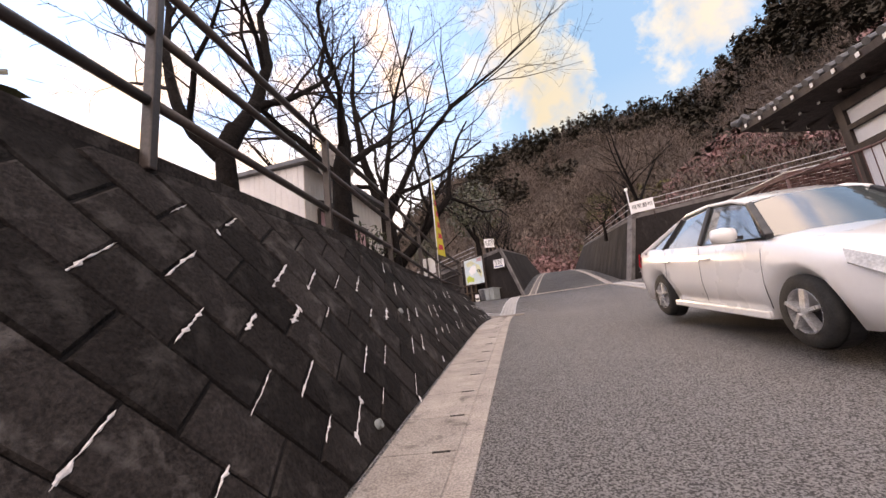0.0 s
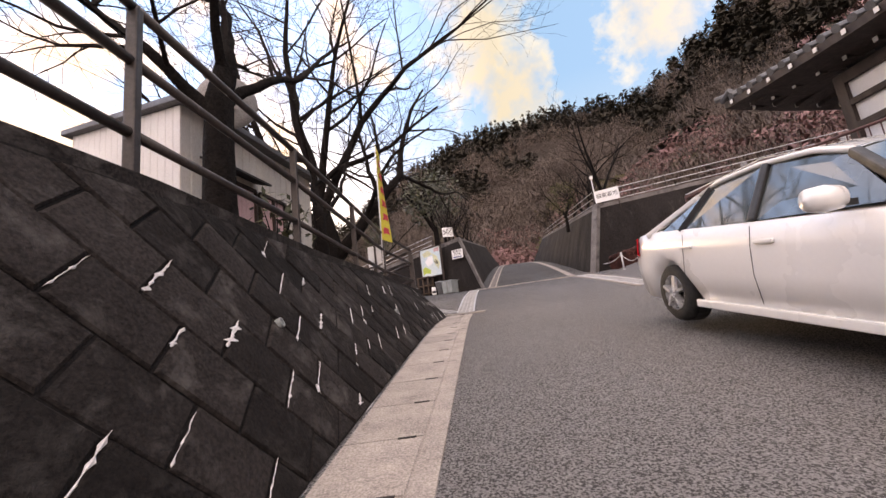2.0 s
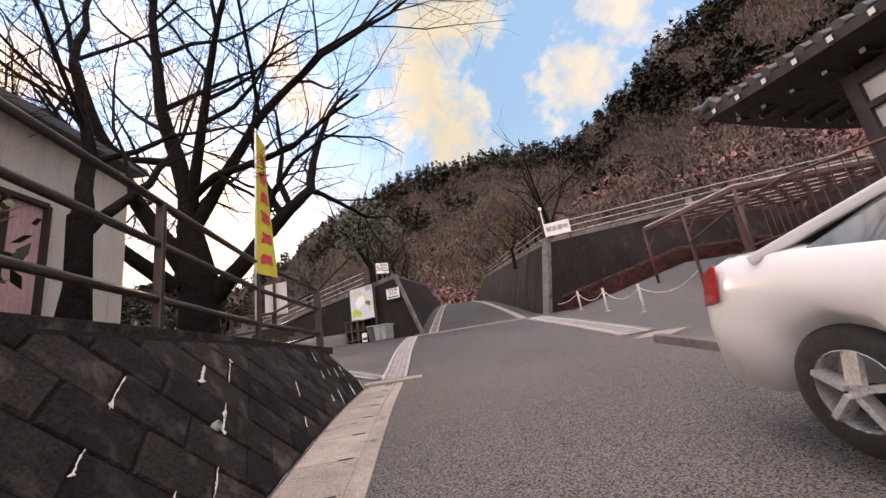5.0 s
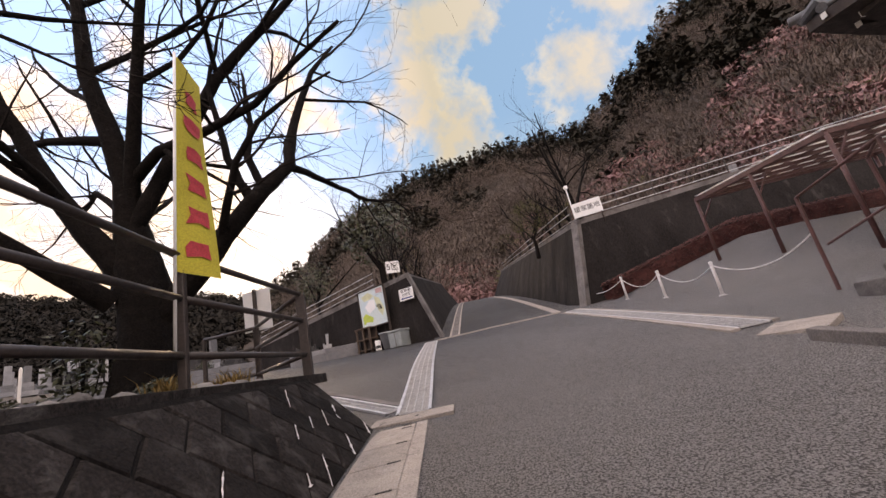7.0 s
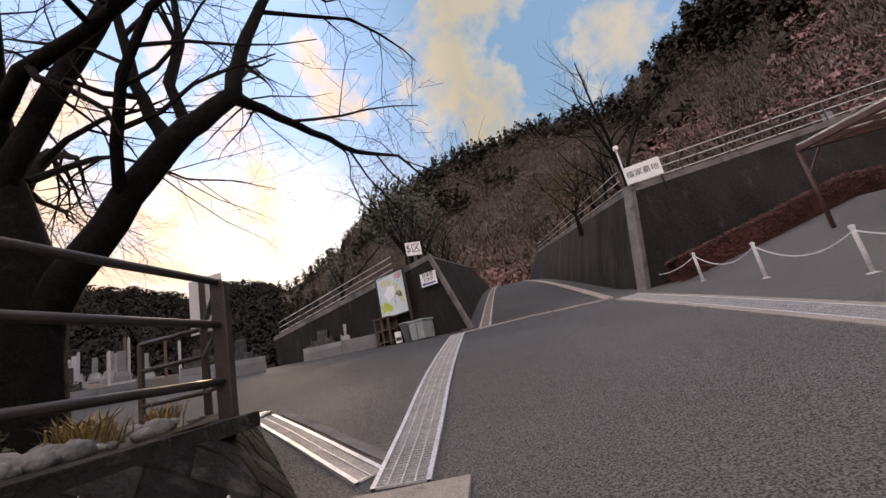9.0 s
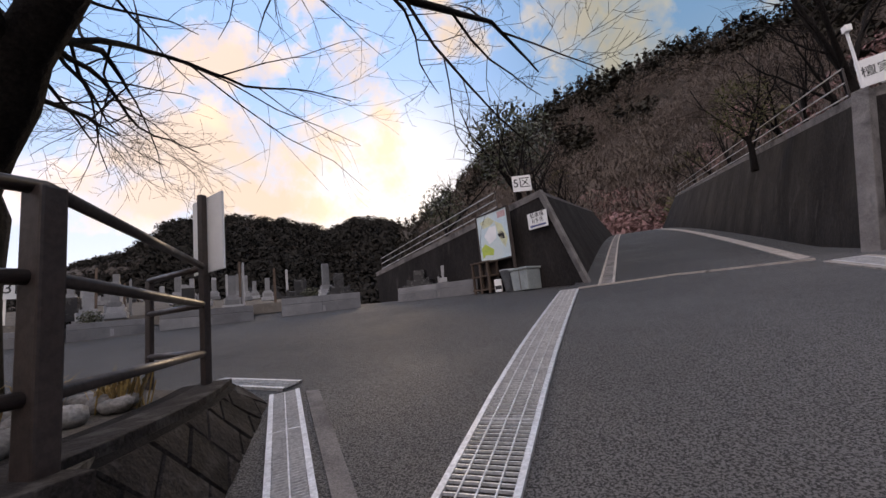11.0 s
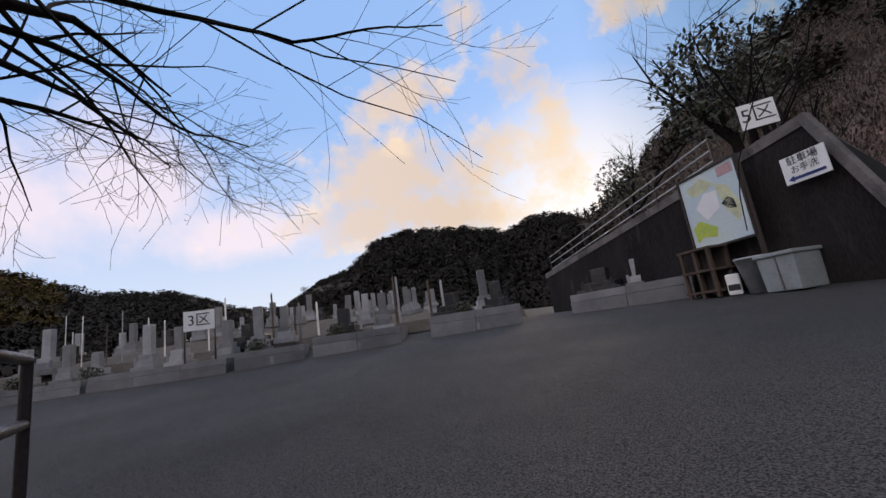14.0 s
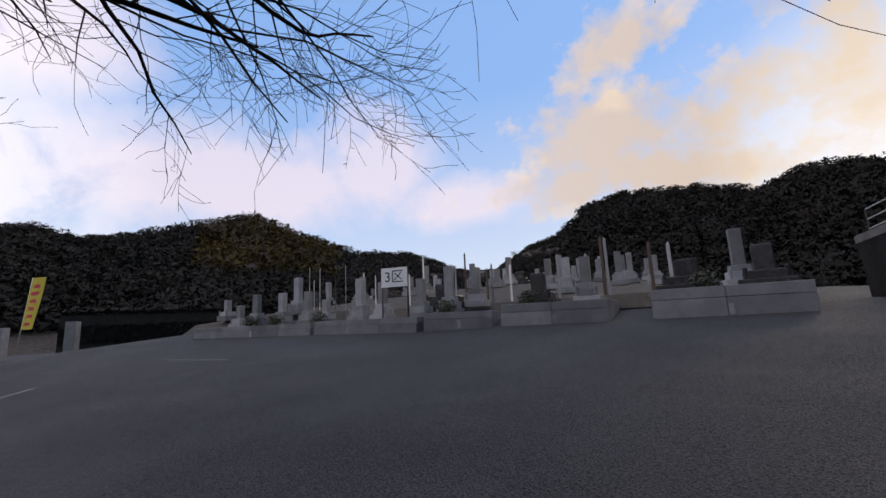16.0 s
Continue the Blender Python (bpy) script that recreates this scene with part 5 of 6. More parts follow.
def bush_tree(p, h, seed, leaves, label, mat=None):
    """A small ragged tree: bent stem, thin branches and, if wanted, clumps of leaves."""
    t = Tree(seed)
    p = Vector(p)
    r = random.Random(seed)
    for k in range(4):
        e = Vector((r.gauss(0, 0.3), r.gauss(0, 0.3), 0)) * h
        t.limb([p + Vector((0, 0, 0.25 * h)), p + e * 0.35 + Vector((0, 0, 0.5 * h)), p + e * 0.8 + Vector((0, 0, 0.8 * h)), p + e + Vector((0, 0, h * r.uniform(0.9, 1.1)))], 0.018 * h, 0.004 * h, 2, 7)
    root = t.done("small_tree", tuple(p), label, ([p - Vector((0, 0, 0.3)), p + Vector((0.03, 0, 0.15 * h)), p + Vector((0, 0.03, 0.32 * h))], [0.04 * h, 0.03 * h, 0.024 * h]))
    if leaves:
        g = Geo()
        for _ in range(leaves):
            d = Vector((r.gauss(0, 1), r.gauss(0, 1), r.gauss(0, 1))).normalized() * r.random() ** 0.35
            c = p + Vector((d.x * 0.36 * h, d.y * 0.36 * h, 0.66 * h + d.z * 0.36 * h)) * 1.0
            if noise.noise(c * 1.3) < -0.12:
                continue
            a = Vector((r.gauss(0, 1), r.gauss(0, 1), r.gauss(0, 1))).normalized() * 0.022 * h
            b = a.orthogonal().normalized() * 0.012 * h
            g.add([c - a, c + b, c + a, c - b], [(0, 1, 2, 3)])
        tagged(part("foliage", g, mat or LEAF, root, fix=False), kind="stuff")
    return root


bush_tree((1.6, 36.0, 7.6), 7.6, 61, 2600, "ragged evergreen tree above the map wall")
bush_tree((-3.5, 38.0, 7.0), 4.5, 62, 1400, "small evergreen tree above the map wall")
for i_, k_ in enumerate((0.04, 0.1, 0.17, 0.27, 0.4, 0.55, 0.72)):
    q_ = LW_T0.lerp(up_left(1) + Vector((-1.8, 0, 2.6)), k_)
    bush_tree((q_.x - 0.9, q_.y + 0.3, q_.z - 0.1), 2.6, 70 + i_, 0, "crooked bare plum tree on the bank above the road")
    q_ = RW_T0.lerp(up_right(1) + Vector((2.0, 0, 2.8)), k_)
    bush_tree((q_.x + 0.8, q_.y + 1.2, q_.z - 0.1), 2.8, 90 + i_, 500 if i_ in (3, 5) else 0, "crooked bare plum tree above the far flank wall", PLUMWOOD)
bush_tree((11.4, 25.0, 6.7), 5.5, 120, 0, "tall bare tree behind the grave sign")
bush_tree((9.9, 27.5, 6.9), 3.0, 121, 1200, "round olive bush above the flank wall", GREENWOOD)
p_ = hill_point(-58.5, 0.985)
bush_tree((p_.x, p_.y, p_.z), 13.0, 131, 900, "lone evergreen tree standing out on the far ridge")


# ---- temple house on the right-hand platform ----
def temple_house():
    x0, y1, z0, zt = 10.0, 10.0, 2.76, 5.75
    root = thing("temple_house", (x0, y1, z0), "temple house with dark timber frame, white plaster and tiled eaves", "house")
    ys = [10.0, 8.75, 6.6, 4.4, 2.2, 0.0, -2.2]
    for y in ys:
        part("post", Geo().box((x0, y, (z0 + zt) / 2), (0.2, 0.2, zt - z0)), WOOD_DK, root, bevel=0.012)
    for x in (12.2, 14.4, 16.6):
        part("post", Geo().box((x, y1, (z0 + zt) / 2), (0.2, 0.2, zt - z0)), WOOD_DK, root, bevel=0.012)
    for z, h in ((z0 + 0.1, 0.18), (4.62, 0.14), (5.12, 0.12), (zt - 0.1, 0.22)):
        part("beam", Geo().box((x0 - 0.02, (ys[0] + ys[-1]) / 2, z), (0.15, ys[0] - ys[-1], h)), WOOD_DK, root, bevel=0.01)
        part("beam", Geo().box(((x0 + 16.6) / 2, y1 + 0.02, z), (16.6 - x0, 0.15, h)), WOOD_DK, root, bevel=0.01)
    for i, (a, b) in enumerate(zip(ys, ys[1:])):
        part("plaster_panel", Geo().box((x0 + 0.03, (a + b) / 2, 5.36), (0.08, a - b - 0.2, 0.4)), PLASTER, root)
        part("plaster_panel", Geo().box((x0 + 0.03, (a + b) / 2, 4.87), (0.08, a - b - 0.2, 0.4)), PLASTER, root)
        if i == 0:
            part("screen", Geo().box((x0 + 0.03, (a + b) / 2, 3.72), (0.06, a - b - 0.2, 1.66)), PAPER, root, "white paper screen")
        else:
            w = part("window", Geo().box((x0 + 0.09, (a + b) / 2, 3.85), (0.03, a - b - 0.2, 1.4)), PAPER, root, "white curtain behind a timber sash")
            part("glass_pane", Geo().box((x0 + 0.0, (a + b) / 2, 3.85), (0.008, a - b - 0.2, 1.4)), WINGLASS, w)
            for y in np.linspace(b + 0.12, a - 0.12, 3):
                part("sash", Geo().box((x0 - 0.02, y, 3.85), (0.06, 0.09, 1.42)), WOOD_OLD, w, bevel=0.005)
            for z in (3.12, 4.5):
                part("sash", Geo().box((x0 - 0.02, (a + b) / 2, z), (0.06, a - b - 0.2, 0.08)), WOOD_OLD, w, bevel=0.005)
            part("sill_wall", Geo().box((x0 + 0.03, (a + b) / 2, 2.97), (0.08, a - b - 0.2, 0.24)), WOOD_DK, root)
    for a, b in zip((10.0, 12.2, 14.4), (12.2, 14.4, 16.6)):
        part("plaster_panel", Geo().box(((a + b) / 2, y1 - 0.03, 4.3), (b - a - 0.2, 0.08, 2.6)), PLASTER, root)
    # roof: hipped, with a slow lift at the corners
    ex, ey, ez = 9.15, 12.05, 6.5
    far_x, far_y = 20.0, -7.0
    rx0, rx1, ry, rz = 13.8, 15.6, 2.5, 7.7

    def eave(k, side):
        if side == "front":
            y = lerp(ey, far_y, k)
            return Vector((ex, y, ez - 0.42 * (1 - max(0, 1 - k * 3.2) ** 2)))
        x = lerp(ex, far_x, k)
        return Vector((x, ey, ez - 0.42 * (1 - max(0, 1 - k * 2.4) ** 2)))

    g = Geo()
    n = 24
    for side, top in (("front", lambda k: Vector((rx0, lerp(ry + 3.5, ry - 4, k), rz))), ("side", lambda k: Vector((lerp(rx0, rx1, k), ry + 3.5, rz)))):
        rows = []
        for i in range(n + 1):
            k = i / n
            e, t_ = eave(k, side), top(k)
            rows.append([e.lerp(t_, s) - Vector((0, 0, 0.9 * s * (1 - s))) for s in (0, 0.2, 0.4, 0.6, 0.8, 1)])
        g.grid(rows)
    part("roof", g, ROOFTILE, root, "dark grey tiled roof sheet", smooth=True, fix=False)
    soff = Geo()
    for side in ("front", "side"):
        rows = []
        for i in range(n + 1):
            e = eave(i / n, side)
            inner = Vector((max(e.x, x0), min(e.y, y1), zt + 0.12)) if side == "front" else Vector((max(e.x, x0), y1, zt + 0.12))
            rows.append([e - Vector((0, 0, 0.02)), e - Vector((0, 0, 0.2)), (e + inner) / 2 - Vector((0, 0, 0.12)), inner])
        soff.grid(rows)
    part("soffit", soff, WOOD_DK, root, "dark boarded soffit", fix=False)
    # eave tiles, one round end after another
    for side, count in (("front", 64), ("side", 36)):
        for i in range(count):
            e = eave(i / count, side)
            o = Vector((-1, 0, 0)) if side == "front" else Vector((0, 1, 0))
            tile = Geo().tube([e + o * 0.03 + Vector((0, 0, 0.03)), e - o * 0.3 + Vector((0, 0, 0.14))], 0.085, 8)
            part("eave_tile", tile, ROOFTILE, root)
    # rafters with white painted ends
    for side, count in (("front", 34), ("side", 20)):
        for i in range(count):
            e = eave((i + 0.5) / count, side)
            o = Vector((-1, 0, 0)) if side == "front" else Vector((0, 1, 0))
            for row, back, low in ((0, -0.03, 0.11), (1, 0.5, 0.33)):
                a = e - o * back - Vector((0, 0, low))
                if side == "front" and a.y > y1 + 1.9 or a.x > 16:
                    continue
                rf = part("rafter", Geo().bar(a, a - o * 0.6 + Vector((0, 0, 0.04)), 0.075, 0.09), WOOD_DK, root)
                part("rafter_end", Geo().bar(a, a + o * 0.012, 0.08, 0.095), PLASTER, rf, "white painted rafter end")
    part("hip", Geo().tube([eave(0, "front") + Vector((-0.12, 0.12, 0.12)), Vector((10.2, 10.7, 6.5)), Vector((12, 8.3, 7.0)), Vector((rx0, ry + 3.5, rz + 0.1))], [0.07, 0.13, 0.15, 0.16], 10), ROOFTILE, root, "rounded ridge tiles of the hip", smooth=True)


temple_house()


def wall_rail():
    """The barred railing along the platform edge that runs down to the steps."""
    root = thing("platform_railing", (8.0, 10.8, 2.76), "red-brown barred steel railing along the platform edge", "railing")
    pts = [Vector((7.98, -3.5, 3.7)), Vector((8.0, 3.0, 3.75)), Vector((8.0, 7.6, 3.85)), Vector((8.05, 10.1, 4.1)), Vector((8.6, 11.6, 4.16)), Vector((8.75, 13.06, 3.88))]
    low = [Vector((p.x, p.y, 2.9)) for p in pts[:-1]]
    for a, b in zip(pts, pts[1:]):
        part("rail", Geo().tube([a, b], 0.025, 8), RAIL_RED, root, smooth=True)
    for a, b in zip(low, low[1:]):
        part("rail", Geo().tube([a, b], 0.02, 8), RAIL_RED, root, smooth=True)
    for y in np.arange(-3.4, 10.9, 0.17):
        x = float(np.interp(y, [p.y for p in pts], [p.x for p in pts]))
        z = float(np.interp(y, [p.y for p in pts], [p.z for p in pts]))
        main = abs((y + 3.4) % 1.7) < 0.01
        part("post" if main else "baluster", Geo().tube([(x, y, 2.74 if main else 2.9), (x, y, z)], 0.024 if main else 0.01, 6), RAIL_RED, root)
    for p, f in ((pts[-1], 2.3), (Vector((8.6, 11.6, 4.16)), 2.5), (Vector((9.2, 12.2, 4.1)), 2.6)):
        part("post", Geo().tube([(p.x, p.y, ground_z(p.x, p.y) - 0.05), p], 0.03, 8), RAIL_RED, root)
    part("rail", Geo().tube([Vector((8.6, 11.6, 4.16)), Vector((9.2, 12.2, 4.1))], 0.025, 8), RAIL_RED, root)
    part("rail", Geo().tube([Vector((8.72, 12.9, 3.0)), Vector((8.9, 11.7, 3.4)), Vector((9.4, 10.9, 3.5))], 0.02, 8), RAIL_RED, root)


wall_rail()


def steps():
    root = thing("entrance_steps", (8.6, 12.2, 2.3), "pale concrete steps up to the platform", "steps")
    for i in range(3):
        z = ground_z(8.8, 12.3)
        part("step", Geo().box((9.0 + 0.16 * i, 12.0 - 0.32 * i, z + 0.085 + 0.17 * i - 0.2), (1.7, 0.75, 0.17 + 0.4)), EDGE_CONC, root, bevel=0.012)


steps()


def canopy():
    root = thing("canopy", (11.7, 14.3, 2.9), "red-brown steel canopy with translucent slatted roof", "canopy")
    a, b = Vector((11.68, 14.27, 5.5)), Vector((11.8, 18.4, 5.68))
    c, d = a + Vector((6.0, -1.2, 0.25)), b + Vector((6.0, -0.8, 0.25))
    for p, q, s in ((a, b, 0.1), (c, d, 0.1), (a, c, 0.1), (b, d, 0.1)):
        part("beam", Geo().bar(p, q, s, s * 1.3), RAIL_RED, root, bevel=0.01)
    for k in np.linspace(0.12, 0.88, 6):
        part("rafter", Geo().bar(a.lerp(b, k), c.lerp(d, k), 0.06, 0.09), RAIL_RED, root)
    for k in np.linspace(0.1, 0.9, 7):
        part("purlin", Geo().bar(a.lerp(c, k) + Vector((0, 0, 0.07)), b.lerp(d, k) + Vector((0, 0, 0.07)), 0.04, 0.05), RAIL_RED, root)
    for k in range(9):
        k0, k1 = k / 9 + 0.004, (k + 1) / 9 - 0.004
        up_ = Vector((0, 0, 0.11))
        part("roof_sheet", Geo().prism([a.lerp(b, k0) + up_, c.lerp(d, k0) + up_, c.lerp(d, k1) + up_, a.lerp(b, k1) + up_], (0, 0, 0.012)), POLYCARB, root, "translucent ribbed sheet")
    for p in (a, b, a.lerp(b, 0.5), c, d):
        part("post", Geo().tube([(p.x, p.y, ground_z(p.x, p.y) - 0.05), p], 0.05, 10), RAIL_RED, root, smooth=True)
        part("brace", Geo().bar(p - Vector((0, 0, 0.7)), p + Vector((0.6, 0, 0.02)), 0.04, 0.04), RAIL_RED, root)
    # screen of upright planks under the canopy
    for i in range(22):
        x = 12.1 + 0.16 * i
        z = ground_z(x, 14.2)
        part("plank", Geo().box((x, 14.0 + 0.02 * (i % 2), z + 0.75), (0.13, 0.03, 1.6)), WOOD_DK, root)


canopy()


def chain_posts():
    root = thing("chain_fence", (8.84, 15.43, 2.6), "white posts with a slack white chain along the pavement", "fence")
    ps = [Vector((8.84, 15.43, 0)), Vector((9.03, 17.53, 0)), Vector((9.3, 19.75, 0))]
    tops = []
    for p in ps:
        z = ground_z(p.x, p.y)
        part("post", Geo().tube([(p.x, p.y, z - 0.05), (p.x, p.y, z + 0.74)], 0.035, 10).lathe([(0.045, z + 0.72), (0.045, z + 0.76), (0.0, z + 0.78)], 10, Matrix.Translation((p.x, p.y, 0))), ROPEWHITE, root, smooth=True)
        part("base", Geo().lathe([(0.09, z), (0.085, z + 0.02), (0.03, z + 0.03)], 12, Matrix.Translation((p.x, p.y, 0))), ROPEWHITE, root)
        tops.append(Vector((p.x, p.y, z + 0.68)))
    tops = [Vector((8.78, 13.1, 3.25))] + tops + [Vector((9.1, 21.2, ground_z(9.1, 21.2) + 0.35))]
    for a, b in zip(tops, tops[1:]):
        sag = 0.3 if (b - a).length > 1.8 else 0.1
        part("chain", Geo().tube([a.lerp(b, k / 12) - Vector((0, 0, sag * 4 * (k / 12) * (1 - k / 12))) for k in range(13)], 0.013, 6), ROPEWHITE, root, smooth=True)


chain_posts()


def hedge():
    a, b = Vector((9.4, 21.0, 0)), Vector((22, 17.6, 0))
    root = thing("red_hedge", (9.4, 21.0, ground_z(9.4, 21.0)), "low clipped red-leaved hedge at the wall foot", "hedge")
    rnd = random.Random(12)
    g = Geo()
    n = 9000
    for _ in range(n):
        k = rnd.random() ** 1.4
        p = a.lerp(b, k)
        z = ground_z(p.x, p.y)
        u, w = rnd.uniform(-1, 1), rnd.uniform(0, 1)
        if rnd.random() < 0.55:
            w = 1.0
        c = Vector((p.x + rnd.gauss(0, 0.02), p.y + (u if w == 1 else math.copysign(1, u)) * 0.26, z + 0.62 * w + rnd.gauss(0, 0.025)))
        e = Vector((rnd.gauss(0, 1), rnd.gauss(0, 1), rnd.gauss(0, 1))).normalized() * 0.045
        f = e.orthogonal().normalized() * 0.025
        g.add([c - e, c + f, c + e, c - f], [(0, 1, 2, 3)])
    tagged(part("foliage", g, HEDGE_RED, root, fix=False), kind="stuff")
    core = Geo().grid([[a.lerp(b, k) + Vector((0, dy, ground_z(*a.lerp(b, k).xy) + h)) for dy, h in ((-0.22, -0.1), (-0.22, 0.55), (0.22, 0.55), (0.22, -0.1))] for k in np.linspace(0, 1, 16)])
    part("core", core, HEDGE_RED, root)


hedge()


# ---- signs ----
def lettered(text, size, m, mat, parent, name="lettering"):
    cu = bpy.data.curves.new(name, "FONT")
    cu.body, cu.size, cu.align_x, cu.align_y, cu.extrude = text, size, "CENTER", "CENTER", 0.002
    tmp = bpy.data.objects.new(name, cu)
    me = bpy.data.meshes.new_from_object(tmp)
    bpy.data.objects.remove(tmp)
    me.materials.append(mat)
    ob = new(name, me)
    ob.parent = parent
    ob.matrix_parent_inverse = parent.matrix_basis.inverted()
    ob.matrix_basis = m
    return ob


def facing(p, n, lean=0.0):
    """A frame at p whose z looks along the level direction n and whose y is up."""
    n = Vector((n[0], n[1], 0)).normalized()
    x = Vector((0, 0, 1)).cross(n)
    m = Matrix((x, Vector((0, 0, 1)), n)).transposed().to_4x4()
    return Matrix.Translation(p) @ m @ pose(0, 0, 0, 0, 0, lean)


def plate_sign(name, p, n, w, h, text, label, size, poles=(), frame=0.0):
    root = thing(name, tuple(p), label, "sign")
    m = facing(Vector(p), n)
    part("plate", Geo().box((0, 0, 0), (w, h, 0.025), m), SIGNWHITE, root, bevel=0.004)
    lettered(text, size, m @ Matrix.Translation((0, 0, 0.016)), SIGNINK, root)
    for dx, foot in poles:
        q = m @ Vector((dx, h / 2, -0.03))
        part("pole", Geo().tube([(q.x, q.y, foot), (q.x, q.y, q.z)], 0.024, 8), RAIL_BROWN, root, smooth=True)
    return root


TOCAM = (0.6, -0.8)
gz3 = ground_z(-10.9, 19.4)
plate_sign("section_sign", (-10.9, 19.42, gz3 + 1.53), (0.78, -0.62), 0.8, 0.55, "3区", "white section sign reading 3区 on two brown poles", 0.4, ((-0.39, gz3 - 0.05), (0.39, gz3 - 0.05)))
plate_sign("section_sign", (2.16, 25.55, 7.05), (0.25, -0.97), 0.64, 0.55, "5区", "white section sign reading 5区 above the map wall", 0.4, ((-0.27, 6.2), (0.27, 6.2)))
sg = plate_sign("grave_sign", (10.35, 22.2, 7.25), (-0.5, -0.86), 1.15, 0.62, "檀家墓地", "white sign lettered 檀家墓地 on the wall corner", 0.26, ((-0.5, 6.4), (0.5, 6.4)))
part("lamp_pole", Geo().tube([(9.75, 22.25, 6.7), (9.72, 22.25, 8.2)], 0.03, 8).box((9.7, 22.2, 8.25), (0.12, 0.14, 0.14)), SIGNWHITE, sg, "thin white pole with a small lamp head")
pk = thing("parking_sign", (2.72, 24.5, 5.6), "white car park sign with a blue arrow on the wall", "sign")
pm = facing(Vector((2.5, 24.42, 5.5)), (-0.59, -0.81))
part("plate", Geo().box((0, 0, 0), (0.72, 0.5, 0.03), pm), SIGNWHITE, pk, bevel=0.004)
lettered("駐車場", 0.17, pm @ Matrix.Translation((0, 0.15, 0.02)), SIGNINK, pk)
lettered("お手洗", 0.15, pm @ Matrix.Translation((0, -0.02, 0.02)), SIGNINK, pk)
part("arrow", Geo().prism([pm @ Vector(q) for q in ((-0.3, -0.17, 0.02), (-0.2, -0.11, 0.02), (-0.2, -0.145, 0.02), (0.3, -0.145, 0.02), (0.3, -0.195, 0.02), (-0.2, -0.195, 0.02), (-0.2, -0.23, 0.02))], (0, 0, 0.002)), SIGNBLUE, pk, "blue arrow")


def map_board():
    a, b = Vector((0.5, 26.05, 0)), Vector((1.66, 25.0, 0))
    u = (b - a).normalized()
    n = Vector((u.y, -u.x, 0))
    if n.y > 0:
        n = -n
    root = thing("map_board", ((a.x + b.x) / 2, (a.y + b.y) / 2, 3.5), "large framed cemetery map board with coloured plan", "map board")
    w = (b - a).length
    m = facing((a + b) / 2 + Vector((0, 0, 5.37)) + n * 0.12, n)
    part("panel", Geo().box((0, 0, 0), (w, 1.62, 0.05), m), MAPGROUND, root)
    for c, s in (((0, 0.83, 0.01), (w + 0.1, 0.05, 0.09)), ((0, -0.83, 0.01), (w + 0.1, 0.05, 0.09)), ((-w / 2 - 0.02, 0, 0.01), (0.05, 1.7, 0.09)), ((w / 2 + 0.02, 0, 0.01), (0.05, 1.7, 0.09))):
        part("frame", Geo().box(c, s, m), WOOD_DK, root, bevel=0.008)
    for x in (-w / 2 - 0.02, w / 2 + 0.02):
        p = m @ Vector((x, 0, -0.02))
        part("post", Geo().box((p.x, p.y, (3.4 + 6.2) / 2), (0.1, 0.1, 2.8)), WOOD_DK, root, bevel=0.01)

    def patch(name, pts, mat, lab):
        part(name, Geo().prism([m @ Vector((x * w, y * 1.6, 0.027)) for x, y in pts], n * 0.002), mat, root, lab)

    patch("map_patch", ((-0.44, -0.2), (-0.3, -0.12), (-0.02, -0.28), (-0.06, -0.4), (-0.3, -0.36), (-0.42, -0.42)), MAPGREEN, "lime green plan patch")
    patch("map_patch", ((0.1, 0.3), (0.3, 0.2), (0.44, -0.12), (0.34, -0.3), (0.2, -0.1)), MAPYELLOW, "pale yellow plan patch")
    patch("map_patch", ((-0.3, 0.05), (-0.1, 0.22), (0.12, 0.2), (0.1, -0.05), (-0.15, -0.15)), SIGNWHITE, "white plan patch")
    patch("map_patch", ((0.14, 0.0), (0.26, 0.06), (0.34, 0.0), (0.36, -0.12), (0.24, -0.1)), SIGNINK, "dark plan patch")
    patch("map_patch", ((-0.4, 0.36), (-0.1, 0.44), (0.1, 0.3), (-0.05, 0.24), (-0.3, 0.22)), MAPYELLOW, "pale yellow plan patch")
    patch("note_panel", ((0.2, 0.47), (0.45, 0.47), (0.45, 0.34), (0.2, 0.34)), CURTAIN, "faded pink note panel")


map_board()


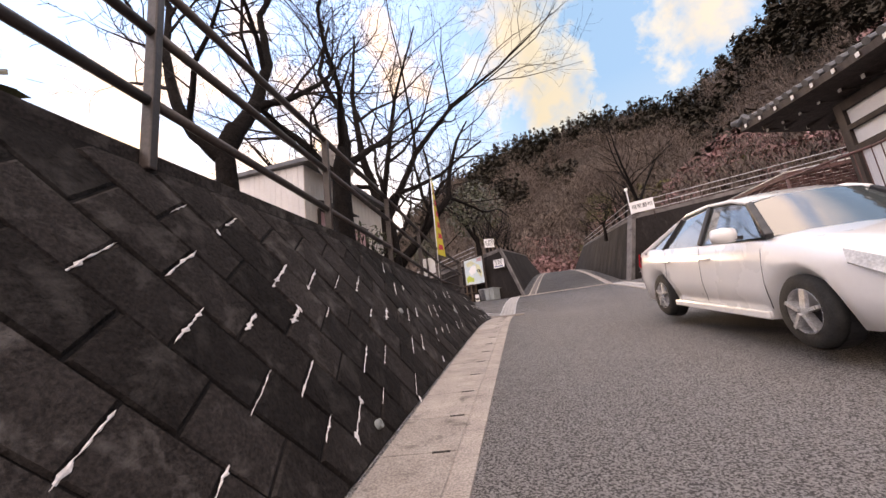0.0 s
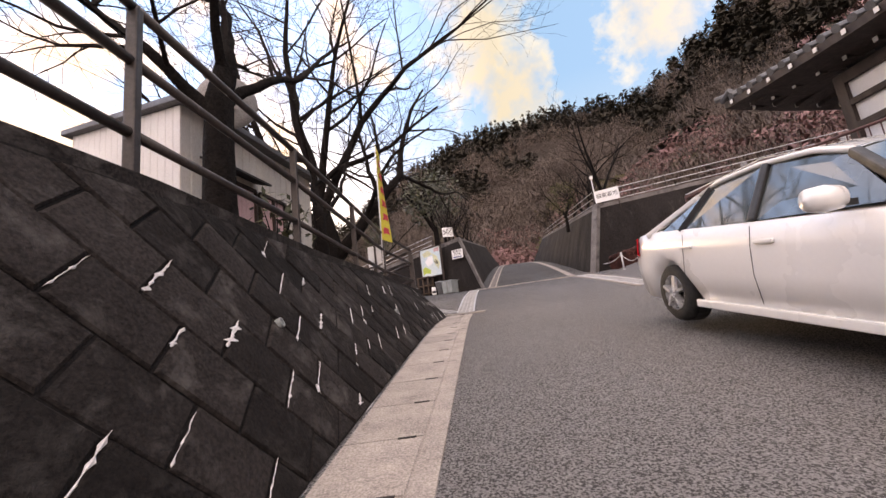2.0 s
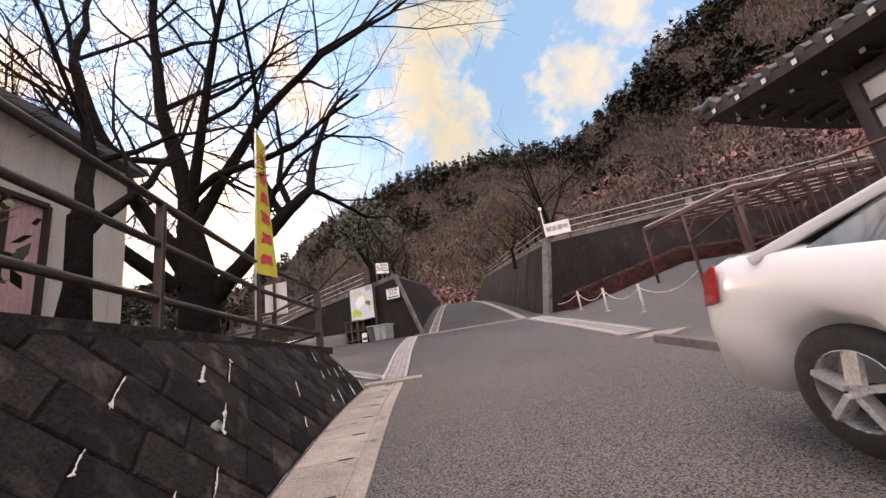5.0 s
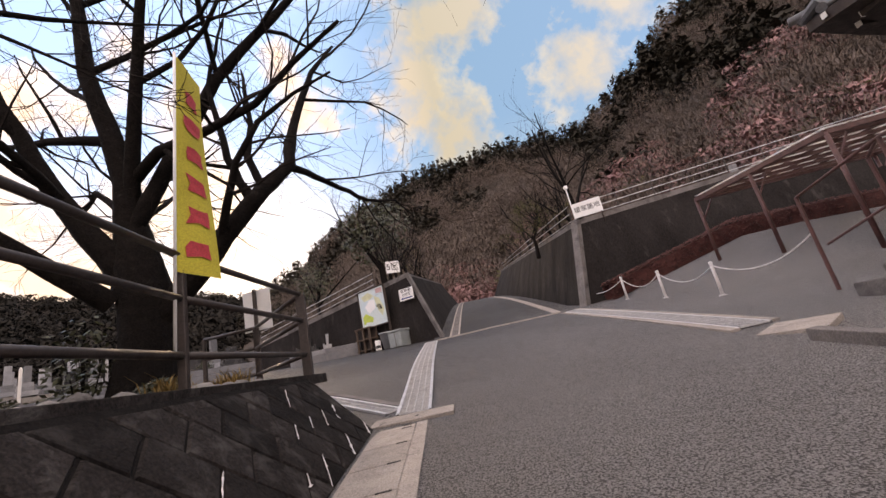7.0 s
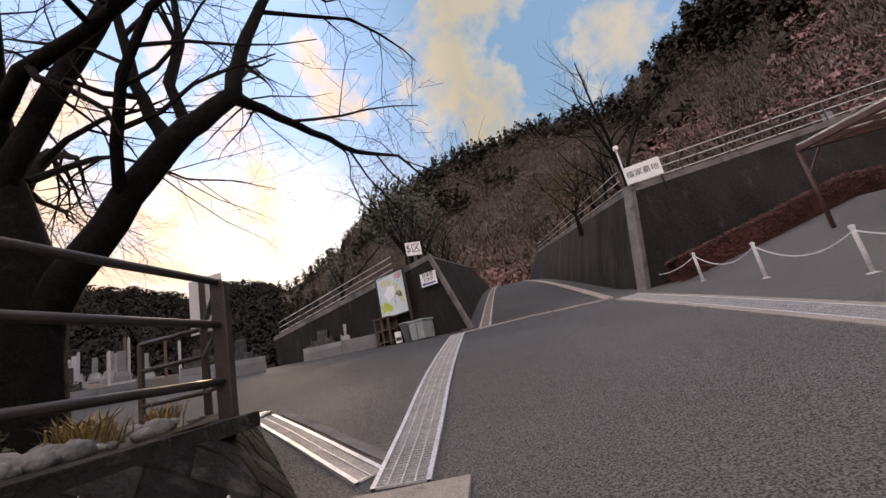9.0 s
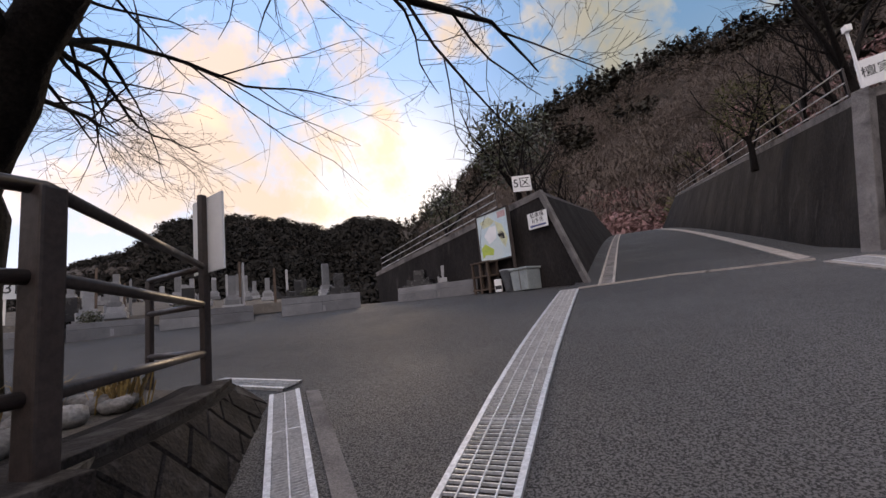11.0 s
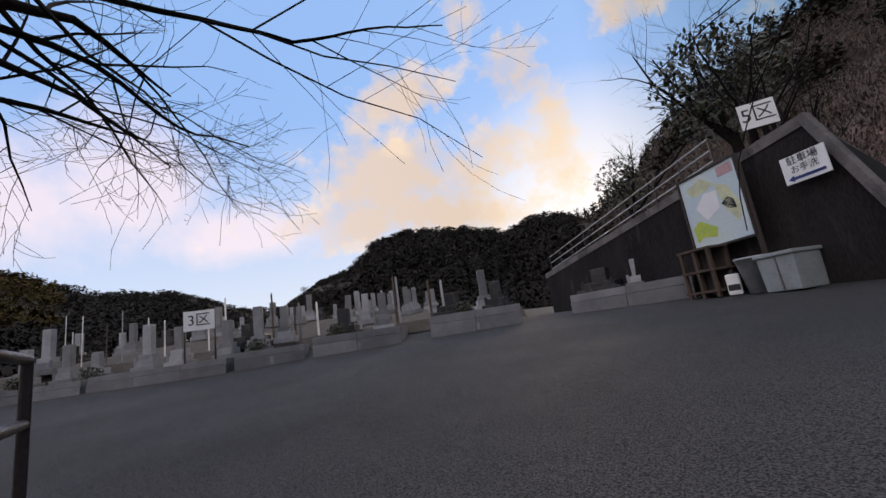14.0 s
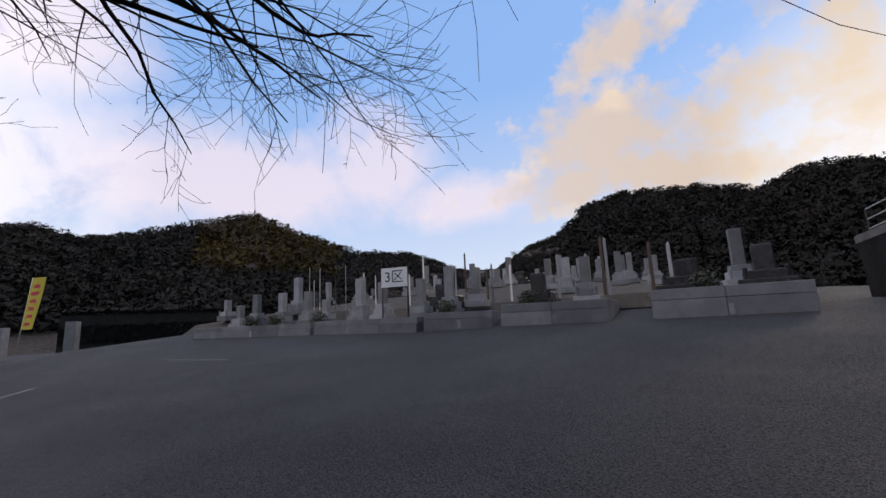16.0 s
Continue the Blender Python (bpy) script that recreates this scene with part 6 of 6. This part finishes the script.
def storage_bins():
    p = Vector((1.9, 24.68, ground_z(1.9, 24.68)))
    root = thing("storage_bin", tuple(p), "pale grey plastic storage box at the wall foot", "box")
    m = Matrix.Translation(p) @ pose(0, 0, 0, 0, 0, -38)
    part("body", Geo().prism([m @ Vector(q) for q in ((-0.31, -0.3, 0), (0.31, -0.3, 0), (0.34, -0.32, 0.62), (-0.34, -0.32, 0.62))], m.to_3x3() @ Vector((0, 0.62, 0))), PLASTICPALE, root, bevel=0.02)
    part("lid", Geo().box((0, -0.01, 0.66), (0.74, 0.7, 0.07), m), PLASTICPALE, root, bevel=0.02)
    part("divider", Geo().box((0.02, -0.315, 0.32), (0.02, 0.03, 0.6), m), EDGE_CONC, root)
    q = Vector((1.36, 24.98, ground_z(1.36, 24.98)))
    root = thing("water_tub", tuple(q), "tapered grey plastic tub with a crumpled sheet", "tub")
    part("body", Geo().lathe([(0.0, 0.02), (0.16, 0.0), (0.27, 0.66), (0.29, 0.66), (0.29, 0.7), (0.25, 0.68), (0.14, 0.05), (0.0, 0.05)], 18, Matrix.Translation(q)), BAGWHITE, root, smooth=True)
    q = Vector((0.98, 25.1, ground_z(0.98, 25.1)))
    root = thing("white_canister", tuple(q), "white plastic canister with dark printed band", "canister")
    part("body", Geo().box(tuple(q + Vector((0, 0, 0.22))), (0.24, 0.2, 0.42)), SIGNWHITE, root, bevel=0.03)
    part("cap", Geo().lathe([(0.0, 0.5), (0.05, 0.5), (0.05, 0.42)], 12, Matrix.Translation(q)), BLACKPL, root)
    part("label", Geo().box(tuple(q + Vector((0, -0.103, 0.16))), (0.2, 0.004, 0.12)), SIGNINK, root)
    q = Vector((0.55, 25.45, ground_z(0.55, 25.45)))
    root = thing("bucket_rack", tuple(q), "weathered wooden rack for buckets and ladles", "rack")
    m = Matrix.Translation(q) @ pose(0, 0, 0, 0, 0, -38)
    for x in (-0.36, 0.0, 0.36):
        for y in (-0.22, 0.22):
            part("leg", Geo().box((x, y, 0.52), (0.07, 0.07, 1.06), m), WOOD_OLD, root, bevel=0.006)
    for z in (0.12, 0.56, 1.03):
        part("shelf", Geo().box((0, 0, z), (0.86, 0.54, 0.05), m), WOOD_OLD, root, bevel=0.006)
    part("back_board", Geo().box((0, 0.24, 0.55), (0.8, 0.03, 0.95), m), WOOD_DK, root)


storage_bins()


def wire_fence(name, line, h, label, n):
    root = thing(name, tuple(line(0)), label, "fence")
    for i in range(n + 1):
        p = line(i / n)
        part("post", Geo().tube([p - Vector((0, 0, 0.1)), p + Vector((0, 0, h))], 0.025, 6), RAIL_BROWN, root)
    for k in (1.0, 0.62, 0.26):
        part("rail", Geo().tube([line(i / n) + Vector((0, 0, h * k)) for i in range(n + 1)], 0.018, 6), STEEL_GALV, root)
    return root


wire_fence("pipe_fence", lambda k: Vector((1.2, 25.83, 6.27)).lerp(Vector((-5.6, 31.3, 5.35)), k), 0.72, "thin steel pipe fence along the top of the map wall", 9)
wire_fence("pipe_fence", lambda k: Vector((10.3, 22.6, 6.8)).lerp(Vector((28, 18.2, 8.1)), k), 0.8, "thin steel pipe fence along the upper grave wall", 12)
wire_fence("pipe_fence", lambda k: Vector((9.9, 22.9, 6.75)).lerp(up_right(1) + Vector((2.3, 0, 2.8)), k), 0.9, "thin steel pipe fence along the flank wall", 12)


# ---- graves ----
def gravestone(h=1.0, w=0.3, mat=None, base=3, kerb=True, name="gravestone", label="", cat="gravestone"):
    """Stepped plinth with an upright stone, built at the origin."""
    root = thing(name, (0, 0, 0), label, cat, "gravestones")
    z = 0.0
    for i in range(base):
        s = w * (2.7 - 0.55 * i)
        hh = 0.2 - 0.02 * i
        part("plinth", Geo().box((0, 0, z + hh / 2), (s, s * 0.9, hh)), mat, root, bevel=0.012)
        z += hh
    part("upright", Geo().prism([(-w / 2, -w * 0.45, z), (w / 2, -w * 0.45, z), (w / 2, w * 0.45, z), (-w / 2, w * 0.45, z)], (0, 0, h)), mat, root, bevel=0.015)
    if name == "gravestone":
        for x in (-1, 1):
            part("flower_vase", Geo().lathe([(0.035, 0.2), (0.045, 0.42), (0.04, 0.44), (0.0, 0.42)], 8, Matrix.Translation((x * w * 0.95, -w * 0.9, 0))), mat, root)
    return root


GRAVES = [gravestone(0.68, 0.24, GRANITE, 3, label="grey granite gravestone on a stepped plinth"),
          gravestone(0.5, 0.23, GRANITE, 2, label="low grey granite gravestone on a plinth"),
          gravestone(0.9, 0.26, GRANITE, 3, label="tall grey granite gravestone on a stepped plinth"),
          gravestone(0.55, 0.36, GRANITE_DK, 2, label="polished black granite gravestone on a plinth"),
          gravestone(0.4, 0.45, GRANITE_DK, 2, label="broad polished black granite gravestone")]
first_free = [True] * len(GRAVES)


def set_grave(i, p, turn):
    m = pose(p[0], p[1], p[2], 0, 0, turn)
    if first_free[i]:
        first_free[i] = False
        GRAVES[i].matrix_basis = m
        return GRAVES[i]
    return copy_thing(GRAVES[i], m)


def kerb_plot(a, b, depth, h, label):
    """A family plot: a low double stone kerb along the lane from a to b, filled behind."""
    a, b = Vector((*a, 0)), Vector((*b, 0))
    u = (b - a).normalized()
    n = Vector((-u.y, u.x, 0))
    za, zb = ground_z(a.x, a.y), ground_z(b.x, b.y)
    z = max(za, zb)
    root = thing("grave_plot", (a.x, a.y, za), label, "grave plot", "grave plots")
    L = (b - a).length
    m = Matrix((u, n, Vector((0, 0, 1)))).transposed().to_4x4()
    m = Matrix.Translation((a.x, a.y, 0)) @ m
    count = max(1, int(L / 1.2))
    for i in range(count):
        x0, x1 = L * i / count + 0.004, L * (i + 1) / count - 0.004
        part("kerb_stone", Geo().box(((x0 + x1) / 2, 0.1, z + h * 0.29 - 0.1), (x1 - x0, 0.2, h * 0.58 + 0.2), m), KERBSTONE, root, bevel=0.012)
        part("kerb_stone", Geo().box(((x0 + x1) / 2, 0.14, z + h * 0.8), (x1 - x0, 0.2, h * 0.4), m), KERBSTONE, root, bevel=0.012)
    for x in (0.1, L - 0.1):
        part("side_kerb", Geo().box((x, depth / 2 + 0.12, z + h / 2 - 0.1), (0.18, depth - 0.25, h + 0.2), m), KERBSTONE, root, bevel=0.012)
    part("fill", Geo().box((L / 2, depth / 2 + 0.1, z + h / 2 - 0.12), (L - 0.3, depth - 0.3, h + 0.1), m), SOIL, root)
    part("drain_slot", Geo().box((L * 0.52, 0.0, z + 0.1), (0.09, 0.012, 0.2), m), GRANITE, root, "pale drain outlet")
    return m, z + h - 0.08, L


rnd = random.Random(99)
PLOTS = [((-4.0, 25.25), (-6.2, 23.8), 0.55), ((-6.85, 23.25), (-8.8, 21.6), 0.5), ((-8.95, 21.45), (-10.0, 19.95), 0.42), ((-10.15, 19.8), (-13.0, 17.35), 0.4), ((-13.1, 17.25), (-16.4, 13.5), 0.36), ((0.15, 26.0), (-2.9, 26.1), 0.5)]
for (b_, a_, h_) in PLOTS:
    m, z, L = kerb_plot(a_, b_, 2.4, h_, "family grave plot edged with grey stone kerbs")
    n = max(2, int(L / 0.95))
    for i in range(n):
        p = m @ Vector((L * (i + 0.5) / n + rnd.uniform(-0.12, 0.12), rnd.uniform(1.2, 1.7), 0))
        turn = math.degrees(math.atan2(m[1][0], m[0][0])) + rnd.uniform(-3, 3)
        if rnd.random() < 0.85:
            set_grave(rnd.choice((0, 0, 1, 1, 2, 3, 4)), (p.x, p.y, z), turn)
        if rnd.random() < 0.35:
            q = m @ Vector((L * (i + rnd.random()) / n, rnd.uniform(0.5, 0.9), 0))
            shrub("clipped_shrub", (q.x, q.y, z - 0.02), 0.3, 0.45, 500, LEAF, "small clipped shrub in a grave plot", 100 + i, 0.035)
# rows of graves behind the lane plots
for row in range(1, 9):
    for i in range(15):
        k = (i + 0.5 + rnd.uniform(-0.25, 0.25)) / 15
        x, y = lerp(-18.5, -4.5, k) - 2.2 * row * 0.69, lerp(12.0, 25.6, k) + 2.2 * row * 0.73
        if rnd.random() < 0.42 and y < 60 and not (x > -4.5 - 1.0 * row and y > 27 + row):
            z = ground_z(x, y) + 0.3 + 0.06 * row
            ob = set_grave(rnd.choice((0, 0, 1, 1, 2, 2, 3, 4)), (x, y, z), 223 + 180 + rnd.uniform(-4, 4))
g = Geo().grid([[Vector((lerp(-19.5, -4.2, i / 12) - 1.6 * r, lerp(11.0, 26.8, i / 12) + 1.7 * r, ground_z(lerp(-19.5, -4.2, i / 12) - 1.6 * r, lerp(11.0, 26.8, i / 12) + 1.7 * r) + 0.33 + 0.06 * r)) for i in range(13)] for r in range(1, 12)])
front = [Vector((p[0] + 0.4, p[1] - 0.45, ground_z(p[0], p[1]) - 0.02)) for p in g.v[:13]]
g.grid([front, [Vector(p) for p in g.v[:13]]])
structure(part("grave_field", g, SOIL), "gravelled ground between the rows of graves", "ground")
# tall wooden memorial tablets in a stand
for i in range(22):
    k = rnd.random()
    x, y = lerp(-15.5, -5.0, k) - 2.3, lerp(14.3, 24.6, k) + 2.4
    z = ground_z(x, y) + 0.35
    root = thing("wooden_tablet", (x, y, z), "tall thin wooden memorial tablet standing behind a grave", "wooden tablet", "wooden tablets")
    hh = rnd.uniform(1.1, 1.8)
    part("blade", Geo().prism([(x - 0.05, y, z), (x + 0.05, y, z), (x + 0.05, y, z + hh), (x, y, z + hh + 0.07), (x - 0.05, y, z + hh)], (0.01, 0.015, 0)), rnd.choice((WOOD_OLD, PLASTER, GRANITE)), root)
# upper graves behind the far wall
for i in range(6):
    x = 12.0 + 2.1 * i + rnd.uniform(-0.3, 0.3)
    set_grave(rnd.choice((0, 1)), (x, lerp(24.4, 21.6, i / 5), lerp(6.55, 7.4, i / 5)), 180)
# gate stones and hedge at the far car park edge
for x, y in ((-21.4, 5.8), (-23.0, 7.5)):
    z = ground_z(x, y)
    root = thing("gate_stone", (x, y, z), "weathered upright stone gate pillar", "pillar", "gate pillars")
    part("pillar", Geo().box((x, y, z + 0.65), (0.5, 0.4, 1.4)), GRANITE, root, bevel=0.03)


def long_hedge():
    a, b = Vector((-24.6, 6.4, 3.2)), Vector((-26.6, 15.2, 3.2))
    root = thing("long_hedge", tuple(a), "long dark clipped evergreen hedge along the car park edge", "hedge")
    side = Vector((0.97, 0.22, 0))
    core = Geo().grid([[a.lerp(b, k) + side * u + Vector((0, 0, h + 0.05 * math.sin(23 * k))) for u, h in ((0.5, -0.4), (0.5, 1.45), (-0.5, 1.5), (-0.5, -0.4))] for k in np.linspace(0, 1, 20)])
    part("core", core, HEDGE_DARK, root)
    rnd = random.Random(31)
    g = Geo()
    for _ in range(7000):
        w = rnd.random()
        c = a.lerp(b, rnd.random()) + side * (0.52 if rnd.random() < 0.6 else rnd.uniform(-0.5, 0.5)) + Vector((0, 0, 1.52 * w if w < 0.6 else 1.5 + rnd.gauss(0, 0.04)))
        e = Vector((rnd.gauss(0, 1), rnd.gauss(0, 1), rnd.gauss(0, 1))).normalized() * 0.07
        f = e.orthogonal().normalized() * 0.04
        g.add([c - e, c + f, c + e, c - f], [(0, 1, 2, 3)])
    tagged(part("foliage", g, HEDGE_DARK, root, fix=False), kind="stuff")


long_hedge()


# ---- parked white sedan ----
def sedan(origin, heading):
    """Built along +x (front), then set down at origin turned by heading."""
    root = thing("white_sedan", (0, 0, 0), "white four-door saloon car with alloy wheels on the road", "car")
    L0, L1, W = -2.28, 2.28, 0.85
    st = [(-2.28, 0.42, 0.72, 0.80, 0.58), (-2.2, 0.28, 0.9, 0.98, 0.76), (-2.0, 0.22, 0.97, 1.02, 0.81), (-1.6, 0.2, 0.99, 1.03, 0.84), (-0.8, 0.2, 0.97, 1.0, 0.85), (0.0, 0.2, 0.95, 0.98, 0.85), (0.7, 0.2, 0.93, 0.98, 0.85), (1.05, 0.2, 0.91, 0.97, 0.845), (1.5, 0.2, 0.86, 0.91, 0.83), (1.9, 0.21, 0.78, 0.83, 0.79), (2.12, 0.24, 0.68, 0.74, 0.7), (2.24, 0.3, 0.58, 0.64, 0.58), (2.28, 0.4, 0.52, 0.56, 0.46)]
    wheels = (-1.35, 1.35)
    fine = []
    for i in range(len(st) - 1):
        for k in range(4):
            fine.append(tuple(lerp(a, b, k / 4) for a, b in zip(st[i], st[i + 1])))
    fine.append(st[-1])
    rows = []
    for x, zb, zs, zt, w in fine:
        arch = max((math.sqrt(max(0.0, 0.36 ** 2 - (x - wx) ** 2)) for wx in wheels), default=0)
        zlow = max(zb, 0.31 + arch) if arch > 0 else zb
        half = [(0.0, zb), (w * 0.72, zb), (w * 0.93, zlow), (w, max(zlow + 0.04, lerp(zb, zs, 0.45))), (w * 0.995, max(zlow + 0.07, lerp(zb, zs, 0.75))), (w * 0.965, zs), (w * 0.86, lerp(zs, zt, 0.7)), (w * 0.5, zt + 0.015), (0.0, zt + 0.025)]
        rows.append([Vector((x, -y, z)) for y, z in half[::-1]] + [Vector((x, y, z)) for y, z in half[1:]])

    def flank_y(x, z):
        """Half width of the body side at x and height z."""
        zb, zs, zt, w = (float(np.interp(x, [r[0] for r in st], [r[i] for r in st])) for i in (1, 2, 3, 4))
        return float(np.interp(z, (zb, lerp(zb, zs, 0.45), lerp(zb, zs, 0.75), zs, lerp(zs, zt, 0.7)), (w * 0.93, w, w * 0.995, w * 0.965, w * 0.86)))

    g = Geo().grid(rows)
    g.add(rows[0], [tuple(range(len(rows[0])))]).add(rows[-1], [tuple(range(len(rows[-1])))])
    part("body", g, CARWHITE, root, smooth=True)
    part("underbody", Geo().box((0, 0, 0.27), (4.2, 1.3, 0.14)), BLACKPL, root)
    # cabin: roof, pillars and panes
    roof = [(-1.0, 1.36), (-0.7, 1.44), (-0.2, 1.475), (0.3, 1.45), (0.55, 1.38)]
    hw = 0.58
    g = Geo().grid([[Vector((x, y, z - 0.05 * (abs(y) / hw) ** 3)) for y in np.linspace(-hw, hw, 9)] for x, z in roof])
    g2 = Geo().grid([[Vector((x, y, z - 0.03 - 0.05 * (abs(y) / hw) ** 3)) for y in np.linspace(-hw, hw, 9)] for x, z in roof])
    g.add(g2.v, [tuple(reversed(q)) for q in g2.f])
    part("roof", g, CARWHITE, root, smooth=True)
    for s in (-1, 1):
        belt = lambda x: Vector((x, s * 0.80, 0.965))
        rail = lambda x: Vector((x, s * hw, float(np.interp(x, [r[0] for r in roof], [r[1] for r in roof])) - 0.06))
        for (b0, b1, t0, t1), nm in (((-0.05, 0.98, -0.08, 0.5), "front_side_window"), ((-1.05, -0.13, -0.78, -0.16), "rear_side_window"), ((-1.5, -1.1, -1.0, -0.84), "quarter_window")):
            q = [belt(b0), belt(b1), rail(t1), rail(t0)]
            part(nm, Geo().prism(q, (0, -s * 0.012, 0)), CARGLASS, root, "tinted side glass")
        for a, b in ((belt(1.1), rail(0.56)), (belt(-0.09), rail(-0.12)), (belt(-1.08), rail(-0.82)), (belt(-1.75), rail(-1.0))):
            part("pillar", Geo().bar(a, b, 0.07, 0.06), CARWHITE if a.x in (1.1, -1.75) else BLACKPL, root, bevel=0.015)
        part("roof_rail", Geo().tube([rail(x) + Vector((0, s * 0.005, 0.01)) for x in (-1.0, -0.7, -0.2, 0.3, 0.56)], 0.024, 8), CARWHITE, root, smooth=True)
        mir = part("door_mirror", Geo().lathe([(0.0, -0.11), (0.07, -0.09), (0.085, 0.0), (0.07, 0.09), (0.0, 0.11)], 14, Matrix.Translation((0.72, s * 0.98, 1.03)) @ pose(0, 0, 0, 90, 0, 0) @ Matrix.Diagonal((0.9, 1, 1.1, 1))), CARWHITE, root, smooth=True)
        part("mirror_arm", Geo().bar((0.74, s * 0.82, 0.99), (0.74, s * 0.95, 1.0), 0.05, 0.04), BLACKPL, mir)
        for x in (0.05, -0.95):
            part("door_handle", Geo().box((x, s * (flank_y(x, 0.8) + 0.012), 0.8), (0.19, 0.03, 0.035)), CARWHITE, root, bevel=0.012)
        for x in (-0.1, 0.98, -1.02):
            zs_ = np.linspace(0.52 if x < -0.5 else 0.3, 0.93, 9)
            part("door_gap", Geo().tube([(x - (0.1 * max(0.0, 0.75 - z) if x < -0.5 else 0.0), s * (flank_y(x, z) + 0.0005), z) for z in zs_], 0.0035, 5), BLACKPL, root)
        part("side_moulding", Geo().box((0.0, s * 0.806, 0.235), (1.9, 0.045, 0.075)), CARWHITE, root, bevel=0.015)
        part("headlight", Geo().prism([(1.82, s * 0.80, 0.80), (2.1, s * 0.715, 0.70), (2.235, s * 0.52, 0.645), (2.245, s * 0.52, 0.56), (2.1, s * 0.735, 0.585), (1.85, s * 0.815, 0.70)], (0.012, s * 0.012, 0.012)), LAMPCLEAR, root, "clear faceted headlamp")
        part("tail_light", Geo().prism([(-2.02, s * 0.80, 0.95), (-2.2, s * 0.72, 0.9), (-2.27, s * 0.5, 0.85), (-2.28, s * 0.5, 0.7), (-2.21, s * 0.74, 0.68), (-2.02, s * 0.825, 0.74)], (-0.012, s * 0.012, 0.012)), LAMPRED, root, "red tail lamp")
        part("fog_light", Geo().lathe([(0.0, 0.03), (0.05, 0.025), (0.06, 0.0)], 14, Matrix.Translation((2.235, s * 0.6, 0.36)) @ pose(0, 0, 0, 0, 80, s * 15)), LAMPCLEAR, root)
        for wx in wheels:
            wh = part("wheel", Geo().lathe([(0.19, -0.095), (0.27, -0.1), (0.305, -0.07), (0.312, 0.0), (0.305, 0.07), (0.27, 0.1), (0.19, 0.095)], 32, Matrix.Translation((wx, s * 0.72, 0.312)) @ pose(0, 0, 0, 90, 0, 0)), TYRE, root, "black tyre", smooth=True)
            wm = Matrix.Translation((wx, s * 0.785, 0.312)) @ pose(0, 0, 0, -90 * s, 0, 0)
            rim = Geo().lathe([(0.205, -0.1), (0.2, 0.02), (0.185, 0.03), (0.18, 0.0), (0.17, -0.1)], 28, wm)
            for k in range(5):
                a = k * math.pi * 0.4 + 0.3
                rim.bar(wm @ Vector((0.03 * math.cos(a), 0.03 * math.sin(a), 0.02)), wm @ Vector((0.185 * math.cos(a), 0.185 * math.sin(a), 0.008)), 0.082, 0.03)
            rim.lathe([(0.0, 0.035), (0.04, 0.03), (0.045, 0.0)], 14, wm)
            part("rim", rim, ALLOY, wh, "five-spoke alloy rim")
            part("arch_liner", Geo().lathe([(0.0, -0.05), (0.345, -0.05), (0.345, 0.08)], 26, Matrix.Translation((wx, s * 0.66, 0.33)) @ pose(0, 0, 0, -90 * s, 0, 0)), BLACKPL, root)
    part("windscreen", Geo().grid([[Vector((lerp(1.12, 0.56, k) - 0.10 * (y / 0.75) ** 2 * (1 - 0.4 * k), y * lerp(1.0, 0.76, k), lerp(0.965, 1.385, k) - 0.03 * (y / 0.75) ** 2 * k)) for y in np.linspace(-0.75, 0.75, 9)] for k in np.linspace(0, 1, 5)]), CARGLASS, root, "wide tinted windscreen", smooth=True)
    part("rear_window", Geo().grid([[Vector((lerp(-1.72, -1.0, k) + 0.08 * (y / 0.72) ** 2, y * lerp(1.0, 0.78, k), lerp(1.0, 1.365, k) - 0.03 * (y / 0.72) ** 2 * k)) for y in np.linspace(-0.72, 0.72, 9)] for k in np.linspace(0, 1, 5)]), CARGLASS, root, smooth=True)
    for z in (0.60, 0.645, 0.69):
        part("grille_bar", Geo().box((2.255 - (z - 0.6) * 0.5, 0, z), (0.03, 0.86, 0.018)), CHROME, root)
    part("grille", Geo().box((2.225, 0, 0.645), (0.03, 0.84, 0.12)), BLACKPL, root, bevel=0.01)
    part("emblem", Geo().lathe([(0.0, 0.02), (0.06, 0.015), (0.065, 0.0)], 18, Matrix.Translation((2.25, 0, 0.65)) @ pose(0, 0, 0, 0, 80, 0)), CHROME, root)
    part("lower_intake", Geo().box((2.262, 0, 0.36), (0.03, 1.0, 0.1)), BLACKPL, root, bevel=0.01)
    for n_, x in (("front_plate", 2.285), ("rear_plate", -2.295)):
        pl = part(n_, Geo().box((x, 0, 0.4 if x > 0 else 0.62), (0.012, 0.33, 0.165)), SIGNWHITE, root, "white number plate")
        part("plate_bar", Geo().box((x + math.copysign(0.008, x), 0, 0.38 if x > 0 else 0.6), (0.004, 0.24, 0.06)), SIGNBLUE, pl, "unreadable dark figures")
    root.matrix_basis = Matrix.Translation(origin) @ heading
    for ch in root.children_recursive:
        ch.matrix_parent_inverse = Matrix.Identity(4)
    return root


CAR = Vector((4.6, 5.65, 0))
zf, zr = ground_z(4.5, 5.1), ground_z(4.6, 7.8)
zl, zrr = ground_z(3.8, 6.45), ground_z(5.2, 6.45)
sedan(Vector((CAR.x, CAR.y, (zf + zr) / 2 + 0.0)), pose(0, 0, 0, 0, 0, -91.5) @ pose(0, 0, 0, 0, math.degrees(math.atan2(zr - zf, 2.7)), 0) @ pose(0, 0, 0, math.degrees(math.atan2(zrr - zl, 1.4)), 0, 0))


# ---- worn white parking marks on the far asphalt ----
for a_, b_ in (((-12.4, 13.7), (-10.75, 15.3)), ((-11.35, 11.5), (-10.5, 11.1))):
    strip("parking_mark", on_ground(a_, b_, 4), 0.07, 0.006, GRANITE, "worn white painted parking mark", "road marking")
